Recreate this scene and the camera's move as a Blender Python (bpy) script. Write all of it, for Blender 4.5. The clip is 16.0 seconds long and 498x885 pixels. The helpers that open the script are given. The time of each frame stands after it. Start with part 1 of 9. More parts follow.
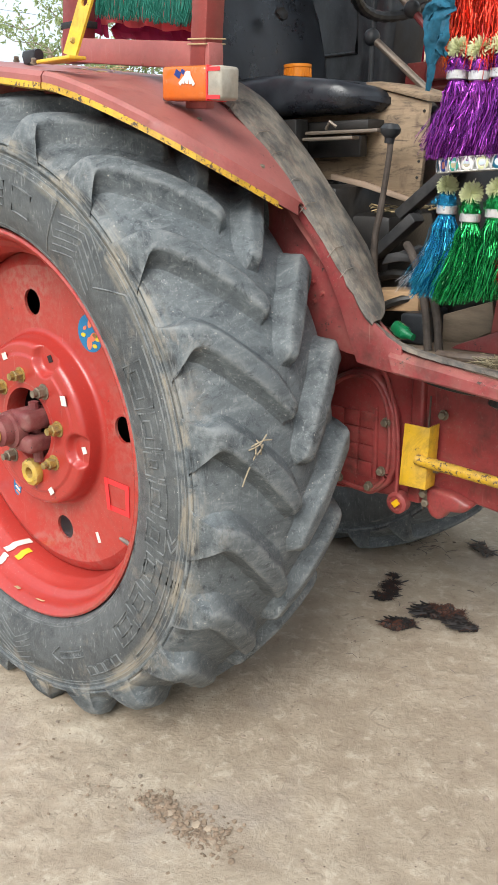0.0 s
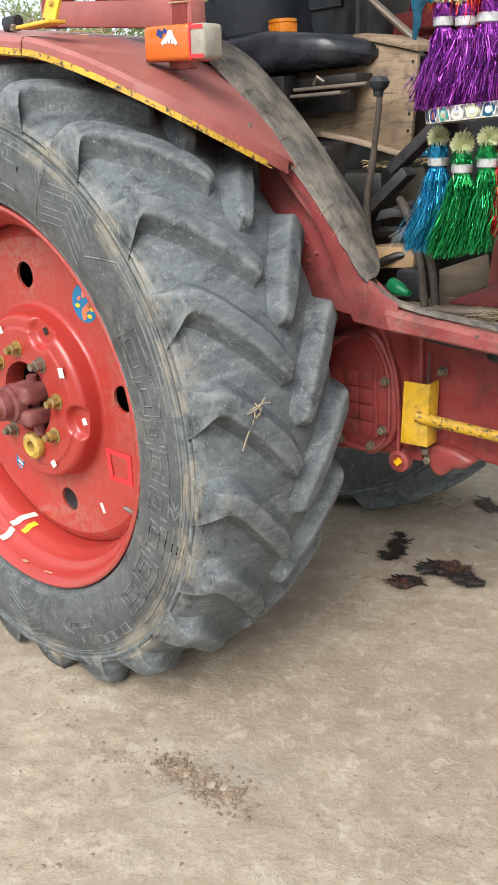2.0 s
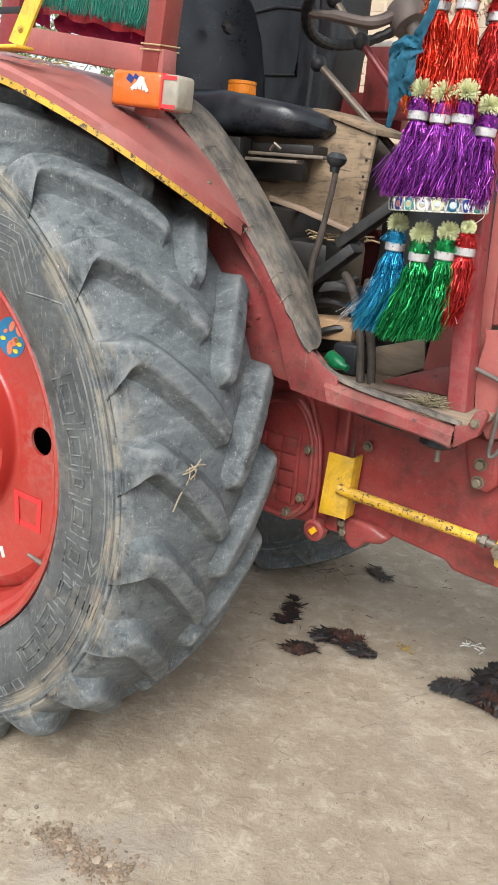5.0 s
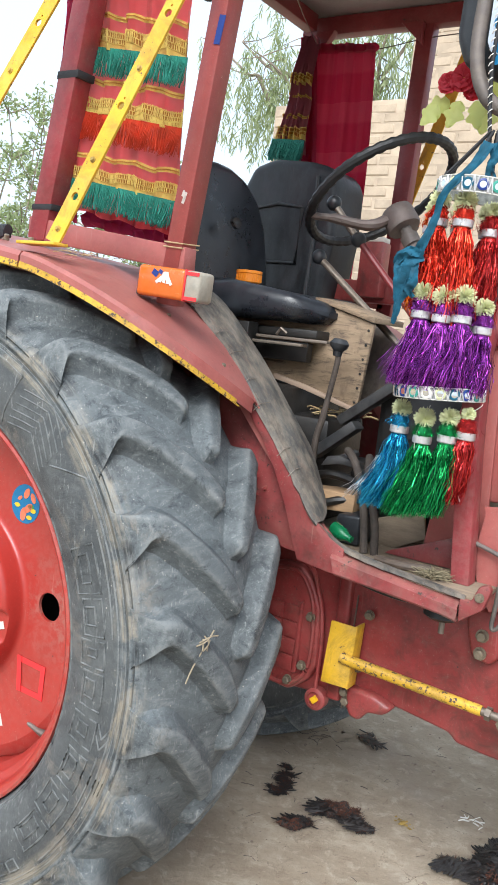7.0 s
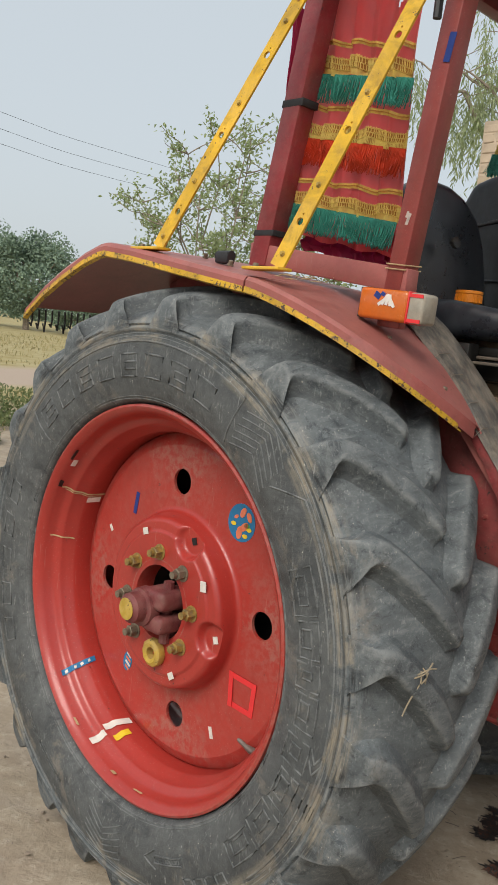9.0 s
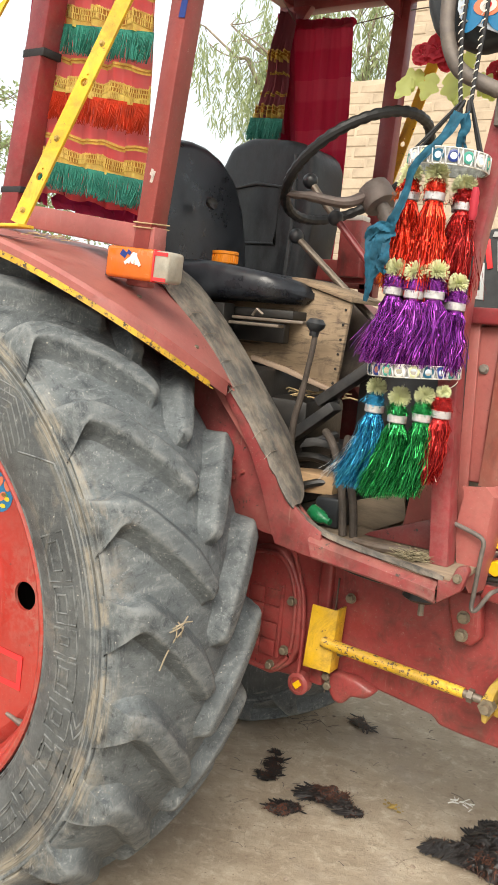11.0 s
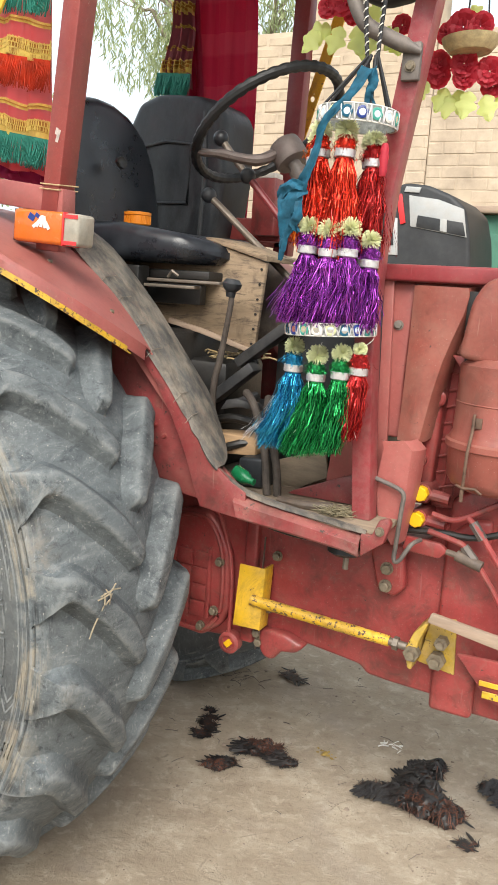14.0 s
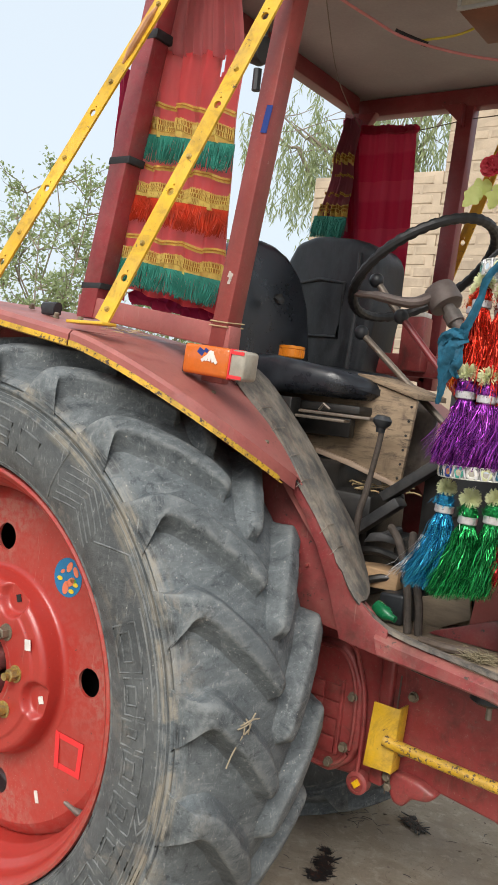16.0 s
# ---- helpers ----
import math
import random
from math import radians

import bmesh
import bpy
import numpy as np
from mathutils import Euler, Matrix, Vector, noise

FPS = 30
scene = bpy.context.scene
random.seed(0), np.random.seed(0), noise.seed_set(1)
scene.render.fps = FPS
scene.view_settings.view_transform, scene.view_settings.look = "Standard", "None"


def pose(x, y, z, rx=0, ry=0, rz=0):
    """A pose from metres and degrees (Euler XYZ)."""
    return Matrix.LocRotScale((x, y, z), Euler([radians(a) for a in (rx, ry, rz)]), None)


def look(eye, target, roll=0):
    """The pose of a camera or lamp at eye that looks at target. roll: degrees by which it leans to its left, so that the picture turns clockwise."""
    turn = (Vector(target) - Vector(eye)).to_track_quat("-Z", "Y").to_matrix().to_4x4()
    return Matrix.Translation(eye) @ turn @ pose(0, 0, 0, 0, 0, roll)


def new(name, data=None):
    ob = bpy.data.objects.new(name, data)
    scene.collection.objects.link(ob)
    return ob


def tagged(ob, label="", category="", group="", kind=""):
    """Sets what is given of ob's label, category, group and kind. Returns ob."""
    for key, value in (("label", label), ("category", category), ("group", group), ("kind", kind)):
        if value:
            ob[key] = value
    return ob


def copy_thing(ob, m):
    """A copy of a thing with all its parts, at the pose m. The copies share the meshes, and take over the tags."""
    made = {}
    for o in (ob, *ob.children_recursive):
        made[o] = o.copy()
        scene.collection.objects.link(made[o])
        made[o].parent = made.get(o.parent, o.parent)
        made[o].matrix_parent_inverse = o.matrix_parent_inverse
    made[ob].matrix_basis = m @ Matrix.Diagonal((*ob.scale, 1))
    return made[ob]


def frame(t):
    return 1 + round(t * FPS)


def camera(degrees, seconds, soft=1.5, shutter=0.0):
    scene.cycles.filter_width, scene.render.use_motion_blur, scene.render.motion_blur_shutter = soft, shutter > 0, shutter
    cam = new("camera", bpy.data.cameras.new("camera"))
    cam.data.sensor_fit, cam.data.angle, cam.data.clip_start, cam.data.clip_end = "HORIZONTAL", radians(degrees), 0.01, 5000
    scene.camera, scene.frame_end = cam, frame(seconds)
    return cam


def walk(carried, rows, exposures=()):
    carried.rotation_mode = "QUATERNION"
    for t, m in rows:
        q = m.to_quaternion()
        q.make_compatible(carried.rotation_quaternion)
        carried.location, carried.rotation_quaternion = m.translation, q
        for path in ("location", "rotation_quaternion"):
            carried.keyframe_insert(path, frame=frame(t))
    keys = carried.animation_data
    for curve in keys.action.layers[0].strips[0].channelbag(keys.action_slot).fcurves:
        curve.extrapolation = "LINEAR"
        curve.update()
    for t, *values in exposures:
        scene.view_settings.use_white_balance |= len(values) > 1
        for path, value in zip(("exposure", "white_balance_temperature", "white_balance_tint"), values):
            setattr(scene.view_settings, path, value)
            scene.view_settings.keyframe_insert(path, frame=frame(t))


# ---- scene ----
cam = camera(32.89, 16.0, soft=1.6)
# seconds, place, yaw, pitch, roll
PATH = [
    (0.0, 1.8488, -1.1248, 1.3912, 41.594, -18.210, 1.073),
    (0.5, 1.8466, -1.1228, 1.3877, 41.557, -19.037, 1.553),
    (1.0, 1.8471, -1.1174, 1.3835, 41.477, -19.652, 2.134),
    (1.5, 1.8507, -1.1109, 1.3777, 41.231, -20.328, 3.138),
    (2.0, 1.8573, -1.1177, 1.3821, 41.138, -20.415, 3.411),
    (2.5, 1.8610, -1.1208, 1.3797, 40.854, -20.015, 3.100),
    (3.0, 1.8545, -1.1208, 1.3890, 41.362, -19.743, 1.662),
    (3.5, 1.8318, -1.1188, 1.3821, 41.722, -19.654, 0.154),
    (4.0, 1.7776, -1.1260, 1.4027, 38.857, -19.291, -2.973),
    (4.2, 1.7573, -1.1295, 1.4066, 37.752, -18.818, -3.934),
    (6.3, 1.7058, -1.2108, 1.4282, 31.802, -14.269, -5.132),
    (6.5, 1.7004, -1.2206, 1.4461, 31.716, -12.469, -5.874),
    (7.0, 1.6785, -1.2485, 1.4675, 32.983, -7.465, -6.128),
    (7.5, 1.6683, -1.2434, 1.4760, 36.542, -5.873, -5.562),
    (8.0, 1.6481, -1.2620, 1.4764, 41.791, -6.516, -5.137),
    (8.5, 1.6214, -1.2788, 1.4702, 45.833, -7.004, -5.731),
    (9.0, 1.6220, -1.2731, 1.4657, 46.016, -7.445, -5.837),
    (9.5, 1.6513, -1.2466, 1.4615, 40.190, -7.725, -5.952),
    (10.0, 1.6886, -1.2257, 1.4631, 35.713, -7.675, -5.537),
    (10.2, 1.7106, -1.2010, 1.4573, 35.462, -7.746, -5.527),
    (12.3, 1.7095, -1.1849, 1.4621, 27.444, -9.840, -4.064),
    (12.5, 1.7107, -1.1794, 1.4577, 27.288, -10.058, -3.969),
    (13.0, 1.7100, -1.1825, 1.4559, 27.159, -10.442, -3.612),
    (13.5, 1.7118, -1.1858, 1.4565, 27.176, -10.573, -3.528),
    (14.0, 1.7125, -1.1897, 1.4628, 27.303, -10.564, -3.647),
    (14.5, 1.6836, -1.2162, 1.4954, 30.385, -8.387, -5.619),
    (15.0, 1.6755, -1.2310, 1.5007, 33.106, -6.367, -6.106),
    (15.5, 1.6732, -1.2490, 1.5081, 34.021, -3.779, -6.227),
    (16.0, 1.6632, -1.2585, 1.5024, 35.526, -3.636, -6.434),
]
walk(cam, [(t, pose(x, y, z, 90 + pitch, roll, yaw)) for t, x, y, z, yaw, pitch, roll in PATH],
     exposures=[(0.0, 0.76, 6400, 9), (2.0, 0.80, 6450, 9), (4.0, 0.80, 6450, 9), (6.5, 0.81, 6150, 10), (7.0, 0.81, 6050, 9), (7.5, 0.52, 6150, 9), (8.0, 0.25, 6400, 9), (8.5, 0.0, 6750, 10), (9.0, -0.03, 6800, 10), (9.5, 0.30, 7000, 10), (10.0, 0.64, 7400, 10), (12.5, 0.90, 6700, 9), (14.0, 0.86, 6700, 9), (14.5, 0.83, 6450, 9), (15.0, 0.71, 6400, 10), (15.5, 0.47, 6500, 10), (16.0, 0.40, 6600, 10)])

# ---- light: a hazy, overcast day ----
world = bpy.data.worlds.new("hazy_sky")
scene.world = world
world.use_nodes = True
wn, wl = world.node_tree.nodes, world.node_tree.links
wn.clear()
sky = wn.new("ShaderNodeTexSky")
sky.sky_type, sky.sun_disc = "NISHITA", False
sky.sun_elevation, sky.sun_rotation = radians(46), radians(157)
sky.air_density, sky.dust_density, sky.ozone_density = 1.0, 6.0, 1.0
SKY, SUN = 0.112, 2.2
haze = wn.new("ShaderNodeMix")
haze.data_type = "RGBA"
haze.inputs[0].default_value = 0.72
haze.inputs[7].default_value = (6.75, 7.6, 8.3, 1)
bg = wn.new("ShaderNodeBackground")
bg.inputs[1].default_value = SKY
wo = wn.new("ShaderNodeOutputWorld")
wl.new(sky.outputs[0], haze.inputs[6])
wl.new(haze.outputs[2], bg.inputs[0])
wl.new(bg.outputs[0], wo.inputs[0])
sun_data = bpy.data.lights.new("sun", "SUN")
sun_data.energy, sun_data.angle, sun_data.color = SUN, radians(35), (1.0, 0.985, 0.95)
sun = new("sun", sun_data)
sun.matrix_world = look((3.5, -8.0, 9.5), (0.3, 0.6, 0.8))

# ---- tools ----
def mesh_of(name, bm, material, smooth=35):
    bmesh.ops.recalc_face_normals(bm, faces=bm.faces)
    me = bpy.data.meshes.new(name)
    bm.to_mesh(me)
    bm.free()
    finish(me, material, smooth)
    return me


def finish(me, material, smooth=35):
    for m in material if isinstance(material, (list, tuple)) else (material,):
        me.materials.append(m)
    if smooth:
        me.shade_smooth()
        me.set_sharp_from_angle(angle=radians(smooth))


def part(name, bm, material, parent=None, label="", smooth=35):
    ob = new(name, bm if isinstance(bm, bpy.types.Mesh) else mesh_of(name, bm, material, smooth))
    ob.parent = parent
    if label:
        ob["label"] = label
    return ob


def thing(name, label, category, at=(0, 0, 0), kind="", group=""):
    """An empty at the base of a thing; its parts are built round it in the world and then hung under it."""
    ob = new(name)
    ob.empty_display_size = 0.1
    return tagged(ob, label, category, group, kind)


def raw(name, verts, faces, material, parent=None, label="", smooth=35):
    me = bpy.data.meshes.new(name)
    me.from_pydata([tuple(v) for v in verts], [], faces)
    finish(me, material, smooth)
    me.validate()
    return part(name, me, material, parent, label)


def V(*a):
    return Vector(a)


def bevel(bm, edges, w, seg=2):
    if w > 0:
        bmesh.ops.bevel(bm, geom=list(edges), offset=w, segments=seg, profile=0.5, affect="EDGES", clamp_overlap=True)


def box(bm, c, s, bev=0.004, seg=2, m=None):
    g = bmesh.ops.create_cube(bm, size=1)
    vs = g["verts"]
    t = Matrix.Translation(c) @ (m or Matrix()) @ Matrix.Diagonal((*s, 1))
    bmesh.ops.transform(bm, matrix=t, verts=vs)
    bevel(bm, {e for v in vs for e in v.link_edges}, bev, seg)
    return bm


def prism(bm, pts, y0, y1, bev=0.003, seg=2, axis="y"):
    """A plate with the outline pts, (x, z) pairs, from y0 to y1 (or the like along another axis)."""
    def place(p, h):
        return {"y": (p[0], h, p[1]), "z": (p[0], p[1], h), "x": (h, p[0], p[1])}[axis]
    a = [bm.verts.new(place(p, y0)) for p in pts]
    b = [bm.verts.new(place(p, y1)) for p in pts]
    fs = [bm.faces.new(a), bm.faces.new(b[::-1])]
    n = len(pts)
    for i in range(n):
        fs.append(bm.faces.new((a[i], a[(i + 1) % n], b[(i + 1) % n], b[i])))
    bmesh.ops.recalc_face_normals(bm, faces=fs)
    bevel(bm, {e for f in fs for e in f.edges}, bev, seg)
    return bm


def ring_frame(d, up=(0, 0, 1)):
    d = Vector(d).normalized()
    u = Vector(up)
    if abs(d.dot(u)) > 0.95:
        u = V(1, 0, 0)
    a = d.cross(u).normalized()
    return a, a.cross(d).normalized()


def tube(bm, pts, r, n=10, closed=False, caps=True, flat=1.0):
    """A round bar along the points; r is a number or one for each point."""
    pts = [Vector(p) for p in pts]
    k = len(pts)
    rs = r if isinstance(r, (list, tuple)) else [r] * k
    rings = []
    for i, p in enumerate(pts):
        d = (pts[(i + 1) % k] - pts[i - 1]) if closed or 0 < i < k - 1 else (pts[1] - pts[0] if i == 0 else pts[-1] - pts[-2])
        a, b = ring_frame(d)
        rings.append([bm.verts.new(p + rs[i] * (math.cos(t) * a + flat * math.sin(t) * b)) for t in (2 * math.pi * j / n for j in range(n))])
    for i in range(k if closed else k - 1):
        q, w = rings[i], rings[(i + 1) % k]
        for j in range(n):
            bm.faces.new((q[j], q[(j + 1) % n], w[(j + 1) % n], w[j]))
    if caps and not closed:
        bm.faces.new(rings[0][::-1])
        bm.faces.new(rings[-1])
    return bm


def bend(pts, n=6):
    """A smooth line through the points (Catmull-Rom)."""
    p = [Vector(a) for a in pts]
    p = [2 * p[0] - p[1], *p, 2 * p[-1] - p[-2]]
    out = []
    for i in range(1, len(p) - 2):
        for j in range(n):
            t = j / n
            out.append(0.5 * (2 * p[i] + (p[i + 1] - p[i - 1]) * t + (2 * p[i - 1] - 5 * p[i] + 4 * p[i + 1] - p[i + 2]) * t * t
                              + (3 * p[i] - p[i - 1] - 3 * p[i + 1] + p[i + 2]) * t ** 3))
    return out + [p[-2]]


def lathe(bm, prof, c, axis=(0, 1, 0), n=48, closed=False):
    """The profile, (radius, height) pairs, turned round the axis through c."""
    a, b = ring_frame(axis)
    d, c = Vector(axis).normalized(), Vector(c)
    rings = []
    for r, h in prof:
        if r < 1e-6:
            rings.append([bm.verts.new(c + h * d)])
        else:
            rings.append([bm.verts.new(c + h * d + r * (math.cos(t) * a + math.sin(t) * b)) for t in (2 * math.pi * j / n for j in range(n))])
    for i in range(len(rings) if closed else len(rings) - 1):
        q, w = rings[i], rings[(i + 1) % len(rings)]
        for j in range(n):
            k = (j + 1) % n
            f = [q[j % len(q)], q[k % len(q)], w[k % len(w)], w[j % len(w)]]
            f = list(dict.fromkeys(f))
            if len(f) > 2:
                bm.faces.new(f)
    return bm


def rod(bm, p0, p1, r, n=12, r1=None):
    return tube(bm, [p0, p1], [r, r if r1 is None else r1], n)


def ball(bm, c, r, n=10, squash=(1, 1, 1)):
    g = bmesh.ops.create_uvsphere(bm, u_segments=n + 4, v_segments=n, radius=1)
    bmesh.ops.transform(bm, matrix=Matrix.Translation(c) @ Matrix.Diagonal((r * squash[0], r * squash[1], r * squash[2], 1)), verts=g["verts"])
    return bm


def hexbolt(bm, c, axis, r=0.011, h=0.009, washer=True):
    r *= 0.85
    c, d = Vector(c), Vector(axis).normalized()
    if washer:
        rod(bm, c - d * 0.001, c + d * 0.002, r * 1.3, 14)
    tube(bm, [c, c + d * h, c + d * (h + 0.0015)], [r, r, r * 0.8], 6)
    return bm


def sheet(bm, rows, thick, bev=0.0):
    """A skin through rows of points (all rows alike long), given thickness along its normals."""
    g = [[bm.verts.new(p) for p in row] for row in rows]
    fs = [bm.faces.new((g[i][j], g[i][j + 1], g[i + 1][j + 1], g[i + 1][j])) for i in range(len(g) - 1) for j in range(len(g[0]) - 1)]
    bmesh.ops.recalc_face_normals(bm, faces=fs)
    bmesh.ops.solidify(bm, geom=fs, thickness=thick)
    return bm


def B():
    return bmesh.new()


# ---- materials ----
def shader(name):
    m = bpy.data.materials.new(name)
    m.use_nodes = True
    nt = m.node_tree
    return m, nt.nodes, nt.links, nt.nodes["Principled BSDF"]


def noise_node(n, l, co, scale, detail=4, rough=0.6, dist=0.0):
    t = n.new("ShaderNodeTexNoise")
    t.inputs["Scale"].default_value, t.inputs["Detail"].default_value = scale, detail
    t.inputs["Roughness"].default_value, t.inputs["Distortion"].default_value = rough, dist
    l.new(co, t.inputs["Vector"])
    return t.outputs["Fac"]


def ramp(n, l, fac, a, b):
    r = n.new("ShaderNodeMapRange")
    r.inputs[1].default_value, r.inputs[2].default_value = a, b
    l.new(fac, r.inputs[0])
    return r.outputs[0]


def mixc(n, l, fac, a, b, mode="MIX"):
    x = n.new("ShaderNodeMix")
    x.data_type, x.blend_type = "RGBA", mode
    for s, v in ((0, fac), (6, a), (7, b)):
        if isinstance(v, (int, float)):
            x.inputs[s].default_value = v
        elif isinstance(v, tuple):
            x.inputs[s].default_value = (*v, 1)
        else:
            l.new(v, x.inputs[s])
    return x.outputs[2]


def maths(n, l, op, a, b):
    x = n.new("ShaderNodeMath")
    x.operation = op
    for i, v in enumerate((a, b)):
        if isinstance(v, (int, float)):
            x.inputs[i].default_value = v
        else:
            l.new(v, x.inputs[i])
    return x.outputs[0]


def surface(name, base, rough=0.5, metal=0.0, vary=0.25, scale=6.0, dust=0.0, dust_col=(0.42, 0.33, 0.24), chips=0.0, chip_col=(0.05, 0.035, 0.03),
            bump=0.15, grain=120.0, up=0.0, sheen=0.0, spec=0.5, stretch=None, random_hue=0.0, coat=0.0, grime=0.0, specks=0.0, edge=0.0, film=0.0, chip_scale=38, turn=None):
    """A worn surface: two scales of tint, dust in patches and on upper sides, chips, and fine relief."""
    m, n, l, p = shader(name)
    co = n.new("ShaderNodeTexCoord").outputs["Object"]
    if stretch:
        mp = n.new("ShaderNodeMapping")
        mp.inputs["Scale"].default_value = stretch
        if turn:
            mp.vector_type = "TEXTURE"
            mp.inputs["Rotation"].default_value = turn
            mp.inputs["Scale"].default_value = tuple(1 / q for q in stretch)
        l.new(co, mp.inputs[0])
        co = mp.outputs[0]
    big, fine = noise_node(n, l, co, scale, 5, 0.65), noise_node(n, l, co, grain, 3, 0.7)
    dark = tuple(c * (1 - vary) for c in base)
    lite = tuple(min(1, c * (1 + vary) + 0.02 * vary) for c in base)
    col = mixc(n, l, ramp(n, l, big, 0.3, 0.7), dark, lite)
    col = mixc(n, l, maths(n, l, "MULTIPLY", ramp(n, l, fine, 0.35, 0.75), 0.25), col, tuple(c * 0.6 for c in base))
    if random_hue:
        oi = n.new("ShaderNodeObjectInfo").outputs["Random"]
        col = mixc(n, l, maths(n, l, "MULTIPLY", oi, random_hue), col, tuple(c * 0.5 for c in base))
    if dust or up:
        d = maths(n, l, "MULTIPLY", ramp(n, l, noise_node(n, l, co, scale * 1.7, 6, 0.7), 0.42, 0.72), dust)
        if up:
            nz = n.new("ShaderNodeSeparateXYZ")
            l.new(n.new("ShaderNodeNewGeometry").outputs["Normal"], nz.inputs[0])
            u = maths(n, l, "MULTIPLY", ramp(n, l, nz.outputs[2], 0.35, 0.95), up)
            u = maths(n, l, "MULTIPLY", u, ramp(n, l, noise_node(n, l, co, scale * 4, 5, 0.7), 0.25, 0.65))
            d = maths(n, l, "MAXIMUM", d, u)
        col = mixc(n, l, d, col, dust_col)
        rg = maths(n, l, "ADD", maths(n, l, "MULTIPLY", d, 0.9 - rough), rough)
    else:
        rg = maths(n, l, "ADD", maths(n, l, "MULTIPLY", big, 0.2), rough - 0.1)
    if chips:
        c = ramp(n, l, noise_node(n, l, co, chip_scale, 6, 0.75), 0.70 - chips * 0.12, 0.72 - chips * 0.12)
        col = mixc(n, l, c, col, chip_col)
    if film:
        f = noise_node(n, l, co, 26, 9, 0.78, 0.7)
        col = mixc(n, l, maths(n, l, "MULTIPLY", ramp(n, l, f, 0.54, 0.66), film), col, (0.23, 0.125, 0.09))
        col = mixc(n, l, maths(n, l, "MULTIPLY", ramp(n, l, f, 0.45, 0.34), film), col, tuple(c * 0.45 for c in base))
        col = mixc(n, l, maths(n, l, "MULTIPLY", ramp(n, l, noise_node(n, l, co, 95, 7, 0.8), 0.60, 0.66), film * 1.1), col, (0.32, 0.21, 0.16))
    if grime:
        g = maths(n, l, "MULTIPLY", ramp(n, l, noise_node(n, l, co, 11, 7, 0.72, 0.8), 0.50, 0.68), grime)
        col = mixc(n, l, g, col, (0.045, 0.032, 0.026))
        mp2 = n.new("ShaderNodeMapping")
        mp2.inputs["Scale"].default_value = (55, 55, 5)
        l.new(co, mp2.inputs[0])
        col = mixc(n, l, maths(n, l, "MULTIPLY", ramp(n, l, noise_node(n, l, mp2.outputs[0], 1.0, 4, 0.6), 0.55, 0.75), grime * 0.5), col, (0.10, 0.065, 0.05))
    if specks:
        v = n.new("ShaderNodeTexVoronoi")
        v.inputs["Scale"].default_value = 130
        l.new(co, v.inputs["Vector"])
        col = mixc(n, l, maths(n, l, "MULTIPLY", ramp(n, l, v.outputs["Distance"], 0.16, 0.09), maths(n, l, "MULTIPLY", ramp(n, l, big, 0.42, 0.6), specks)), col, (0.55, 0.48, 0.40))
        sc = n.new("ShaderNodeMapping")
        sc.inputs["Scale"].default_value, sc.inputs["Rotation"].default_value = (140, 140, 9), (0.5, 0.9, 0.3)
        l.new(co, sc.inputs[0])
        col = mixc(n, l, maths(n, l, "MULTIPLY", ramp(n, l, noise_node(n, l, sc.outputs[0], 1.0, 2, 0.5), 0.70, 0.74), specks * 0.55), col, (0.50, 0.40, 0.34))
    if edge:
        pt = n.new("ShaderNodeNewGeometry").outputs["Pointiness"]
        w = maths(n, l, "MULTIPLY", ramp(n, l, pt, 0.535, 0.60), ramp(n, l, noise_node(n, l, co, 45, 5, 0.7), 0.42, 0.58))
        col = mixc(n, l, maths(n, l, "MULTIPLY", w, edge), col, (0.34, 0.27, 0.22))
    l.new(col, p.inputs["Base Color"])
    l.new(rg, p.inputs["Roughness"])
    p.inputs["Metallic"].default_value = metal
    p.inputs["Specular IOR Level"].default_value = spec
    p.inputs["Coat Weight"].default_value = coat
    p.inputs["Sheen Weight"].default_value = sheen
    if bump:
        b = n.new("ShaderNodeBump")
        b.inputs["Strength"].default_value, b.inputs["Distance"].default_value = bump, 0.004
        l.new(maths(n, l, "ADD", maths(n, l, "MULTIPLY", fine, 0.4), big), b.inputs["Height"])
        l.new(b.outputs[0], p.inputs["Normal"])
    return m


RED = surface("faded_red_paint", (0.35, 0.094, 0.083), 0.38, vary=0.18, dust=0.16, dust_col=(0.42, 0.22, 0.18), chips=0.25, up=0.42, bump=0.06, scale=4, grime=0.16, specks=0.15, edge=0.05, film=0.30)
RED_WHEEL = surface("glossy_red_wheel_paint", (0.40, 0.036, 0.027), 0.32, vary=0.09, dust=0.03, dust_col=(0.36, 0.10, 0.07), chips=0.3, bump=0.04, scale=2.5, coat=0.2, grime=0.12, specks=0.30, edge=0.35)
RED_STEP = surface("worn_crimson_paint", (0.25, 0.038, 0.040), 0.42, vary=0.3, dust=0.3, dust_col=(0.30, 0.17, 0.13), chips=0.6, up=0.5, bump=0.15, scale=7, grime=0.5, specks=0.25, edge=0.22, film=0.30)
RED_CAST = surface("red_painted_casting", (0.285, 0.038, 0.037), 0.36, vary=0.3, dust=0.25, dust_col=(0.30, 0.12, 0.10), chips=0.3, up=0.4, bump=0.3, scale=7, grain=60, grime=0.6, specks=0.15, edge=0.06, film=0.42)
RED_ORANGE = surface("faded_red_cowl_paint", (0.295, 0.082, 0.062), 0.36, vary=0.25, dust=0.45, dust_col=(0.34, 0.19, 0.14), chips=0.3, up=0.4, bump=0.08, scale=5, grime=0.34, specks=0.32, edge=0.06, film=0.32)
MAROON = surface("dark_red_frame_paint", (0.20, 0.022, 0.026), 0.4, vary=0.2, dust=0.15, dust_col=(0.35, 0.2, 0.17), chips=0.3, bump=0.05, scale=6, film=0.20)
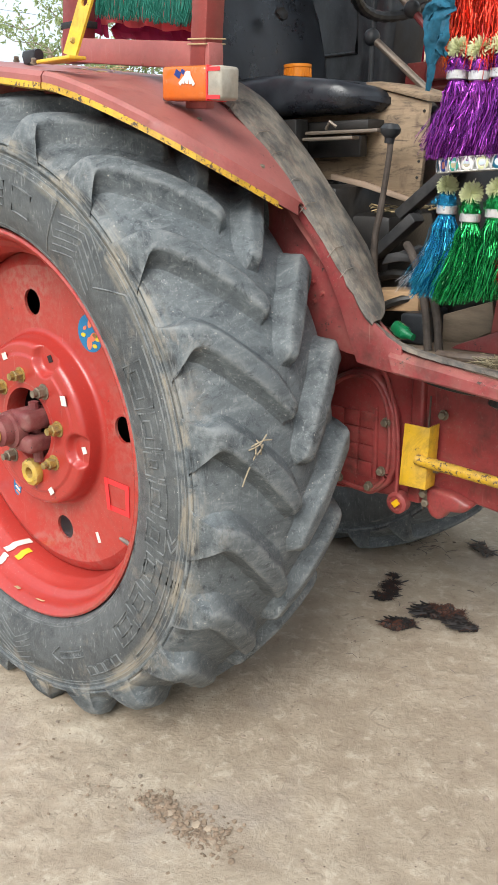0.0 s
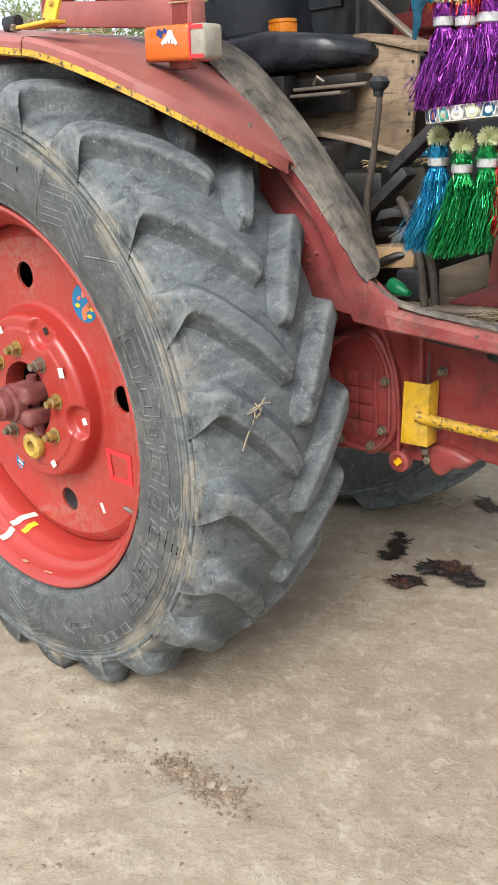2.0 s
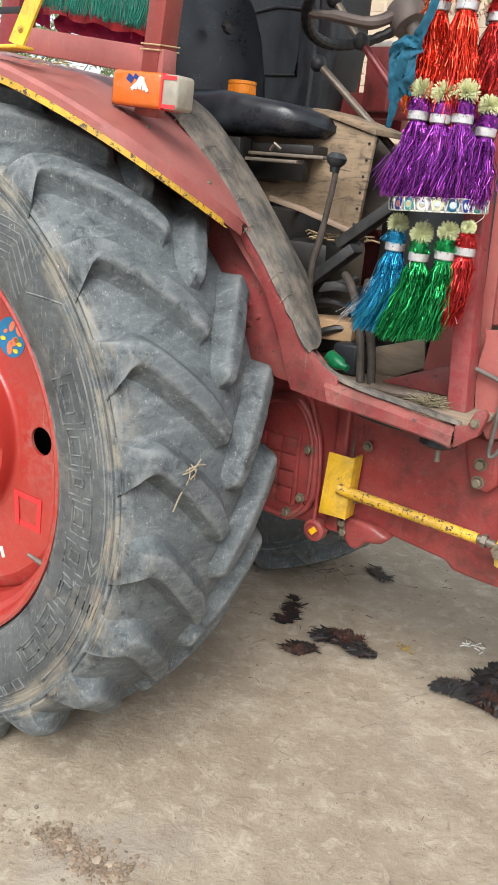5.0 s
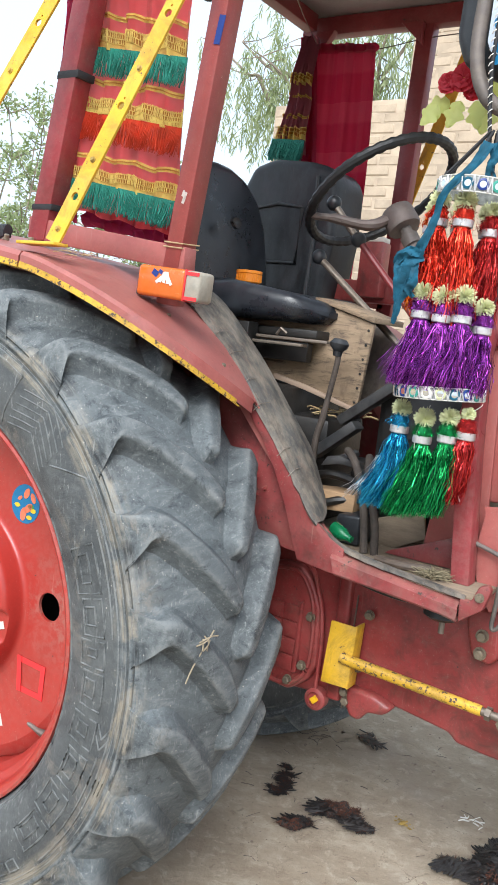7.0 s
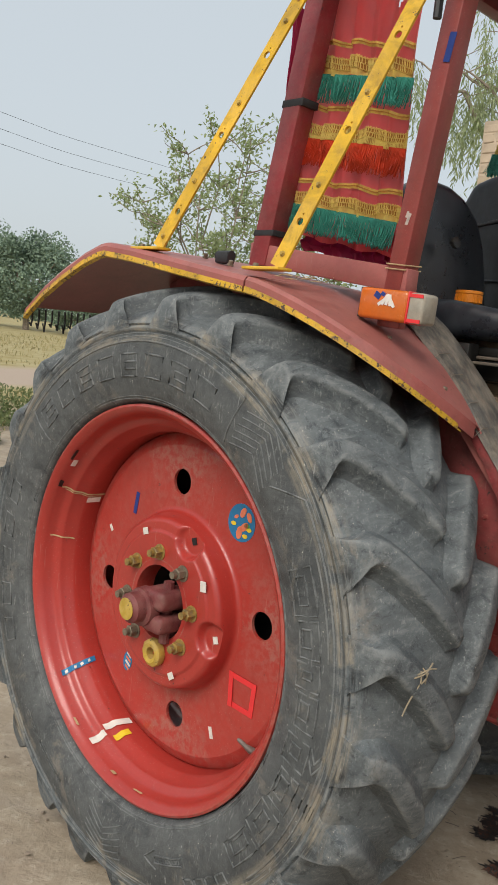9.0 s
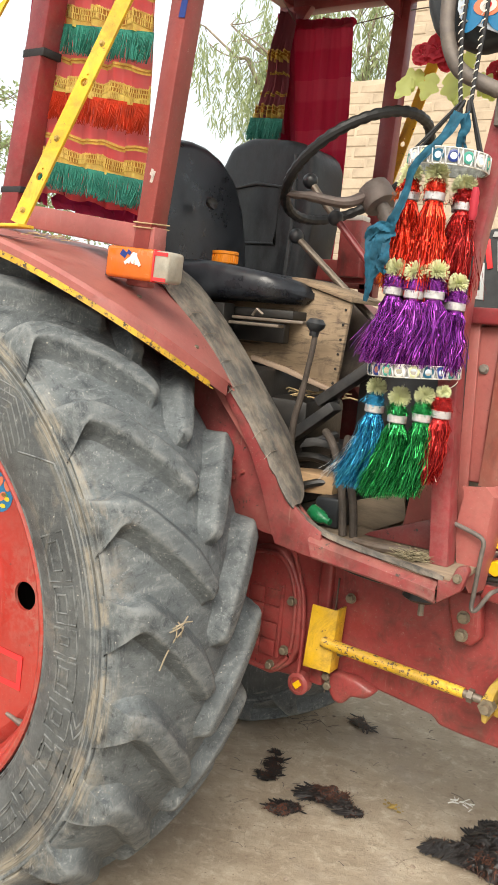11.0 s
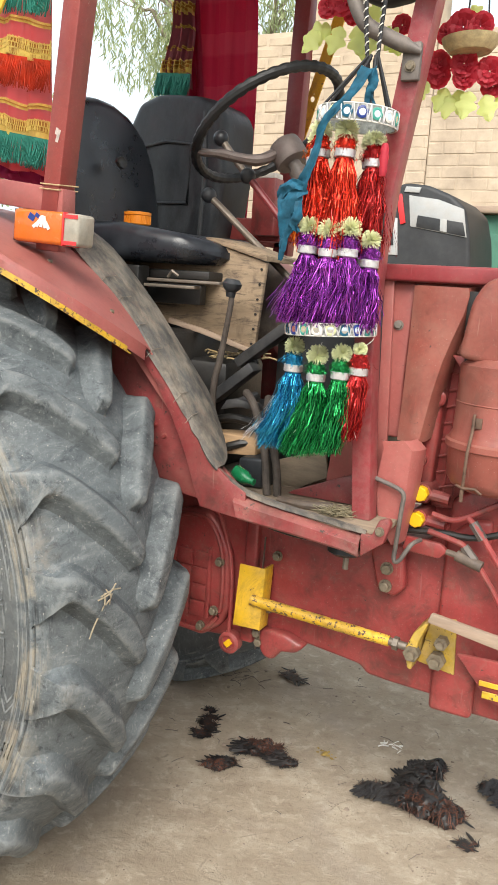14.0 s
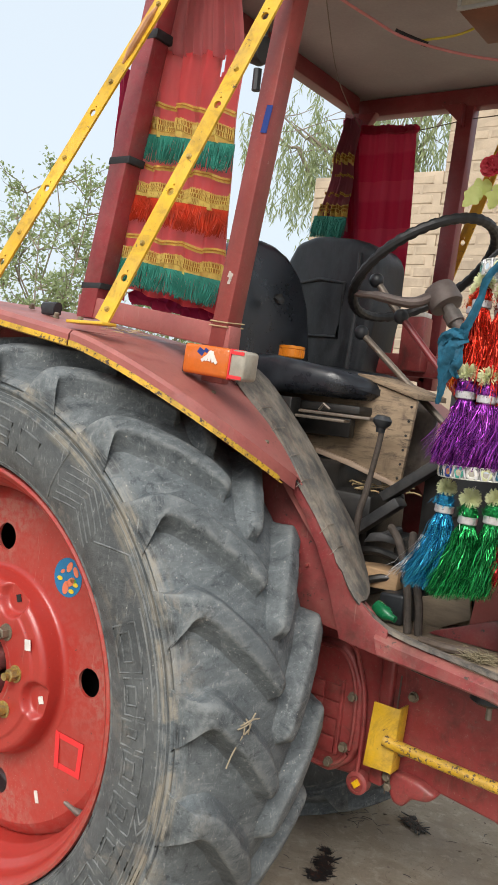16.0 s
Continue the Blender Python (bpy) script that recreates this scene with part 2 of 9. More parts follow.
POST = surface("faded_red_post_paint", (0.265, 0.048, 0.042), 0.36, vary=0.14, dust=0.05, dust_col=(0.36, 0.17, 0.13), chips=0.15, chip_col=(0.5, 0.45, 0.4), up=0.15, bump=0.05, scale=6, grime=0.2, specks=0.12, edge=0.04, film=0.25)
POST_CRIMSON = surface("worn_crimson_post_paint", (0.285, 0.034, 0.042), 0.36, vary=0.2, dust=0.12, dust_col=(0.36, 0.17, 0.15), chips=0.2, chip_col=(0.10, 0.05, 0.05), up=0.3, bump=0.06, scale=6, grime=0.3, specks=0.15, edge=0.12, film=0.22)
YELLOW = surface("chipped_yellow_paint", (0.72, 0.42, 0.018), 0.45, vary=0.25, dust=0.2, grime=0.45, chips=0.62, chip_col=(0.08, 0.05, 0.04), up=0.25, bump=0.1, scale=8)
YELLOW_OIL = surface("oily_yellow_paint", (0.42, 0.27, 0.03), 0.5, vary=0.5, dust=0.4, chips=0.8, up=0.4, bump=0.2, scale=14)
RUBBER_STRIP = surface("dusty_black_rubber", (0.062, 0.060, 0.055), 0.7, vary=0.6, dust=0.85, dust_col=(0.27, 0.228, 0.178), bump=1.0, scale=12, grain=90, grime=0.55, specks=0.15, edge=0.25, stretch=(0.65, 1.2, 1.2), turn=(0, radians(52), 0), film=0.3)
BLACK_PLASTIC = surface("black_plastic", (0.012, 0.014, 0.017), 0.38, vary=0.4, specks=0.05, dust=0.45, dust_col=(0.075, 0.082, 0.088), bump=0.12, scale=5)
VINYL = surface("black_vinyl", (0.009, 0.011, 0.016), 0.27, vary=0.4, dust=0.5, dust_col=(0.060, 0.070, 0.082), bump=0.12, scale=6, grain=300)
BLACK_STEEL = surface("greasy_black_steel", (0.009, 0.0085, 0.008), 0.42, vary=0.4, dust=0.16, dust_col=(0.075, 0.060, 0.046), bump=0.3, scale=12)
STEEL = surface("rusty_steel", (0.20, 0.17, 0.14), 0.5, metal=0.6, vary=0.35, dust=0.4, dust_col=(0.28, 0.21, 0.15), bump=0.2, scale=14)
BOLT = surface("weathered_bolt_steel", (0.20, 0.165, 0.12), 0.5, metal=0.45, vary=0.4, dust=0.5, dust_col=(0.34, 0.27, 0.18), bump=0.2, scale=40)
CAST_IRON = surface("dirty_cast_iron", (0.14, 0.12, 0.11), 0.6, metal=0.3, vary=0.35, dust=0.45, dust_col=(0.3, 0.25, 0.2), bump=0.3, scale=14)
ALLOY = surface("dull_alloy", (0.25, 0.235, 0.21), 0.5, metal=0.5, vary=0.25, dust=0.5, dust_col=(0.33, 0.29, 0.24), bump=0.2, scale=12)
GREASE_YELLOW = surface("yellow_cap_paint", (0.80, 0.46, 0.01), 0.4, vary=0.15, chips=0.2, bump=0.15, scale=20)
AMBER = surface("amber_plastic_lens", (0.60, 0.125, 0.008), 0.22, vary=0.12, dust=0.15, dust_col=(0.5, 0.3, 0.15), bump=0.06, scale=10, coat=0.4)
ORANGE_CAP = surface("orange_plastic", (0.75, 0.24, 0.015), 0.35, vary=0.12, bump=0.05)
LENS_GREY = surface("dusty_clear_lens", (0.36, 0.33, 0.27), 0.3, vary=0.3, dust=0.4, bump=0.1, scale=18, coat=0.3)
SCUFFED = surface("scuffed_black_plastic", (0.012, 0.015, 0.019), 0.42, vary=0.5, dust=0.7, dust_col=(0.075, 0.085, 0.095), bump=0.2, scale=7, specks=0.10, stretch=(1.5, 1.0, 0.7), edge=0.1)
RED_TAPE = surface("red_tape", (0.75, 0.035, 0.04), 0.35, vary=0.1, bump=0.03)
WHITE_TAPE = surface("white_sticker", (0.72, 0.68, 0.62), 0.5, vary=0.15, dust=0.2, bump=0.03, scale=30)
BLUE_STICKER = surface("blue_sticker", (0.012, 0.17, 0.36), 0.35, vary=0.1, bump=0.02)
CORAL = surface("coral_print", (0.75, 0.2, 0.1), 0.4, vary=0.1, bump=0.0)
YELLOW_PRINT = surface("yellow_print", (0.78, 0.55, 0.03), 0.4, vary=0.1, bump=0.0)
GREEN_PRINT = surface("green_print", (0.06, 0.3, 0.08), 0.4, vary=0.1, bump=0.0)
NAVY = surface("navy_print", (0.01, 0.035, 0.2), 0.4, vary=0.15, bump=0.0)
WOOD = surface("worn_plywood", (0.44, 0.28, 0.15), 0.7, vary=0.3, dust=0.3, dust_col=(0.14, 0.1, 0.07), chips=0.3, bump=0.25, scale=3, grain=40, stretch=(1.2, 6, 9))
BOARD = surface("dusty_floor_board", (0.26, 0.20, 0.14), 0.8, vary=0.3, dust=0.6, dust_col=(0.36, 0.27, 0.19), bump=0.3, scale=5, grain=50, stretch=(1.5, 6, 6))
GREY_WOOD = surface("grey_weathered_wood", (0.36, 0.26, 0.19), 0.75, vary=0.3, dust=0.3, bump=0.3, scale=3, grain=40, stretch=(1, 8, 8))
ROOF_BOARD = surface("grey_roof_lining", (0.36, 0.335, 0.325), 0.8, vary=0.15, dust=0.2, dust_col=(0.40, 0.36, 0.33), bump=0.1, scale=3)
HOSE = surface("old_rubber_hose", (0.10, 0.075, 0.06), 0.6, vary=0.3, dust=0.5, dust_col=(0.25, 0.18, 0.13), bump=0.25, scale=14)
STRAW = surface("dry_straw", (0.50, 0.37, 0.20), 0.7, vary=0.3, bump=0.0, scale=20)
CLOTH = surface("faded_red_cloth", (0.58, 0.105, 0.125), 0.85, vary=0.22, bump=0.3, scale=9, grain=700, sheen=0.3)
PRIMER = surface("pale_primer", (0.46, 0.40, 0.36), 0.8, vary=0.4, bump=0.3, scale=60)
CLOTH_FADED = surface("sun_faded_pink_cloth", (0.46, 0.155, 0.165), 0.85, vary=0.25, bump=0.3, scale=9, grain=700, sheen=0.3)
BRAID_BACK = surface("brown_braid_backing", (0.46, 0.27, 0.075), 0.8, vary=0.4, bump=0.5, scale=60, grain=400)
CLOTH_DARK = surface("crimson_curtain_cloth", (0.27, 0.014, 0.048), 0.8, vary=0.35, bump=0.3, scale=9, grain=700, sheen=0.2)
GOLD = surface("gold_braid", (0.90, 0.68, 0.24), 0.6, vary=0.35, bump=0.7, scale=60, grain=450)
STRIPE = surface("yellow_green_ribbon", (0.70, 0.58, 0.18), 0.7, vary=0.4, bump=0.4, scale=70, grain=400)
TEAL = surface("teal_thread", (0.05, 0.31, 0.24), 0.7, vary=0.3, bump=0.0, scale=30)
FRINGE_RED = surface("orange_red_thread", (0.62, 0.065, 0.02), 0.7, vary=0.3, bump=0.0, scale=30)
RIBBON = surface("turquoise_ribbon", (0.0, 0.075, 0.130), 0.8, vary=0.45, bump=0.4, scale=40, sheen=0.0)
BEAD_CLOTH = surface("grey_beadwork_cloth", (0.30, 0.31, 0.29), 0.6, vary=0.45, bump=0.8, scale=90, grain=300)
CORD = surface("black_cord", (0.018, 0.018, 0.02), 0.7, vary=0.3, bump=0.3, scale=60)
WHITE_BEAD = surface("white_beads", (0.72, 0.7, 0.64), 0.35, vary=0.15, bump=0.1, scale=60)
POMPOM = surface("pale_green_wool", (0.66, 0.68, 0.40), 0.8, vary=0.3, bump=0.0, scale=40)
SILVER = surface("silver_ribbon", (0.62, 0.60, 0.60), 0.3, metal=0.6, vary=0.2, bump=0.3, scale=60)


def let_through(m, share, tint):
    """Thin cloth: part of the light passes through it."""
    nt = m.node_tree
    out = [x for x in nt.nodes if x.type == "OUTPUT_MATERIAL"][0]
    tr = nt.nodes.new("ShaderNodeBsdfTranslucent")
    tr.inputs["Color"].default_value = (*tint, 1)
    mx = nt.nodes.new("ShaderNodeMixShader")
    mx.inputs[0].default_value = share
    nt.links.new(nt.nodes["Principled BSDF"].outputs[0], mx.inputs[1])
    nt.links.new(tr.outputs[0], mx.inputs[2])
    nt.links.new(mx.outputs[0], out.inputs["Surface"])
    return m


CLOTH_MAUVE = surface("mauve_curtain_cloth", (0.34, 0.13, 0.17), 0.8, vary=0.3, bump=0.3, scale=9, grain=700, sheen=0.2)
let_through(CLOTH_MAUVE, 0.45, (0.62, 0.24, 0.30))
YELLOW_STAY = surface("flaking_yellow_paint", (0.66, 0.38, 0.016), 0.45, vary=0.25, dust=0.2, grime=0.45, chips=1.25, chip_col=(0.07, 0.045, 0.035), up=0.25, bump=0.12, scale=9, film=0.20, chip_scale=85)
RING_BLACK = surface("grip_and_hole_black", (0.006, 0.007, 0.008), 0.5, vary=0.4, dust=0.2, dust_col=(0.04, 0.04, 0.04), bump=0.1, scale=12)


let_through(CLOTH_FADED, 0.62, (0.86, 0.40, 0.40))
let_through(BRAID_BACK, 0.45, (0.80, 0.46, 0.14))
let_through(CLOTH, 0.74, (1.0, 0.40, 0.40))
let_through(GOLD, 0.5, (1.0, 0.86, 0.38))
let_through(STRIPE, 0.4, (1.0, 0.85, 0.3))
let_through(CLOTH_DARK, 0.55, (0.72, 0.055, 0.20))


def banded(m, tint):
    """Paler bands along and across a cloth."""
    nt = m.node_tree
    sp = nt.nodes.new("ShaderNodeSeparateXYZ")
    nt.links.new(nt.nodes.new("ShaderNodeTexCoord").outputs["Object"], sp.inputs[0])
    f = 0.0
    for axis, k, cut, deep in ((2, 6.2, 0.55, 1.0), (0, 14.0, 0.60, 0.35)):
        w = maths(nt.nodes, nt.links, "FRACT", maths(nt.nodes, nt.links, "MULTIPLY", sp.outputs[axis], k), 0)
        f = maths(nt.nodes, nt.links, "ADD", f, maths(nt.nodes, nt.links, "MULTIPLY", ramp(nt.nodes, nt.links, w, cut, cut + 0.06), deep))
    p = nt.nodes["Principled BSDF"]
    old = p.inputs["Base Color"].links[0].from_socket
    nt.links.new(mixc(nt.nodes, nt.links, maths(nt.nodes, nt.links, "MULTIPLY", f, 0.35), old, tint), p.inputs["Base Color"])
    thin = [x for x in nt.nodes if x.type == "BSDF_TRANSLUCENT"][0]
    nt.links.new(mixc(nt.nodes, nt.links, maths(nt.nodes, nt.links, "MULTIPLY", f, 0.55), tuple(thin.inputs["Color"].default_value)[:3], (0.70, 0.16, 0.24)), thin.inputs["Color"])
    return m


CLOTH_BANDED = banded(let_through(surface("banded_crimson_cloth", (0.25, 0.014, 0.045), 0.8, vary=0.35, bump=0.3, scale=9, grain=700, sheen=0.2), 0.64, (0.66, 0.075, 0.175)), (0.50, 0.10, 0.16))


def tinsel(name, base, lite):
    m, n, l, p = shader(name)
    r = n.new("ShaderNodeNewGeometry").outputs["Random Per Island"]
    l.new(mixc(n, l, r, base, lite), p.inputs["Base Color"])
    p.inputs["Roughness"].default_value, p.inputs["Metallic"].default_value = 0.20, 0.75
    return m


TIN_RED = tinsel("red_tinsel", (0.24, 0.003, 0.006), (0.95, 0.075, 0.03))
TIN_ORANGE = tinsel("orange_tinsel", (0.55, 0.05, 0.006), (0.95, 0.28, 0.02))
TIN_CRIMSON = tinsel("crimson_tinsel", (0.20, 0.008, 0.012), (0.70, 0.05, 0.045))
TIN_PURPLE = tinsel("purple_tinsel", (0.035, 0.002, 0.075), (0.45, 0.08, 0.52))
TIN_BLUE = tinsel("blue_tinsel", (0.0, 0.05, 0.18), (0.06, 0.52, 0.78))
TIN_GREEN = tinsel("green_tinsel", (0.0, 0.035, 0.008), (0.03, 0.46, 0.13))


def mirror_material():
    m, n, l, p = shader("mirror_glass")
    p.inputs["Base Color"].default_value, p.inputs["Metallic"].default_value, p.inputs["Roughness"].default_value = (0.8, 0.82, 0.82, 1), 1.0, 0.05
    return m


MIRROR = mirror_material()


def tyre_material():
    """Black rubber bleached blue-grey: pale flecks and scratches, dark smudges, brown dried mud along the shoulder."""
    m, n, l, p = shader("weathered_tyre_rubber")
    co = n.new("ShaderNodeTexCoord").outputs["Object"]
    sp = n.new("ShaderNodeSeparateXYZ")
    l.new(co, sp.inputs[0])
    rr = maths(n, l, "SQRT", maths(n, l, "ADD", maths(n, l, "MULTIPLY", sp.outputs[0], sp.outputs[0]), maths(n, l, "MULTIPLY", sp.outputs[2], sp.outputs[2])), 0)
    big, mid, fine = noise_node(n, l, co, 5.0, 7, 0.72, 0.4), noise_node(n, l, co, 22, 8, 0.78, 0.6), noise_node(n, l, co, 140, 5, 0.75)
    tread = ramp(n, l, rr, 0.700, 0.735)
    col = mixc(n, l, ramp(n, l, big, 0.36, 0.64), (0.052, 0.060, 0.064), (0.112, 0.129, 0.137))
    col = mixc(n, l, maths(n, l, "MULTIPLY", maths(n, l, "MULTIPLY", tread, 0.6), ramp(n, l, mid, 0.36, 0.62)), col, (0.128, 0.141, 0.145))
    # broad pale dusting on the tread faces, drawn along the bars
    st = n.new("ShaderNodeMapping")
    st.inputs["Scale"].default_value, st.inputs["Rotation"].default_value = (34, 8, 34), (0.0, 0.0, 0.5)
    l.new(co, st.inputs[0])
    drag = noise_node(n, l, st.outputs[0], 1.0, 8, 0.75, 0.8)
    col = mixc(n, l, maths(n, l, "MULTIPLY", ramp(n, l, drag, 0.52, 0.66), 0.66), col, (0.222, 0.238, 0.238))
    col = mixc(n, l, maths(n, l, "MULTIPLY", ramp(n, l, drag, 0.46, 0.34), 0.6), col, (0.034, 0.039, 0.043))
    col = mixc(n, l, maths(n, l, "MULTIPLY", ramp(n, l, mid, 0.44, 0.36), 0.6), col, (0.028, 0.032, 0.036))
    col = mixc(n, l, maths(n, l, "MULTIPLY", ramp(n, l, mid, 0.58, 0.68), 0.45), col, (0.22, 0.235, 0.24))
    col = mixc(n, l, maths(n, l, "MULTIPLY", ramp(n, l, fine, 0.58, 0.68), 0.55), col, (0.29, 0.30, 0.295))
    col = mixc(n, l, maths(n, l, "MULTIPLY", ramp(n, l, fine, 0.40, 0.30), 0.45), col, (0.028, 0.031, 0.034))
    # the side wall is smoother, a duller and warmer grey
    wall = maths(n, l, "MULTIPLY", ramp(n, l, rr, 0.690, 0.655), 0.62)
    col = mixc(n, l, wall, col, mixc(n, l, ramp(n, l, big, 0.35, 0.65), (0.043, 0.045, 0.046), (0.080, 0.079, 0.075)))
    # dried brown mud: a broken belt round the shoulder, drawn out along the rolling direction
    ang = n.new("ShaderNodeMath")
    ang.operation = "ARCTAN2"
    l.new(sp.outputs[2], ang.inputs[0])
    l.new(sp.outputs[0], ang.inputs[1])
    cv = n.new("ShaderNodeCombineXYZ")
    l.new(maths(n, l, "MULTIPLY", ang.outputs[0], 3.2), cv.inputs[0])
    l.new(maths(n, l, "MULTIPLY", rr, 55), cv.inputs[1])
    belt = maths(n, l, "MULTIPLY", ramp(n, l, rr, 0.650, 0.676), ramp(n, l, rr, 0.730, 0.714))
    lines = ramp(n, l, noise_node(n, l, cv.outputs[0], 1.0, 7, 0.68), 0.43, 0.57)
    patch = ramp(n, l, noise_node(n, l, co, 7.0, 6, 0.65, 0.3), 0.46, 0.54)
    side = ramp(n, l, sp.outputs[1], 0.03, -0.005)
    mud = maths(n, l, "MULTIPLY", maths(n, l, "MULTIPLY", belt, patch), maths(n, l, "MULTIPLY", lines, side))
    col = mixc(n, l, maths(n, l, "MULTIPLY", mud, 0.8), col, (0.33, 0.285, 0.215))
    streak = ramp(n, l, noise_node(n, l, cv.outputs[0], 2.2, 3, 0.6), 0.60, 0.66)
    col = mixc(n, l, maths(n, l, "MULTIPLY", maths(n, l, "MULTIPLY", streak, belt), 0.5), col, (0.26, 0.25, 0.225))
    wash = maths(n, l, "MULTIPLY", maths(n, l, "MULTIPLY", ramp(n, l, noise_node(n, l, co, 6.5, 8, 0.74, 0.8), 0.56, 0.66), side), 0.55)
    col = mixc(n, l, wash, col, (0.235, 0.20, 0.16))
    # streaked black patches beside the foot of every tread bar
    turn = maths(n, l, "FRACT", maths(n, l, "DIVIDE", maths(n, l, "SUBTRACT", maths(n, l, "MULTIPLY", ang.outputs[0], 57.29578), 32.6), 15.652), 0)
    foot_patch = maths(n, l, "MULTIPLY", maths(n, l, "MULTIPLY", ramp(n, l, turn, 0.02, 0.10), ramp(n, l, turn, 0.50, 0.34)), maths(n, l, "MULTIPLY", ramp(n, l, rr, 0.699, 0.706), ramp(n, l, rr, 0.742, 0.722)))
    foot_patch = maths(n, l, "MULTIPLY", maths(n, l, "MULTIPLY", foot_patch, side), ramp(n, l, noise_node(n, l, cv.outputs[0], 1.7, 6, 0.7), 0.60, 0.44))
    col = mixc(n, l, maths(n, l, "MULTIPLY", foot_patch, 0.9), col, (0.016, 0.018, 0.021))
    speck = n.new("ShaderNodeTexVoronoi")
    speck.inputs["Scale"].default_value = 62
    l.new(co, speck.inputs["Vector"])
    col = mixc(n, l, maths(n, l, "MULTIPLY", ramp(n, l, speck.outputs["Distance"], 0.12, 0.07), ramp(n, l, drag, 0.50, 0.55)), col, (0.40, 0.38, 0.33))
    for rot, sc_ in (((0.2, 0.6, 0.9), (170, 150, 22)), ((1.1, -0.5, 0.2), (190, 120, 30)), ((0.1, 1.3, -0.4), (150, 160, 16))):
        sc = n.new("ShaderNodeMapping")
        sc.inputs["Scale"].default_value, sc.inputs["Rotation"].default_value = sc_, rot
        l.new(co, sc.inputs[0])
        col = mixc(n, l, maths(n, l, "MULTIPLY", ramp(n, l, noise_node(n, l, sc.outputs[0], 1.0, 2, 0.5), 0.665, 0.72), maths(n, l, "ADD", maths(n, l, "MULTIPLY", ramp(n, l, drag, 0.48, 0.60), 0.5), 0.15)), col, (0.31, 0.315, 0.305))
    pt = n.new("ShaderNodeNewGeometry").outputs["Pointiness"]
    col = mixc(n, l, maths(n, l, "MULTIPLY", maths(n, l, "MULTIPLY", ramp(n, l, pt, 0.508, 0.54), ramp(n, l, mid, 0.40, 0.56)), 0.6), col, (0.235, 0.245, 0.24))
    # concave creases painted darker: the shade between the bars is put into the colour
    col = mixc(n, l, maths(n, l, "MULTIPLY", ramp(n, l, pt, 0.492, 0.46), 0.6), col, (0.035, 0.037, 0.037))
    l.new(col, p.inputs["Base Color"])
    l.new(ramp(n, l, mid, -0.7, 1.2), p.inputs["Roughness"])
    p.inputs["Specular IOR Level"].default_value = 0.4
    b = n.new("ShaderNodeBump")
    b.inputs["Strength"].default_value, b.inputs["Distance"].default_value = 0.6, 0.006
    l.new(maths(n, l, "ADD", maths(n, l, "ADD", mid, maths(n, l, "MULTIPLY", big, 1.5)), maths(n, l, "MULTIPLY", fine, 0.3)), b.inputs["Height"])
    l.new(b.outputs[0], p.inputs["Normal"])
    return m


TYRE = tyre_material()


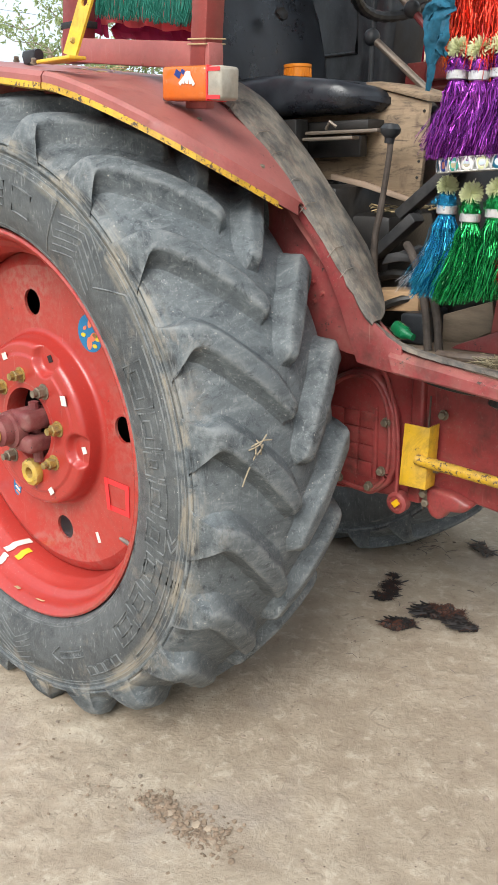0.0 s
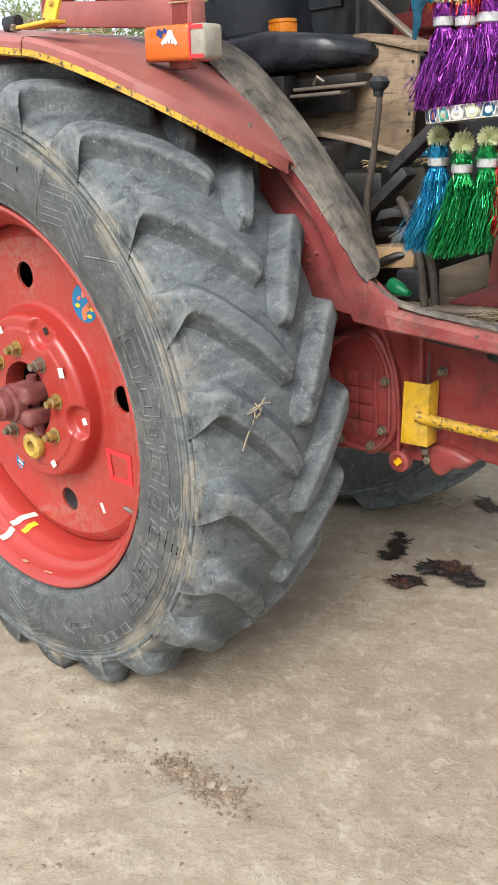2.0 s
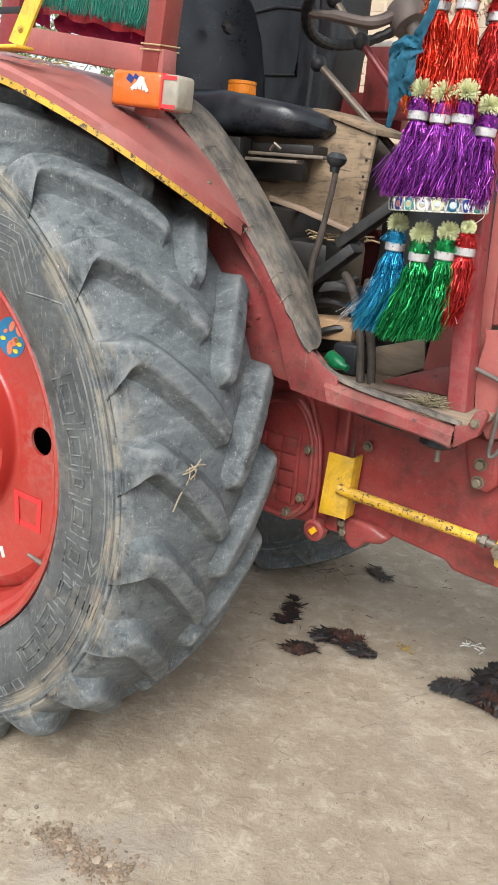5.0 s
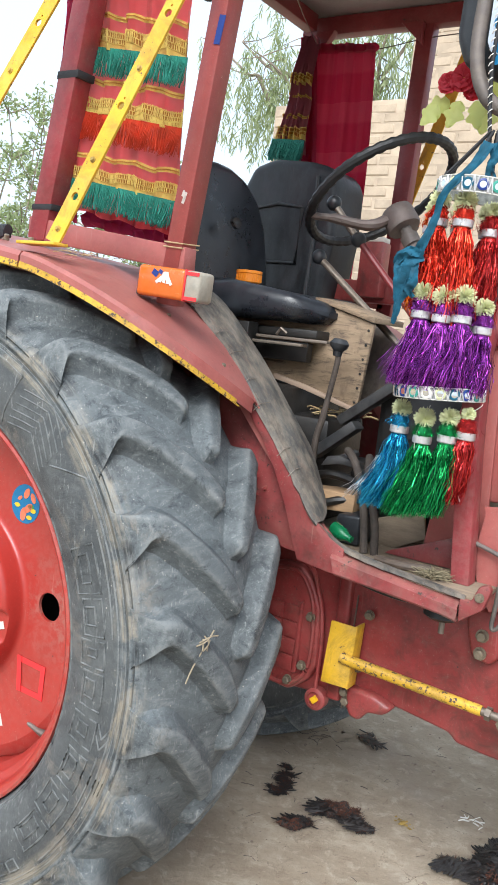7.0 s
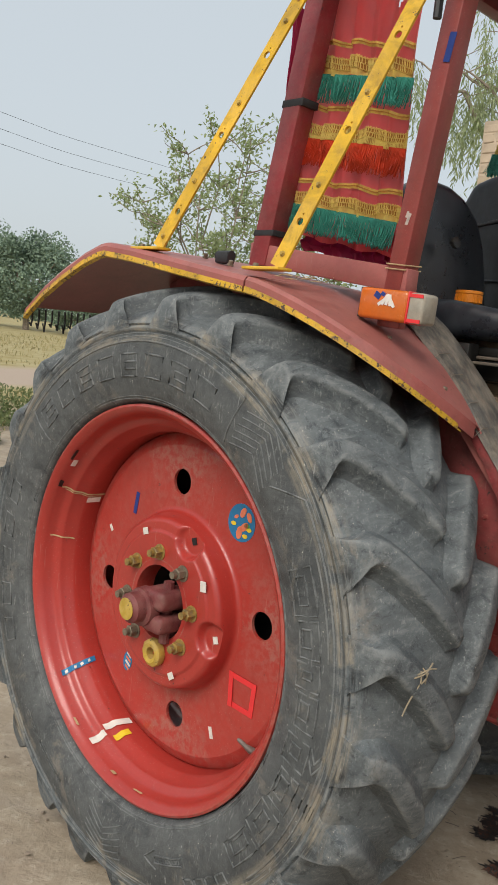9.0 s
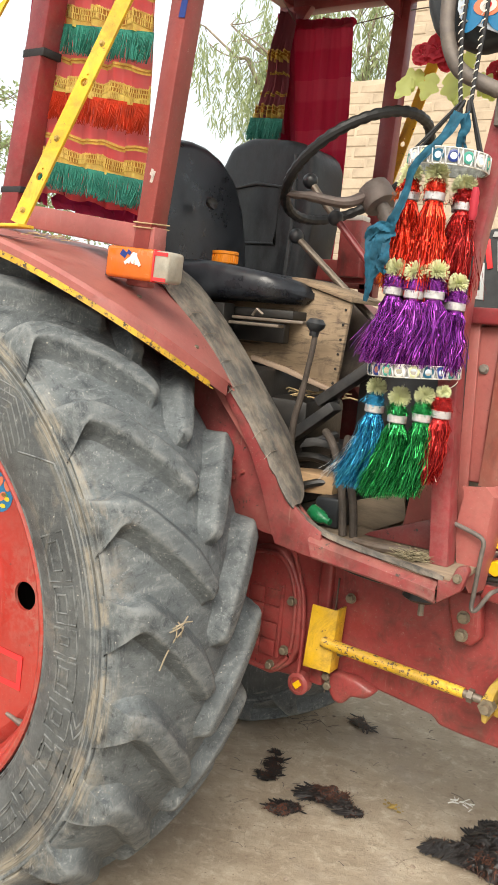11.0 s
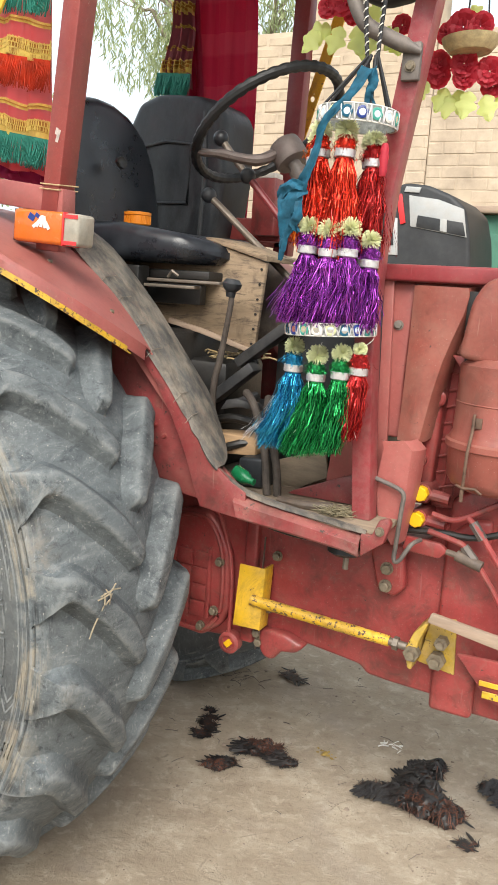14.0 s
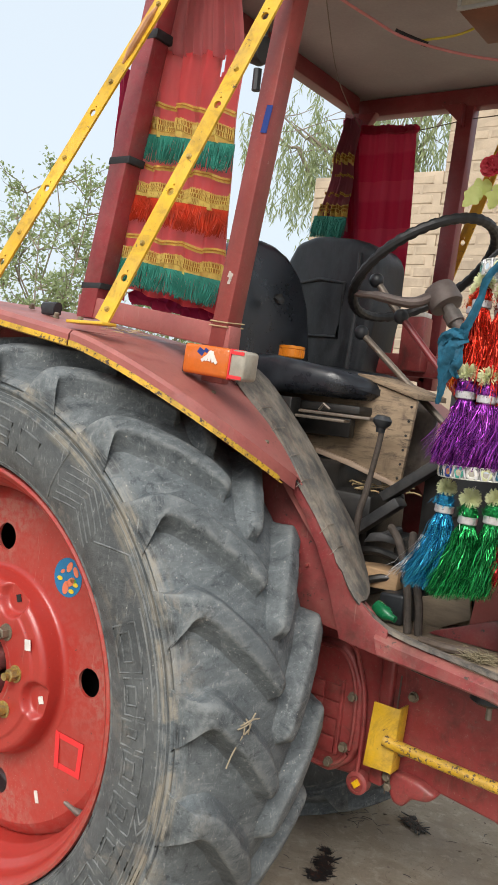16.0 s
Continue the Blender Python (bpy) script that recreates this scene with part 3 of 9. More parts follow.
def ground_material():
    """Trodden tan earth with pale scuffs, damp patches and grit; dry grass and a track farther off."""
    m, n, l, p = shader("bare_earth")
    co = n.new("ShaderNodeTexCoord").outputs["Object"]
    big, mid, fine = noise_node(n, l, co, 0.9, 5, 0.6), noise_node(n, l, co, 5.5, 6, 0.68), noise_node(n, l, co, 70, 4, 0.7)
    col = mixc(n, l, ramp(n, l, big, 0.3, 0.7), (0.288, 0.232, 0.170), (0.368, 0.304, 0.228))
    col = mixc(n, l, maths(n, l, "MULTIPLY", ramp(n, l, mid, 0.5, 0.70), 0.55), col, (0.52, 0.45, 0.35))
    col = mixc(n, l, maths(n, l, "MULTIPLY", ramp(n, l, mid, 0.47, 0.32), 0.5), col, (0.23, 0.178, 0.13))
    col = mixc(n, l, maths(n, l, "MULTIPLY", ramp(n, l, fine, 0.55, 0.75), 0.4), col, (0.20, 0.15, 0.105))
    small = noise_node(n, l, co, 19, 8, 0.75, 0.5)
    col = mixc(n, l, maths(n, l, "MULTIPLY", ramp(n, l, small, 0.54, 0.62), 0.5), col, (0.50, 0.43, 0.335))
    col = mixc(n, l, maths(n, l, "MULTIPLY", ramp(n, l, small, 0.42, 0.35), 0.6), col, (0.21, 0.165, 0.12))
    col = mixc(n, l, maths(n, l, "MULTIPLY", ramp(n, l, noise_node(n, l, co, 2.1, 5, 0.6, 0.6), 0.54, 0.68), 0.5), col, (0.30, 0.255, 0.215))
    # pale worn flakes and damp bands, drawn out along the wheel track
    tr = n.new("ShaderNodeMapping")
    tr.vector_type = "TEXTURE"
    tr.inputs["Rotation"].default_value, tr.inputs["Scale"].default_value = (0, 0, radians(27)), (0.16, 0.075, 0.16)
    l.new(co, tr.inputs[0])
    flake = noise_node(n, l, tr.outputs[0], 1.0, 6, 0.66, 0.5)
    col = mixc(n, l, maths(n, l, "MULTIPLY", maths(n, l, "MULTIPLY", ramp(n, l, flake, 0.56, 0.68), ramp(n, l, big, 0.42, 0.60)), 0.5), col, (0.53, 0.46, 0.36))
    col = mixc(n, l, maths(n, l, "MULTIPLY", ramp(n, l, flake, 0.46, 0.36), 0.35), col, (0.235, 0.18, 0.13))
    crack = n.new("ShaderNodeTexVoronoi")
    crack.feature = "DISTANCE_TO_EDGE"
    crack.inputs["Scale"].default_value = 4.2
    l.new(mixc(n, l, 0.12, co, noise_node(n, l, co, 9, 4, 0.7)), crack.inputs["Vector"])
    col = mixc(n, l, maths(n, l, "MULTIPLY", maths(n, l, "MULTIPLY", ramp(n, l, crack.outputs["Distance"], 0.012, 0.004), ramp(n, l, mid, 0.52, 0.60)), 0.45), col, (0.17, 0.125, 0.09))
    speck = n.new("ShaderNodeTexVoronoi")
    speck.inputs["Scale"].default_value = 42
    l.new(co, speck.inputs["Vector"])
    col = mixc(n, l, maths(n, l, "MULTIPLY", ramp(n, l, speck.outputs["Distance"], 0.12, 0.07), ramp(n, l, mid, 0.45, 0.6)), col, (0.14, 0.10, 0.075))
    sp = n.new("ShaderNodeSeparateXYZ")
    l.new(co, sp.inputs[0])
    far = ramp(n, l, maths(n, l, "ADD", sp.outputs[0], maths(n, l, "MULTIPLY", mid, 3.0)), -7.5, -9.5)
    track = maths(n, l, "MULTIPLY", ramp(n, l, sp.outputs[0], -12.5, -13.5), ramp(n, l, sp.outputs[0], -18.5, -17.0))
    grass = mixc(n, l, ramp(n, l, noise_node(n, l, co, 1.1, 6, 0.7), 0.35, 0.65), (0.30, 0.24, 0.10), (0.42, 0.36, 0.2))
    grass = mixc(n, l, track, grass, (0.42, 0.33, 0.26))
    col = mixc(n, l, far, col, grass)
    l.new(col, p.inputs["Base Color"])
    p.inputs["Roughness"].default_value = 0.92
    p.inputs["Specular IOR Level"].default_value = 0.2
    b = n.new("ShaderNodeBump")
    b.inputs["Strength"].default_value, b.inputs["Distance"].default_value = 0.7, 0.012
    l.new(maths(n, l, "ADD", maths(n, l, "ADD", mid, maths(n, l, "MULTIPLY", small, 0.7)), maths(n, l, "MULTIPLY", fine, 0.3)), b.inputs["Height"])
    l.new(b.outputs[0], p.inputs["Normal"])
    return m


EARTH = ground_material()
BRICK = surface("pale_mud_brick", (0.46, 0.365, 0.265), 0.9, vary=0.22, dust=0.25, dust_col=(0.52, 0.41, 0.30), bump=0.5, scale=4, grain=40, random_hue=0.15)
MORTAR = surface("mud_mortar", (0.47, 0.375, 0.275), 0.95, vary=0.25, bump=0.5, scale=5, grain=40)
PLASTER = surface("mud_plaster", (0.49, 0.39, 0.29), 0.95, vary=0.3, dust=0.2, bump=0.5, scale=2.5, grain=25)
BARK = surface("grey_brown_bark", (0.26, 0.21, 0.16), 0.85, vary=0.35, bump=0.4, scale=10, grain=40)
FEATHER = surface("dark_feathers", (0.012, 0.009, 0.008), 0.5, vary=0.5, bump=0.2, scale=25)
FEATHER_RUST = surface("rust_brown_feathers", (0.11, 0.040, 0.022), 0.8, vary=0.5, bump=0.2, scale=25)
GREEN_GLASS = surface("green_plastic", (0.006, 0.14, 0.05), 0.25, vary=0.2, bump=0.1, scale=20, coat=0.3)
DOOR_GREEN = surface("green_painted_door", (0.06, 0.19, 0.13), 0.6, vary=0.25, bump=0.1)
GREY_HOOD = surface("dark_grey_hood_paint", (0.016, 0.017, 0.019), 0.55, vary=0.3, dust=0.15, dust_col=(0.12, 0.115, 0.11), bump=0.05)
PALE_PANEL = surface("pale_grey_panel", (0.40, 0.41, 0.41), 0.5, vary=0.15, dust=0.3, bump=0.05)


def leaf_material(name, a, b):
    m, n, l, p = shader(name)
    r = n.new("ShaderNodeNewGeometry").outputs["Random Per Island"]
    l.new(mixc(n, l, r, a, b), p.inputs["Base Color"])
    p.inputs["Roughness"].default_value = 0.6
    return m


LEAF_PALE = leaf_material("pale_leaves", (0.20, 0.25, 0.12), (0.40, 0.45, 0.27))
LEAF_EUC = leaf_material("grey_green_leaves", (0.20, 0.24, 0.13), (0.42, 0.46, 0.28))
# dark green leaves lightened, the distance haze mixed into their colour
LEAF_DARK = leaf_material("hazy_dark_green_leaves", (0.105, 0.165, 0.11), (0.22, 0.30, 0.21))
PETAL = leaf_material("red_cloth_petals", (0.38, 0.014, 0.030), (0.58, 0.045, 0.075))
PETAL_LEAF = leaf_material("lime_cloth_leaves", (0.58, 0.66, 0.16), (0.80, 0.83, 0.42))

for m_ in (PETAL, PETAL_LEAF):
    let_through(m_, 0.4, (0.7, 0.02, 0.03) if m_ is PETAL else (0.6, 0.72, 0.1))
for m_ in (LEAF_PALE, LEAF_EUC):
    let_through(m_, 0.35, (0.36, 0.46, 0.16))
STALE_STRAW = surface("stale_straw", (0.24, 0.20, 0.12), 0.8, vary=0.5, bump=0.0, scale=60)
OILY_WOOD = surface("oil_stained_plywood", (0.28, 0.20, 0.125), 0.75, vary=0.3, dust=0.3, dust_col=(0.36, 0.28, 0.19), grime=1.0, bump=0.2, scale=4, grain=60, stretch=(1.0, 1.0, 5.0))
OLD_HOSE = surface("old_dark_hose", (0.055, 0.042, 0.034), 0.7, vary=0.4, dust=0.4, dust_col=(0.14, 0.11, 0.085), bump=0.3, scale=25)
RUST = surface("rusty_wire", (0.13, 0.075, 0.05), 0.7, metal=0.2, vary=0.5, bump=0.3, scale=40)
# ---- the tractor: wheels ----
HUB_Z, MID_Y, TYRE_MID = 0.756, 0.86, 0.208
SIDE = [(0.500, 0.026), (0.512, 0.012), (0.5165, -0.001), (0.522, -0.010), (0.535, -0.017), (0.570, -0.029), (0.610, -0.034), (0.650, -0.031), (0.680, -0.025),
        (0.690, -0.023), (0.694, -0.027), (0.700, -0.027), (0.703, -0.022), (0.708, -0.025), (0.714, -0.021), (0.726, -0.006), (0.740, 0.016), (0.754, 0.060), (0.772, 0.125), (0.781, 0.175)]


def side_y(r):
    for (r0, y0), (r1, y1) in zip(SIDE, SIDE[1:]):
        if r0 <= r <= r1:
            return y0 + (y1 - y0) * (r - r0) / (r1 - r0)
    return 0.0


def on_side(r, a, lift=0.0):
    return V(r * math.cos(a), side_y(r) - lift, r * math.sin(a))


def glide(rows, n):
    """Rows of numbers, with n - 1 more put smoothly between each two."""
    p = np.array(rows, dtype=float)
    p = np.vstack([2 * p[0] - p[1], p, 2 * p[-1] - p[-2]])
    out = []
    for i in range(1, len(p) - 2):
        for t in (j / n for j in range(n)):
            out.append(0.5 * (2 * p[i] + (p[i + 1] - p[i - 1]) * t + (2 * p[i - 1] - 5 * p[i] + 4 * p[i + 1] - p[i + 2]) * t * t + (3 * p[i] - p[i - 1] - 3 * p[i + 1] + p[i + 2]) * t ** 3))
    return out + [p[-2]]


# a tread bar's worn edges from the shoulder to the middle: upper edge (y, degrees), lower edge (y, degrees), share of its full height
LUG = [(-0.0275, 2.0, -0.0275, -7.0, 0.00), (-0.0235, 1.2, -0.0235, -5.4, 0.42), (-0.015, 0.5, -0.015, -3.9, 0.80), (-0.003, 0.2, -0.004, -3.2, 0.965), (0.026, -0.5, 0.020, -3.9, 1.0), (0.056, -2.1, 0.056, -6.4, 1.0),
       (0.095, -5.0, 0.090, -9.0, 1.0), (0.131, -7.8, 0.120, -11.4, 1.0), (0.164, -10.3, 0.146, -13.5, 1.0), (0.187, -12.8, 0.165, -15.1, 1.0), (0.200, -14.8, 0.178, -16.2, 0.97),
       (0.205, -15.9, 0.184, -16.8, 0.75), (0.209, -16.7, 0.189, -17.3, 0.25), (0.213, -17.3, 0.193, -17.7, -0.08)]


def lug(a0, flip, rng):
    """One tread bar: steep on its lower side, a worn flat top, a long slope on its upper side."""
    rows = []
    wear = rng.uniform(-0.0025, 0.0015)
    for yu, au, yl, al, h in glide(LUG, 2):
        row = []
        foot = max(0.0, min(1.0, (yl + 0.0275) / 0.03))
        for f, k in ((-1.0, -0.06), (-0.62, 0.05), (-0.30, 0.34), (-0.10, 0.74), (0.0, 0.92), (0.10, 0.985), (0.34, 1.0), (0.66, 1.0), (0.88, 0.985), (1.0, 0.93), (1.16, 0.78), (1.42, 0.46), (1.75, 0.16), (2.1, -0.06)):
            e = min(1.0, max(0.0, f))
            y, a = yl + (yu - yl) * e, al + (au - al) * e
            # flanks reach down past the top's edges
            if f < 0:
                a += f * (0.6 + 0.9 * foot)
                y += f * 0.012 * foot
            elif f > 1:
                a += (f - 1.0) * (0.6 + 1.9 * foot)
                y += (f - 1.0) * 0.016 * foot
            top = 0.816 - 0.80 * (y - TYRE_MID) ** 2 + wear
            low = float(np.interp(y, [-0.0275, -0.02, -0.006, 0.016, 0.06, 0.125, 0.175, 0.208], [0.706, 0.714, 0.726, 0.740, 0.754, 0.772, 0.781, 0.784])) - 0.002
            r = low + (top - low) * h * k if h * k > 0 else low - 0.004
            a = radians(a0 + a)
            row.append((r * math.cos(a), 2 * TYRE_MID - y if flip else y, r * math.sin(a)))
        rows.append(row)
    return rows


def tyre_mesh():
    bm = B()
    far = [(r, 2 * TYRE_MID - y) for r, y in SIDE]
    lathe(bm, SIDE + [(0.784, TYRE_MID)] + far[::-1] + [(0.49, 0.342), (0.49, 0.06)], (0, 0, 0), n=160, closed=True)
    rng = random.Random(4)
    for k in range(23):
        for flip in (False, True):
            a0 = 42.1 + 15.652 * k - (7.6 if flip else 0) + rng.uniform(-0.2, 0.2)
            g = [[bm.verts.new((x + rng.uniform(-0.0008, 0.0008), y + rng.uniform(-0.0008, 0.0008), z + rng.uniform(-0.0008, 0.0008))) for x, y, z in row] for row in lug(a0, flip, rng)]
            for i in range(len(g) - 1):
                for j in range(len(g[0]) - 1):
                    bm.faces.new((g[i][j], g[i][j + 1], g[i + 1][j + 1], g[i + 1][j]))
            bm.faces.new(g[0])
            bm.faces.new(g[-1])
    # raised outlines of the moulded maker's marks, as plain blocks
    def block(r0, r1, a0, a1, w=0.0024):
        a0, a1 = radians(a0), radians(a1)
        line = [on_side(r0, a0 + (a1 - a0) * t / 4, 0.0005) for t in range(5)] + [on_side(r1, a1 + (a0 - a1) * t / 4, 0.0005) for t in range(5)]
        tube(bm, line, w, 5, closed=True)
    def arc(r, a0, a1, w=0.0024):
        k = max(3, int(abs(a1 - a0) / 2))
        tube(bm, [on_side(r, radians(a0 + (a1 - a0) * t / k), 0.0005) for t in range(k + 1)], w, 5)
    def spoke(r0, r1, a, b=None, w=0.0022):
        b = a if b is None else b
        tube(bm, [on_side(r0 + (r1 - r0) * t / 4, radians(a + (b - a) * t / 4), 0.0005) for t in range(5)], w, 5)
    for i in range(8):
        a = 134.5 - 9.3 * i
        block(0.578, 0.634, a + 3.0, a - 3.2)
        if i % 2 == 0:
            block(0.596, 0.614, a + 1.2, a - 3.0)
    for i, (a, w) in enumerate(((25, 9), (15, 7), (7, 5), (1, 7), (-8, 6), (-16, 8), (-26, 8), (-35, 9))):
        block(0.572 + 0.010 * (i % 2), 0.636, a, a - w)
        block(0.590, 0.616, a - 1.5, a - w + 2)
    arc(0.655, 27, 8)
    arc(0.655, -14, -34)
    for s in (0, 2.2):
        spoke(0.640, 0.654, -8 - s, -10.5 - s)
        spoke(0.654, 0.668, -10.5 - s, -8 - s)
    for i in range(4):
        block(0.636, 0.660, -48 - 3.6 * i, -50.8 - 3.6 * i)
    block(0.592, 0.608, -61, -71)
    spoke(0.600, 0.624, -75, -71)
    spoke(0.600, 0.578, -75, -71)
    for i in range(7):
        block(0.596, 0.604, -62 - 1.2 * i, -62.8 - 1.2 * i, 0.0012)
    for i in range(6):
        for c in (50, -92):
            spoke(0.560 + 0.018 * i, 0.598 + 0.016 * i, c + 7, c, 0.0016)
            spoke(0.560 + 0.018 * i, 0.598 + 0.016 * i, c - 7, c, 0.0016)
    arc(0.664, 59, 140)
    spoke(0.545, 0.664, 59)
    spoke(0.545, 0.664, 140)
    arc(0.668, 36, -42)
    spoke(0.600, 0.668, 42, 36)
    for i, a in enumerate((160, 170, 180, 190, 200)):
        block(0.585, 0.630, a, a + 6)
    for i in range(14):
        block(0.606, 0.616, -112 - 1.6 * i, -113.1 - 1.6 * i, 0.0012)
    for r in (0.524, 0.530, 0.676, 0.684):
        tube(bm, [on_side(r, 2 * math.pi * t / 120, 0.0) for t in range(120)], 0.0013, 5, closed=True)
    # pressed flat where it stands on the ground
    for v in bm.verts:
        v.co.z = max(v.co.z, -HUB_Z + 0.001)
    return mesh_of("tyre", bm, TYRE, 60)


def polar(r, a):
    return r * math.cos(radians(a)), r * math.sin(radians(a))


def disc_mesh():
    """The pressed wheel centre, with four round holes and a domed middle."""
    bm = B()
    def loop(c, r, n, y):
        vs = [bm.verts.new((c[0] + r * math.cos(2 * math.pi * i / n), y, c[1] + r * math.sin(2 * math.pi * i / n))) for i in range(n)]
        return [bm.edges.new((vs[i], vs[(i + 1) % n])) for i in range(n)]
    edges = loop((0, 0), 0.405, 120, 0.134) + loop((0, 0), 0.245, 320, 0.134)
    for a in (5, 95, 185, 275):
        c = (0.31 * math.cos(radians(a)), 0.31 * math.sin(radians(a)))
        edges += loop(c, 0.034, 24, 0.134)
    fs = bmesh.ops.triangle_fill(bm, edges=edges, use_beauty=True)["geom"]
    fs = [f for f in fs if isinstance(f, bmesh.types.BMFace)]
    ext = bmesh.ops.extrude_face_region(bm, geom=fs)["geom"]
    bmesh.ops.translate(bm, vec=(0, 0.008, 0), verts=[v for v in ext if isinstance(v, bmesh.types.BMVert)])
    lathe(bm, [(0.441, 0.160), (0.430, 0.144), (0.405, 0.134), (0.405, 0.142), (0.425, 0.152), (0.436, 0.166)], (0, 0, 0), n=120, closed=True)
    face = [(0.245, 0.134), (0.240, 0.1335), (0.236, 0.1325), (0.232, 0.130), (0.229, 0.126), (0.228, 0.121), (0.2275, 0.117), (0.2265, 0.112), (0.226, 0.108), (0.225, 0.104), (0.224, 0.100), (0.2225, 0.096), (0.220, 0.0925), (0.217, 0.090), (0.212, 0.087)]
    face += [(r / 1000, 0.0865 - 0.000045 * (212 - r)) for r in range(209, 187, -3)] + [(0.185, 0.083)]
    bosses = [polar(0.203, a) for a in (64, -10.5)]
    dome = lathe(B(), [(r, 0.134 - 1.27 * (0.134 - y)) for r, y in face + [(r / 1000, 0.0815) for r in range(182, 109, -3)] + [(0.110, 0.0815)]], (0, 0, 0), n=320)
    for v in dome.verts:
        for x, z in bosses:
            # pressed dishes that break the dome's edge
            d = math.hypot(v.co.x - x, v.co.z - z)
            k = max(0.0, min(1.0, (0.049 - d) / 0.016))
            k = k * k * (3 - 2 * k)
            v.co.y += (max(v.co.y, 0.092) - v.co.y) * k
    me = bpy.data.meshes.new("dome")
    bmesh.ops.recalc_face_normals(dome, faces=dome.faces)
    dome.to_mesh(me)
    dome.free()
    bm.from_mesh(me)
    lathe(bm, [(0.110, 0.0673), (0.098, 0.0673),
               (0.096, 0.072), (0.098, 0.125), (0.222, 0.128), (0.232, 0.142), (0.245, 0.142)], (0, 0, 0), n=96)
    return mesh_of("wheel_disc", bm, RED_WHEEL, 55)


def rim_mesh():
    bm = B()
    near = [(0.488, 0.010), (0.4965, 0.000), (0.504, -0.004), (0.510, -0.001), (0.511, 0.007), (0.505, 0.012)]
    inner = [(0.482, 0.020), (0.479, 0.040), (0.470, 0.050), (0.460, 0.054), (0.4555, 0.062), (0.452, 0.080), (0.4415, 0.092), (0.4395, 0.110), (0.4395, 0.290), (0.455, 0.31), (0.47, 0.35), (0.480, 0.38), (0.50, 0.412), (0.511, 0.404)]
    outer = [(0.49, 0.387), (0.47, 0.30), (0.448, 0.28), (0.448, 0.12), (0.462, 0.09), (0.485, 0.055), (0.492, 0.02)]
    lathe(bm, near[::-1] + inner + outer, (0, 0, 0), n=140, closed=True)
    return mesh_of("rim", bm, RED_WHEEL, 40)


def decal(bm, pts, y, lift=0.002, thick=0.0016):
    a = [bm.verts.new((x, y - lift, z)) for x, z in pts]
    b = [bm.verts.new((x, y - lift + thick, z)) for x, z in pts]
    bm.faces.new(a)
    for i in range(len(a)):
        bm.faces.new((a[i - 1], a[i], b[i], b[i - 1]))


def round_pts(c, r, n=24, sx=1.0, sz=1.0, turn=0):
    ca, sa = math.cos(radians(turn)), math.sin(radians(turn))
    out = []
    for i in range(n):
        x, z = r * sx * math.cos(2 * math.pi * i / n), r * sz * math.sin(2 * math.pi * i / n)
        out.append((c[0] + x * ca - z * sa, c[1] + x * sa + z * ca))
    return out


def rect_pts(c, w, h, turn=0):
    ca, sa = math.cos(radians(turn)), math.sin(radians(turn))
    return [(c[0] + x * ca - z * sa, c[1] + x * sa + z * ca) for x, z in ((-w / 2, -h / 2), (w / 2, -h / 2), (w / 2, h / 2), (-w / 2, h / 2))]


tractor = thing("tractor", "weathered red farm tractor with open roof frame on bare earth", "tractor")
rear_wheel = part("rear_wheel", disc_mesh(), None, tractor, "glossy red pressed steel wheel with stickers and yellow nuts")
rear_wheel.location = (0, 0, HUB_Z)
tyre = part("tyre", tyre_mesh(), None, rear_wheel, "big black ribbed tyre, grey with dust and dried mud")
rim = part("rim", rim_mesh(), None, rear_wheel)
nut = B()
tube(nut, [(0, 0.086, 0), (0, 0.079, 0)], 0.021, 18)
tube(nut, [(0, 0.079, 0), (0, 0.060, 0), (0, 0.058, 0)], [0.0155, 0.0155, 0.0135], 6)
rod(nut, (0, 0.06, 0), (0, 0.046, 0), 0.0095, 12)
nut_me = mesh_of("wheel_nut", nut, BOLT)
capped = nut_me.copy()
capped.materials.clear()
capped.materials.append(surface("yellow_daubed_nut", (0.36, 0.24, 0.05), 0.45, metal=0.3, vary=0.6, dust=0.9, dust_col=(0.26, 0.2, 0.13), grime=0.6, chips=0.8, bump=0.2, scale=45))
for k, a in enumerate((5, 50, 95, 140, 185, 230, 320)):
    ob = part("wheel_nut", capped if k in (2, 3, 0, 6) else nut_me, None, rear_wheel)
    ob.location = (*polar(0.132, a)[:1], -0.014, polar(0.132, a)[1])
    ob.rotation_euler = (0, k * 0.4, 0)
# the missing nut's place: a thick yellow ring
bm = B()
lathe(bm, [(0.016, 0.068), (0.016, 0.046), (0.026, 0.042), (0.036, 0.048), (0.038, 0.061), (0.034, 0.070)], (*polar(0.128, 275)[:1], 0, polar(0.128, 275)[1]), n=10)
part("stud_ring", bm, YELLOW_OIL, rear_wheel, "yellow-painted bolt ring")
bm = B()
rod(bm, (0, 0.34, 0), (0, 0.0, 0), 0.036, 24)
lathe(bm, [(0.0, -0.034), (0.020, -0.034), (0.030, -0.030), (0.038, -0.024), (0.040, 0.0), (0.040, 0.07)], (0, 0, 0), n=24)
lathe(bm, [(0.034, 0.000), (0.048, 0.004), (0.051, 0.030), (0.034, 0.036)], (0.004, 0, 0.0), n=24)
box(bm, (0.040, 0.055, 0.028), (0.085, 0.09, 0.05), 0.014, 3)
box(bm, (0.040, 0.055, -0.034), (0.080, 0.09, 0.046), 0.014, 3)
box(bm, (0.02, 0.095, -0.07), (0.05, 0.04, 0.045), 0.01, 3)
rod(bm, (0.045, 0.06, -0.09), (0.045, 0.06, 0.07), 0.014, 10)
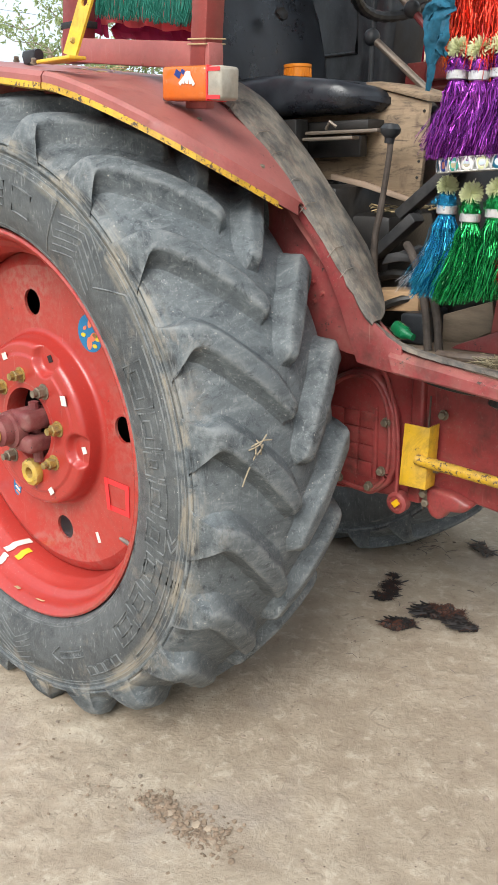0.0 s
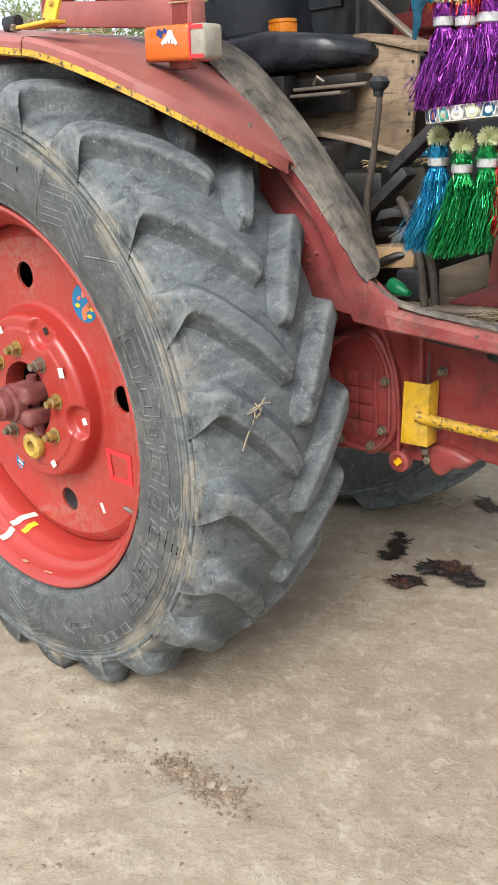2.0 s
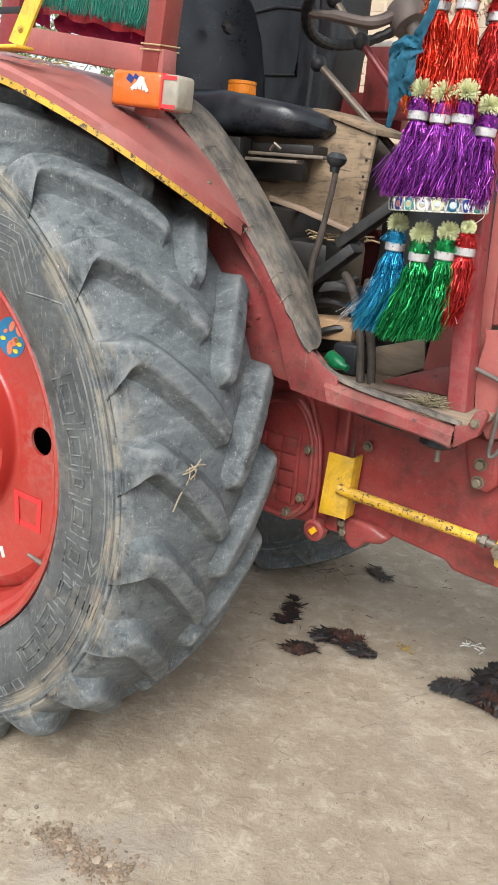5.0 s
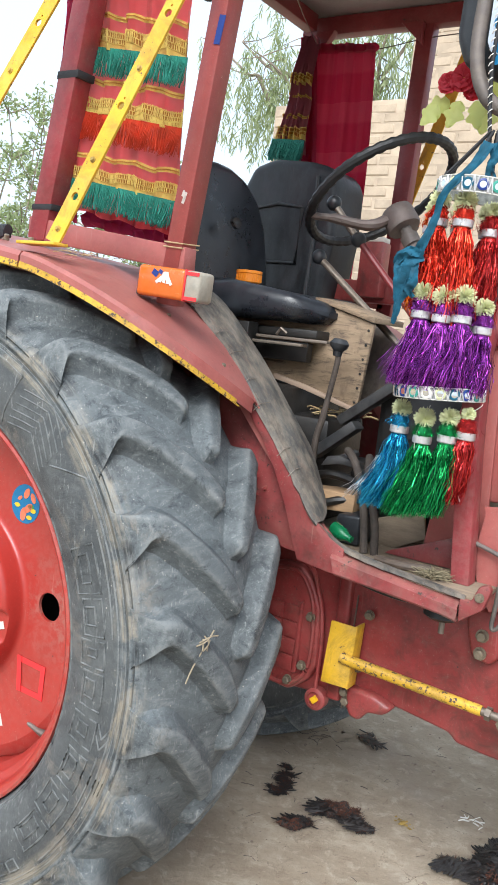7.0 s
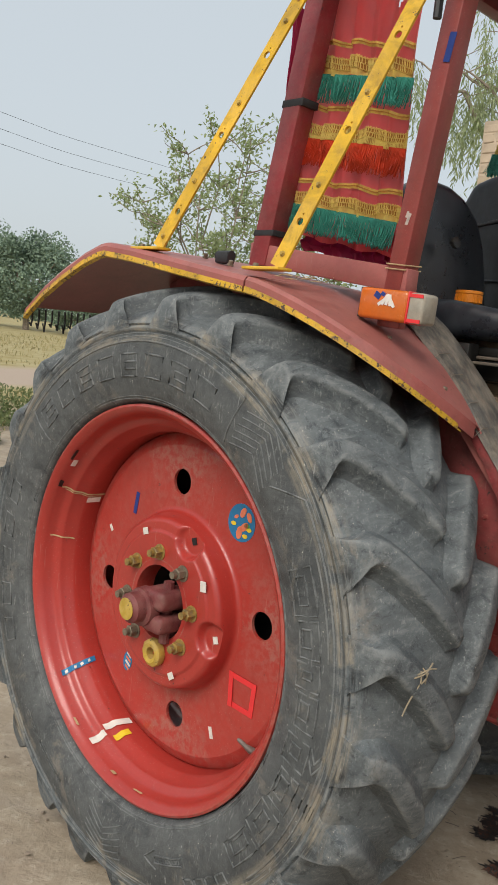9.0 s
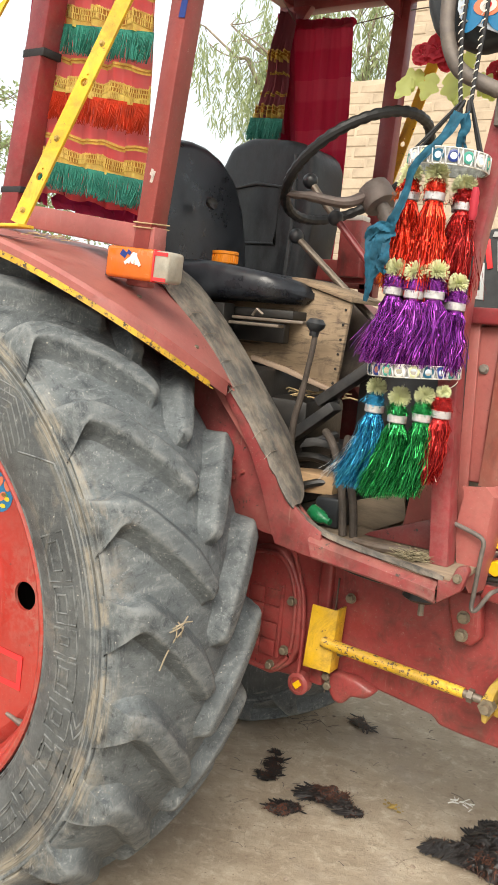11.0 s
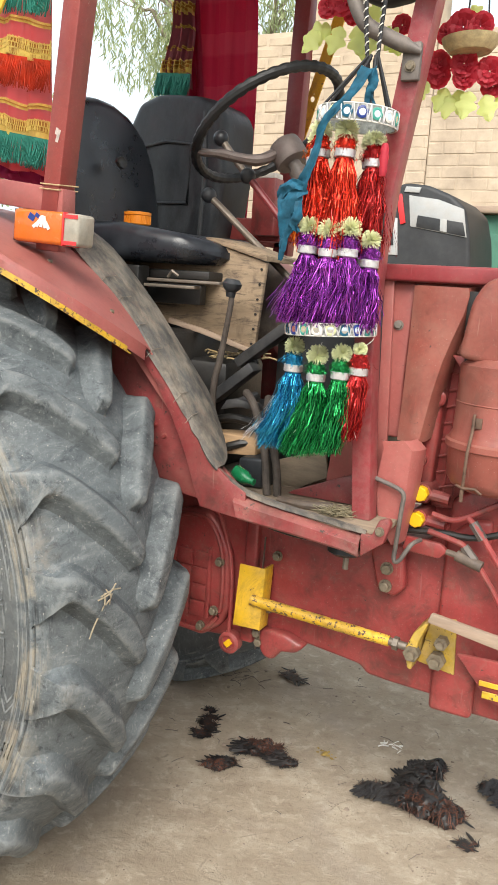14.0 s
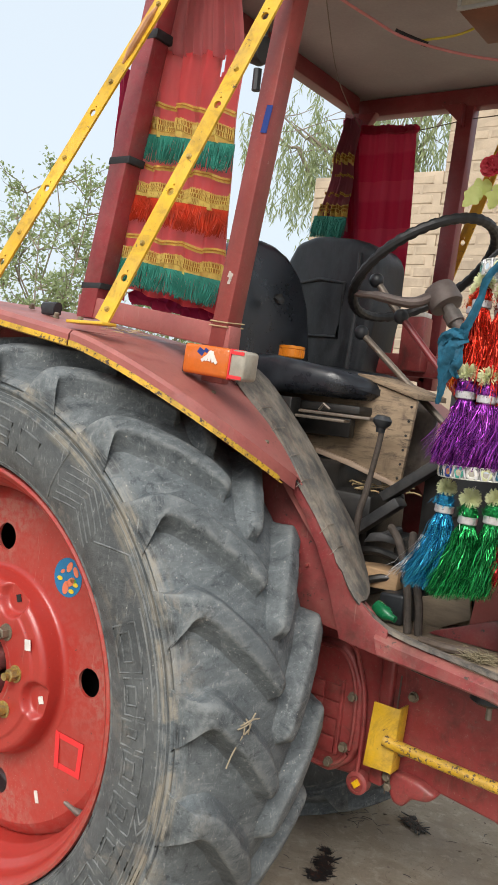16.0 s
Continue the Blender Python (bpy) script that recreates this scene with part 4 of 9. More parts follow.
part("axle_hub", bm, surface("dull_maroon_hub", (0.17, 0.035, 0.035), 0.6, vary=0.4, dust=0.45, dust_col=(0.25, 0.15, 0.12), chips=0.4, bump=0.5, scale=16), rear_wheel, "grimy maroon axle stub and clamp")
bm = B()
decal(bm, round_pts((0.0, 0.0), 0.028, 16, 1, 1), -0.034, 0.001, 0.001)
part("shaft_end", bm, YELLOW_OIL, rear_wheel, "daub of yellow paint on the axle end")
for a in (64, -10.5):
    x, z = polar(0.203, a)
    bm = B()
    decal(bm, rect_pts((x + 0.002, z), 0.016, 0.018, 20), 0.0915)
    # the square hole is a flat black patch, its dark inside painted on
    part("tape_square" if a < 0 else "square_hole", bm, WHITE_TAPE if a < 0 else RING_BLACK, rear_wheel)
for a, r, t in ((28.8, 0.188, 8), (114, 0.188, 20), (-66, 0.186, 35)):
    bm = B()
    decal(bm, rect_pts(polar(r, a), 0.020, 0.026 if t == 8 else 0.018, t), 0.0675)
    part("sticker_square", bm, WHITE_TAPE, rear_wheel, "small pale paper sticker")
# round blue sticker with coral and yellow dabs
c = polar(0.327, 50.9)
bm = B()
decal(bm, round_pts(c, 0.047, 32), 0.134, 0.0012, 0.001)
blue = part("round_sticker", bm, BLUE_STICKER, rear_wheel, "round blue sticker with coral and yellow dabs")
for dx, dz, s, t, mt in ((0.004, 0.026, 0.011, 60, CORAL), (0.026, 0.018, 0.010, 120, CORAL), (0.012, -0.008, 0.012, 40, CORAL), (-0.004, -0.025, 0.013, 80, CORAL), (0.020, -0.004, 0.008, 0, GREEN_PRINT), (0.028, -0.012, 0.007, 0, YELLOW_PRINT),
                         (-0.026, -0.006, 0.007, 0, YELLOW_PRINT), (0.016, -0.030, 0.007, 0, YELLOW_PRINT), (-0.018, 0.012, 0.006, 30, CORAL)):
    bm = B()
    decal(bm, round_pts((c[0] + dx, c[1] + dz), s, 12, 1.3, 0.75, t), 0.134, 0.0024, 0.001)
    ob = part("dab", bm, mt, rear_wheel)
# square of red tape
bm = B()
c = polar(0.311, -31)
q = [(-0.036, -0.036), (0.036, -0.038), (0.040, 0.034), (-0.040, 0.038)]
for i in range(4):
    a, b = q[i], q[(i + 1) % 4]
    m = ((a[0] + b[0]) / 2 + c[0], (a[1] + b[1]) / 2 + c[1])
    decal(bm, rect_pts(m, math.dist(a, b) + 0.014, 0.014, math.degrees(math.atan2(b[1] - a[1], b[0] - a[0]))), 0.134, 0.0016 + 0.0006 * i, 0.001)
part("tape_frame", bm, RED_TAPE, rear_wheel, "square outline of bright red tape")
for nm, c, w, h, t, mt in (("blue_tape", polar(0.300, 135), 0.014, 0.062, -8, NAVY), ("pale_tape", polar(0.345, 300), 0.012, 0.03, 20, WHITE_TAPE), ("pale_scrap", polar(0.34, 160), 0.01, 0.02, 40, WHITE_TAPE)):
    bm = B()
    decal(bm, rect_pts(c, w, h, t), 0.134, 0.0014, 0.001)
    part(nm, bm, mt, rear_wheel)

bm = B()
decal(bm, round_pts((-0.191, -0.239), 0.030, 20, 0.62, 1.0, -14), 0.134, 0.0012, 0.001)
oval = part("oval_sticker", bm, BLUE_STICKER, rear_wheel, "small worn oval sticker with pale stripes")
for k in range(4):
    bm = B()
    decal(bm, rect_pts((-0.191 + 0.002 * k, -0.258 + 0.0125 * k), 0.026 - 0.004 * abs(k - 1.5), 0.006, -30), 0.134, 0.0024, 0.001)
    part("sticker_stripe", bm, WHITE_TAPE if k % 2 else CORAL, rear_wheel)


BARREL = [(0.482, 0.020), (0.479, 0.040), (0.470, 0.050), (0.460, 0.054), (0.4555, 0.062), (0.452, 0.080), (0.4415, 0.092), (0.4395, 0.110), (0.4395, 0.150)]


def barrel_strip(a, w, y0, y1, material, skew=0.0, label="", lift=0.0022):
    """A strip of tape across the inside of the rim, following its steps."""
    ys = [y0] + [y for _, y in BARREL if y0 < y < y1] + [y1]
    rows = []
    for y in ys:
        r = float(np.interp(y, [q[1] for q in BARREL], [q[0] for q in BARREL])) - lift
        c = a + skew * (y - y0) / (y1 - y0)
        rows.append([(r * math.cos(radians(c + t * w)), y - lift * 0.5, r * math.sin(radians(c + t * w))) for t in (-0.5, 0, 0.5)])
    bm = B()
    sheet(bm, rows, 0.001)
    return part("rim_tape", bm, material, rear_wheel, label)


barrel_strip(155.5, 2.2, 0.098, 0.142, WHITE_TAPE, label="scrap of pale tape inside the rim")
barrel_strip(-112.0, 2.6, 0.022, 0.060, WHITE_TAPE, 0.5)
barrel_strip(-113.5, 2.6, 0.064, 0.140, WHITE_TAPE, 2.0, "torn white tape inside the rim")
barrel_strip(-107.5, 2.6, 0.070, 0.115, YELLOW_PRINT, 0.5)
barrel_strip(-138.5, 2.0, 0.030, 0.125, BLUE_STICKER, -1.5, "striped blue sticker inside the rim")
for k in range(4):
    barrel_strip(-138.4 - 0.35 * k, 1.0, 0.040 + 0.02 * k, 0.047 + 0.02 * k, WHITE_TAPE, -0.3, lift=0.0036)
barrel_strip(141.5, 3.0, 0.022, 0.036, WHITE_TAPE)
for a, w, y0, y1, mt in ((151.0, 2.6, 0.013, 0.026, BLACK_STEEL), (137.0, 5.0, 0.008, 0.018, BLACK_STEEL), (152.6, 0.5, 0.026, 0.150, STRAW), (153.4, 0.25, 0.040, 0.140, STRAW), (-97.0, 2.2, 0.012, 0.020, STRAW), (-84.0, 4.0, 0.012, 0.017, STRAW), (-121.0, 3.0, 0.012, 0.018, STRAW), (172.0, 0.5, 0.03, 0.09, STRAW)):
    barrel_strip(a, w, y0, y1, mt, 0.4)
# valve stem
bm = B()
c = V(0.418 * math.cos(radians(-41)), 0.130, 0.418 * math.sin(radians(-41)))
tube(bm, [c + V(0.014, 0.012, -0.012), c + V(0.004, -0.002, -0.004), c + V(-0.004, -0.010, 0.004), c + V(-0.016, -0.020, 0.016), c + V(-0.020, -0.024, 0.020)], [0.009, 0.009, 0.006, 0.005, 0.003], 10)
part("valve", bm, ALLOY, rear_wheel, "dull metal tyre valve")

# added black disc that closes the wheel's inside, so its holes stay dark
bm = B()
lathe(bm, [(0.0, 0.215), (0.06, 0.215), (0.10, 0.24), (0.30, 0.25), (0.385, 0.262), (0.395, 0.285), (0.395, 0.36), (0.30, 0.40), (0.0, 0.41)], (0, 0, 0), n=48)
part("hole_backing", bm, RING_BLACK, rear_wheel, "black disc added behind the wheel disc to darken its holes")

far_wheel = copy_thing(rear_wheel, Matrix.Translation((0, 2 * MID_Y, HUB_Z)) @ Matrix.Rotation(math.pi, 4, "Z"))
far_wheel.parent = tractor

# ---- the tractor: fenders, gear case, floor, frame ----
def fender(parent, mirror):
    """Rear fender: bent top with a rolled edge and yellow lip, inner wall, sloping front with a rubber-covered leading edge."""
    def P(x, y, z):
        return V(x, 2 * MID_Y - y if mirror else y, z)
    ye = 0.045
    bm = B()
    top = [(-0.715, 1.475), (-0.62, 1.540), (-0.520, 1.592), (-0.42, 1.636), (-0.345, 1.660), (-0.315, 1.664), (-0.20, 1.652), (0.0, 1.622), (0.235, 1.588)]
    rows = []
    for x, z in top:
        rows.append([P(x, ye - 0.012, z - 0.028), P(x, ye - 0.012, z - 0.010), P(x, ye - 0.004, z), P(x, ye + 0.01, z + 0.002), P(x + 0.01, 0.25, z + 0.004), P(x + 0.02, 0.46, z + 0.008)])
    sheet(bm, rows, 0.004)
    body = part("fender", bm, RED, parent, "faded red sheet steel fender with a yellow lip")
    bm = B()
    # front panel, narrowing from the crease to a point
    tip = V(0.642, 0.405, 1.311)
    a0, a1 = V(0.241, ye - 0.004, 1.588), V(0.255, 0.46, 1.596)

    def rim(t):
        p = a0.lerp(tip, t)
        p = V(p.x, p.y, 1.588 - 0.277 * t ** 1.25)
        return p + (V(1.70, -1.20, 1.45) - p) * (0.08 * math.sin(math.pi * t) ** 0.8)

    rows = []
    for i in range(29):
        t = i / 28
        o = rim(t)
        inn = a1.lerp(V(0.652, 0.414, 1.296), t) + V(0.034, -0.008, 0.018) * math.sin(math.pi * t)
        rows.append([P(*(o + V(0.0, -0.008, -0.028))), P(*(o + V(0, -0.008, -0.008))), P(*o), P(*o.lerp(inn, 0.33)), P(*o.lerp(inn, 0.67)), P(*inn)])
    sheet(bm, rows, 0.004)
    part("front_panel", bm, RED, body)
    # yellow lip
    bm = B()
    for line in ([V(x, ye - 0.0145, z - 0.026) for x, z in top], [rim(0.93 * i / 28) + V(0, -0.0105, -0.026) for i in range(29)]):
        sheet(bm, [[P(*(p + V(0, 0, 0.004))), P(*(p + V(0, -0.001, -0.009))), P(*(p + V(0.0, 0.012, -0.013)))] for p in line], 0.002)
    part("fender_lip", bm, YELLOW_STAY, body, "chipped yellow painted lip")
    # inner wall; its darker crimson partly paints in the shade under the fender
    bm = B()
    wall = [(-0.52, 1.59), (-0.33, 1.655), (0.24, 1.585), (0.36, 1.545), (0.45, 1.498), (0.53, 1.420), (0.58, 1.366), (0.642, 1.292), (0.718, 1.198), (0.765, 1.138), (0.800, 1.094),
            (0.833, 1.057), (0.867, 1.032), (0.905, 1.014), (0.905, 0.952), (0.860, 0.956), (0.790, 0.965)] + [(0.812 * math.cos(radians(a)), 0.756 + 0.812 * math.sin(radians(a))) for a in range(18, 126, 6)]
    y0, y1 = (2 * MID_Y - 0.43, 2 * MID_Y - 0.42) if mirror else (0.42, 0.43)
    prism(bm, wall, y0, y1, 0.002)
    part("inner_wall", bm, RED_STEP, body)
    # the same wall, dished inward round the wheel, in the same shade-darkened crimson
    bm = B()
    dish = [(-0.50, 1.55), (0.24, 1.56), (0.45, 1.47), (0.58, 1.34), (0.70, 1.195), (0.80, 1.070), (0.86, 1.02), (0.86, 0.962), (0.730, 0.972), (0.55, 1.02), (0.3, 1.05), (-0.3, 1.05), (-0.50, 1.2)]
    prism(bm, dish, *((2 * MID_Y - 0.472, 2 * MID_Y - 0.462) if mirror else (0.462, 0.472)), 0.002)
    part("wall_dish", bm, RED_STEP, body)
    # leading edge: a bent strip covered with old rubber
    bm = B()
    edge = bend([(0.34, 0, 1.572), (0.40, 0, 1.540), (0.45, 0, 1.502), (0.53, 0, 1.424), (0.58, 0, 1.370), (0.642, 0, 1.295), (0.718, 0, 1.201), (0.765, 0, 1.141), (0.805, 0, 1.090), (0.832, 0, 1.060)], 3)
    rng = random.Random(7)
    rows = []
    for i, p in enumerate(edge):
        f = min(1.0, (len(edge) - 1 - i) / 9)
        w = 0.450 + 0.112 * f ** 0.6
        h = 0.25 + 0.75 * f
        j = rng.uniform(-0.004, 0.004)
        rows.append([P(p.x + 0.002, 0.412 + j, p.z - 0.004), P(p.x + 0.008 * h, 0.420 + j * h, p.z + 0.008 * h), P(p.x + 0.013 * h, 0.424 + 0.25 * (w - 0.424), p.z + 0.013 * h), P(p.x + 0.015 * h, 0.424 + 0.55 * (w - 0.424), p.z + 0.015 * h), P(p.x + 0.010 * h, 0.424 + 0.86 * (w - 0.424), p.z + 0.010 * h), P(p.x - 0.004, w, p.z - 0.006)])
    sheet(bm, rows, 0.006)
    edging = part("rubber_edging", bm, RUBBER_STRIP, body, "worn, dusty black rubber edging")
    for k in (5, 8, 10, 13, 15, 18, 20):
        if mirror:
            break
        p, q = rows[k][0], rows[k][2]
        bm = B()
        tube(bm, [Vector(p) + V(-0.004, -0.006, -0.003), Vector(rows[k][1]) + V(0.002, -0.004, 0.004), Vector(rows[k][1]).lerp(Vector(q), 0.6) + V(0.006 + rng.uniform(-0.006, 0.006), 0.0, 0.004)], 0.0008, 5)
        part("wire_stitch", bm, STEEL, edging, "bare wire stitch through the rubber")
    bm = B()
    prism(bm, [(0.34, 1.566), (0.45, 1.492), (0.53, 1.414), (0.642, 1.285), (0.755, 1.143), (0.735, 1.120), (0.60, 1.27), (0.46, 1.44), (0.32, 1.55)], *((2 * MID_Y - 0.552, 2 * MID_Y - 0.432) if mirror else (0.432, 0.552)), 0)
    part("edge_plate", bm, RED, body)
    return body


near_fender = fender(tractor, False)
far_fender = fender(tractor, True)
for x, y, z in ((0.08, 0.13, 1.622), (0.273, 0.143, 1.566), (0.487, 0.250, 1.478), (0.592, 0.332, 1.380), (-0.12, 0.22, 1.650)):
    bm = B()
    hexbolt(bm, (x, y, z), (0.35, -0.15, 1), 0.0075, 0.010)
    part("fender_bolt", bm, BOLT, near_fender)
for x, z in ((0.636, 1.128), (0.663, 1.104), (0.640, 1.084)):
    bm = B()
    hexbolt(bm, (x, 0.462, z), (0, -1, 0), 0.006, 0.006)
    part("wall_bolt", bm, RED_CAST, near_fender)

# turn lamp on the fender's front
# outer face in the plane of the fender's edge, long side along the tractor
ang = Matrix.Rotation(radians(3), 4, "Y") @ Matrix.Rotation(radians(4), 4, "Z")
LC = V(0.496, 0.228, 1.554)
lamp = B()
box(lamp, LC, (0.124, 0.064, 0.067), 0.009, 3, ang)
fender_lamp = part("turn_lamp", lamp, AMBER, tractor, "amber fender lamp with red-taped clear end and a torn sticker")
bm = B()
box(bm, LC + ang @ V(0.082, -0.001, 0), (0.038, 0.062, 0.065), 0.008, 3, ang)
part("clear_end", bm, LENS_GREY, fender_lamp, "dusty clear lens end")
bm = B()
box(bm, LC + ang @ V(0.063, 0, 0), (0.004, 0.065, 0.068), 0.002, 2, ang)
part("lamp_band", bm, RED_TAPE, fender_lamp)
bm = B()
box(bm, LC + ang @ V(-0.062, 0.006, 0), (0.006, 0.060, 0.065), 0.002, 2, ang)
part("lamp_back", bm, BLACK_PLASTIC, fender_lamp)
for dz in (0.030, -0.031):
    bm = B()
    box(bm, LC + ang @ V(0.082, -0.0322, dz * 0.86), (0.033, 0.002, 0.0075), 0.0, 1, ang)
    part("red_tape", bm, RED_TAPE, fender_lamp)
bm = B()
box(bm, LC + V(-0.016, 0.034, -0.036), (0.060, 0.030, 0.022), 0.005, 2, ang)
part("lamp_foot", bm, RED, fender_lamp)
bm = B()
rod(bm, LC + V(-0.078, -0.01, -0.026), LC + V(-0.05, 0, -0.026), 0.004, 8)
part("lamp_screw", bm, BOLT, fender_lamp)
for dx, dz, t in ((-0.012, 0.004, 40), (-0.006, 0.008, 60), (0.001, 0.009, 80), (0.008, 0.008, 100), (0.013, 0.004, 125)):
    bm = B()
    box(bm, LC + ang @ V(0.012 + dx, -0.0324 - 0.0003 * (t / 20), dz + 0.002), (0.024, 0.0012, 0.007), 0.0, 1, ang @ Matrix.Rotation(radians(-t), 4, "Y"))
    part("sticker_ray", bm, WHITE_TAPE, fender_lamp)
for dx, dz, s in ((-0.010, 0.018, 0.016), (0.004, 0.022, 0.010)):
    bm = B()
    box(bm, LC + ang @ V(-0.004 + dx, -0.0322, dz), (s, 0.0012, s * 0.8), 0.0, 1, ang @ Matrix.Rotation(0.5, 4, "Y"))
    part("sticker_scrap", bm, NAVY, fender_lamp)

# gear case and clutch housing: one long red casting with covers
bm = B()
body_top = [(-0.25, 0.60), (-0.25, 0.98), (0.70, 0.98), (0.86, 0.90), (1.24, 0.90), (1.30, 0.96), (1.9, 0.96), (1.9, 0.52), (1.34, 0.525), (1.30, 0.545), (1.20, 0.548), (1.14, 0.553), (1.12, 0.572), (0.95, 0.592), (0.93, 0.605), (0.88, 0.605),
            (0.87, 0.575), (0.79, 0.555), (0.60, 0.540), (0.30, 0.50), (-0.15, 0.50)]
prism(bm, body_top, 0.665, 2 * MID_Y - 0.665, 0.025, 4)
gear_case = part("gear_case", bm, RED_CAST, tractor, "grimy dark red gear and clutch housing with bolted covers")
bm = B()
prism(bm, [(0.53, 0.60), (0.53, 0.80), (0.575, 0.862), (0.63, 0.888), (0.69, 0.885), (0.728, 0.855), (0.762, 0.785), (0.768, 0.640), (0.745, 0.590), (0.690, 0.548), (0.58, 0.556)], 0.640, 0.68, 0.012, 3)
cover = part("side_cover", bm, RED_CAST, gear_case, "bolted side cover with a raised rim and ribbed panel")
bm = B()
rim_line = bend([(0.545, 0.638, 0.61), (0.545, 0.638, 0.79), (0.59, 0.638, 0.852), (0.65, 0.638, 0.874), (0.705, 0.638, 0.858), (0.742, 0.638, 0.780), (0.745, 0.638, 0.645), (0.725, 0.638, 0.597), (0.680, 0.638, 0.565), (0.59, 0.638, 0.570)], 4)
tube(bm, rim_line, 0.0065, 8, closed=True)
part("cover_rim", bm, RED_CAST, cover)
for i, x in enumerate((0.577, 0.626, 0.675)):
    for j in range(4):
        bm = B()
        box(bm, (x + 0.002 * j, 0.6385, 0.622 + 0.0455 * j), (0.0455, 0.008, 0.042), 0.0035, 2)
        part("cover_rib", bm, RED_CAST, cover)
bm = B()
prism(bm, [(0.700, 0.60), (0.702, 0.79), (0.712, 0.80), (0.714, 0.605)], 0.630, 0.65, 0.004, 2)
part("cover_bead", bm, RED_CAST, cover)
bm = B()
tube(bm, bend([(0.770, 0.643, 0.56), (0.773, 0.640, 0.70), (0.762, 0.640, 0.79), (0.735, 0.642, 0.865), (0.715, 0.645, 0.895)], 5), 0.0055, 8)
part("casting_rib", bm, RED_CAST, gear_case)
bm = B()
box(bm, (0.853, 0.6440, 0.70), (0.003, 0.004, 0.30), 0.0, 1, Matrix.Rotation(radians(1.5), 4, "Y"))
part("joint_strip", bm, HOSE, gear_case, "dark strip along the joint between the castings")
bm = B()
prism(bm, [(0.80, 0.56), (0.80, 0.93), (0.835, 0.93), (0.838, 0.56)], 0.645, 0.70, 0.008, 3)
part("joint_flange", bm, RED_CAST, gear_case)
for x, z in ((0.738, 0.763), (0.728, 0.629), (0.691, 0.579), (0.595, 0.582), (0.893, 0.808), (0.880, 0.668), (0.851, 0.595), (0.858, 0.572)):
    bm = B()
    hexbolt(bm, (x, 0.645 if x > 0.8 else 0.634, z), (0, -1, 0), 0.012, 0.012)
    part("case_bolt", bm, BOLT, gear_case)
bm = B()
lathe(bm, [(0.029, 0.0), (0.029, -0.024), (0.020, -0.028), (0.020, -0.022), (0.0, -0.022)], (0.775, 0.66, 0.551), n=24)
part("drain_boss", bm, RED_CAST, gear_case)
bm = B()
tube(bm, [(0.775, 0.640, 0.551), (0.775, 0.628, 0.551)], 0.011, 4)
part("drain_plug", bm, GREASE_YELLOW, gear_case, "yellow drain plug")
bm = B()
prism(bm, [(0.855, 0.612), (0.93, 0.612), (0.985, 0.592), (0.960, 0.566), (0.915, 0.560), (0.900, 0.532), (0.872, 0.535), (0.858, 0.56)], 0.638, 0.69, 0.013, 3)
part("casting_foot", bm, RED_CAST, gear_case)
# hanger with two bolts
bm = B()
prism(bm, [(1.125, 0.905), (1.21, 0.905), (1.222, 0.80), (1.200, 0.775), (1.158, 0.785), (1.145, 0.83)], 0.628, 0.668, 0.010, 3)
hanger = part("hanger_plate", bm, RED_CAST, gear_case)
for z in (0.842, 0.800):
    bm = B()
    hexbolt(bm, (1.178, 0.627, z), (0, -1, 0), 0.014, 0.014)
    part("hanger_bolt", bm, BOLT, hanger)
# bell housing flange towards the engine
bm = B()
prism(bm, [(1.30, 0.52), (1.30, 0.94), (1.36, 0.99), (1.40, 0.99), (1.40, 0.52)], 0.645, 0.70, 0.012, 3)
part("bell_flange", bm, RED_CAST, gear_case)
bm = B()
lathe(bm, [(0.0, -0.05), (0.14, -0.045), (0.17, -0.02), (0.185, 0.03), (0.19, 0.1)], (1.47, 0.69, 0.80), n=40)
part("bell_dome", bm, RED_CAST, gear_case)
for dx, dz in ((0, 0), (0.004, 0.03), (-0.01, -0.028)):
    bm = B()
    box(bm, (1.035 + dx, 0.6655, 0.775 + dz), (0.016, 0.0012, 0.014), 0.0005, 1)
    part("cast_mark", bm, RED_CAST, gear_case)

# yellow plate and stay
bm = B()
prism(bm, [(0.802, 0.620), (0.812, 0.783), (0.879, 0.783), (0.873, 0.623)], 0.600, 0.606, 0.002)
prism(bm, [(0.869, 0.623), (0.875, 0.783), (0.883, 0.785), (0.877, 0.621)], 0.6005, 0.648, 0.002)
yellow_plate = part("stay_plate", bm, YELLOW, tractor, "chipped bright yellow angle plate")
bm = B()
tube(bm, [(0.852, 0.598, 0.701), (0.872, 0.598, 0.697), (1.208, 0.60, 0.681)], [0.0155, 0.0142, 0.0127], 12)
stay = part("stay_bar", bm, YELLOW_STAY, tractor, "yellow stay bar flaking to rust")
bm = B()
tube(bm, [(1.205, 0.60, 0.681), (1.250, 0.60, 0.678)], 0.0095, 12)
tube(bm, [(1.218, 0.60, 0.6802), (1.230, 0.60, 0.6794)], 0.016, 6)
part("stay_thread", bm, STEEL, stay)
bm = B()
prism(bm, [(1.258, 0.635), (1.250, 0.680), (1.266, 0.722), (1.288, 0.748), (1.296, 0.748), (1.279, 0.702), (1.268, 0.632)], 0.585, 0.655, 0.003)
prism(bm, [(1.268, 0.632), (1.290, 0.748), (1.347, 0.752), (1.354, 0.620)], 0.640, 0.648, 0.003)
stay_bracket = part("stay_bracket", bm, YELLOW_OIL, tractor, "oily yellow bracket with large nuts")
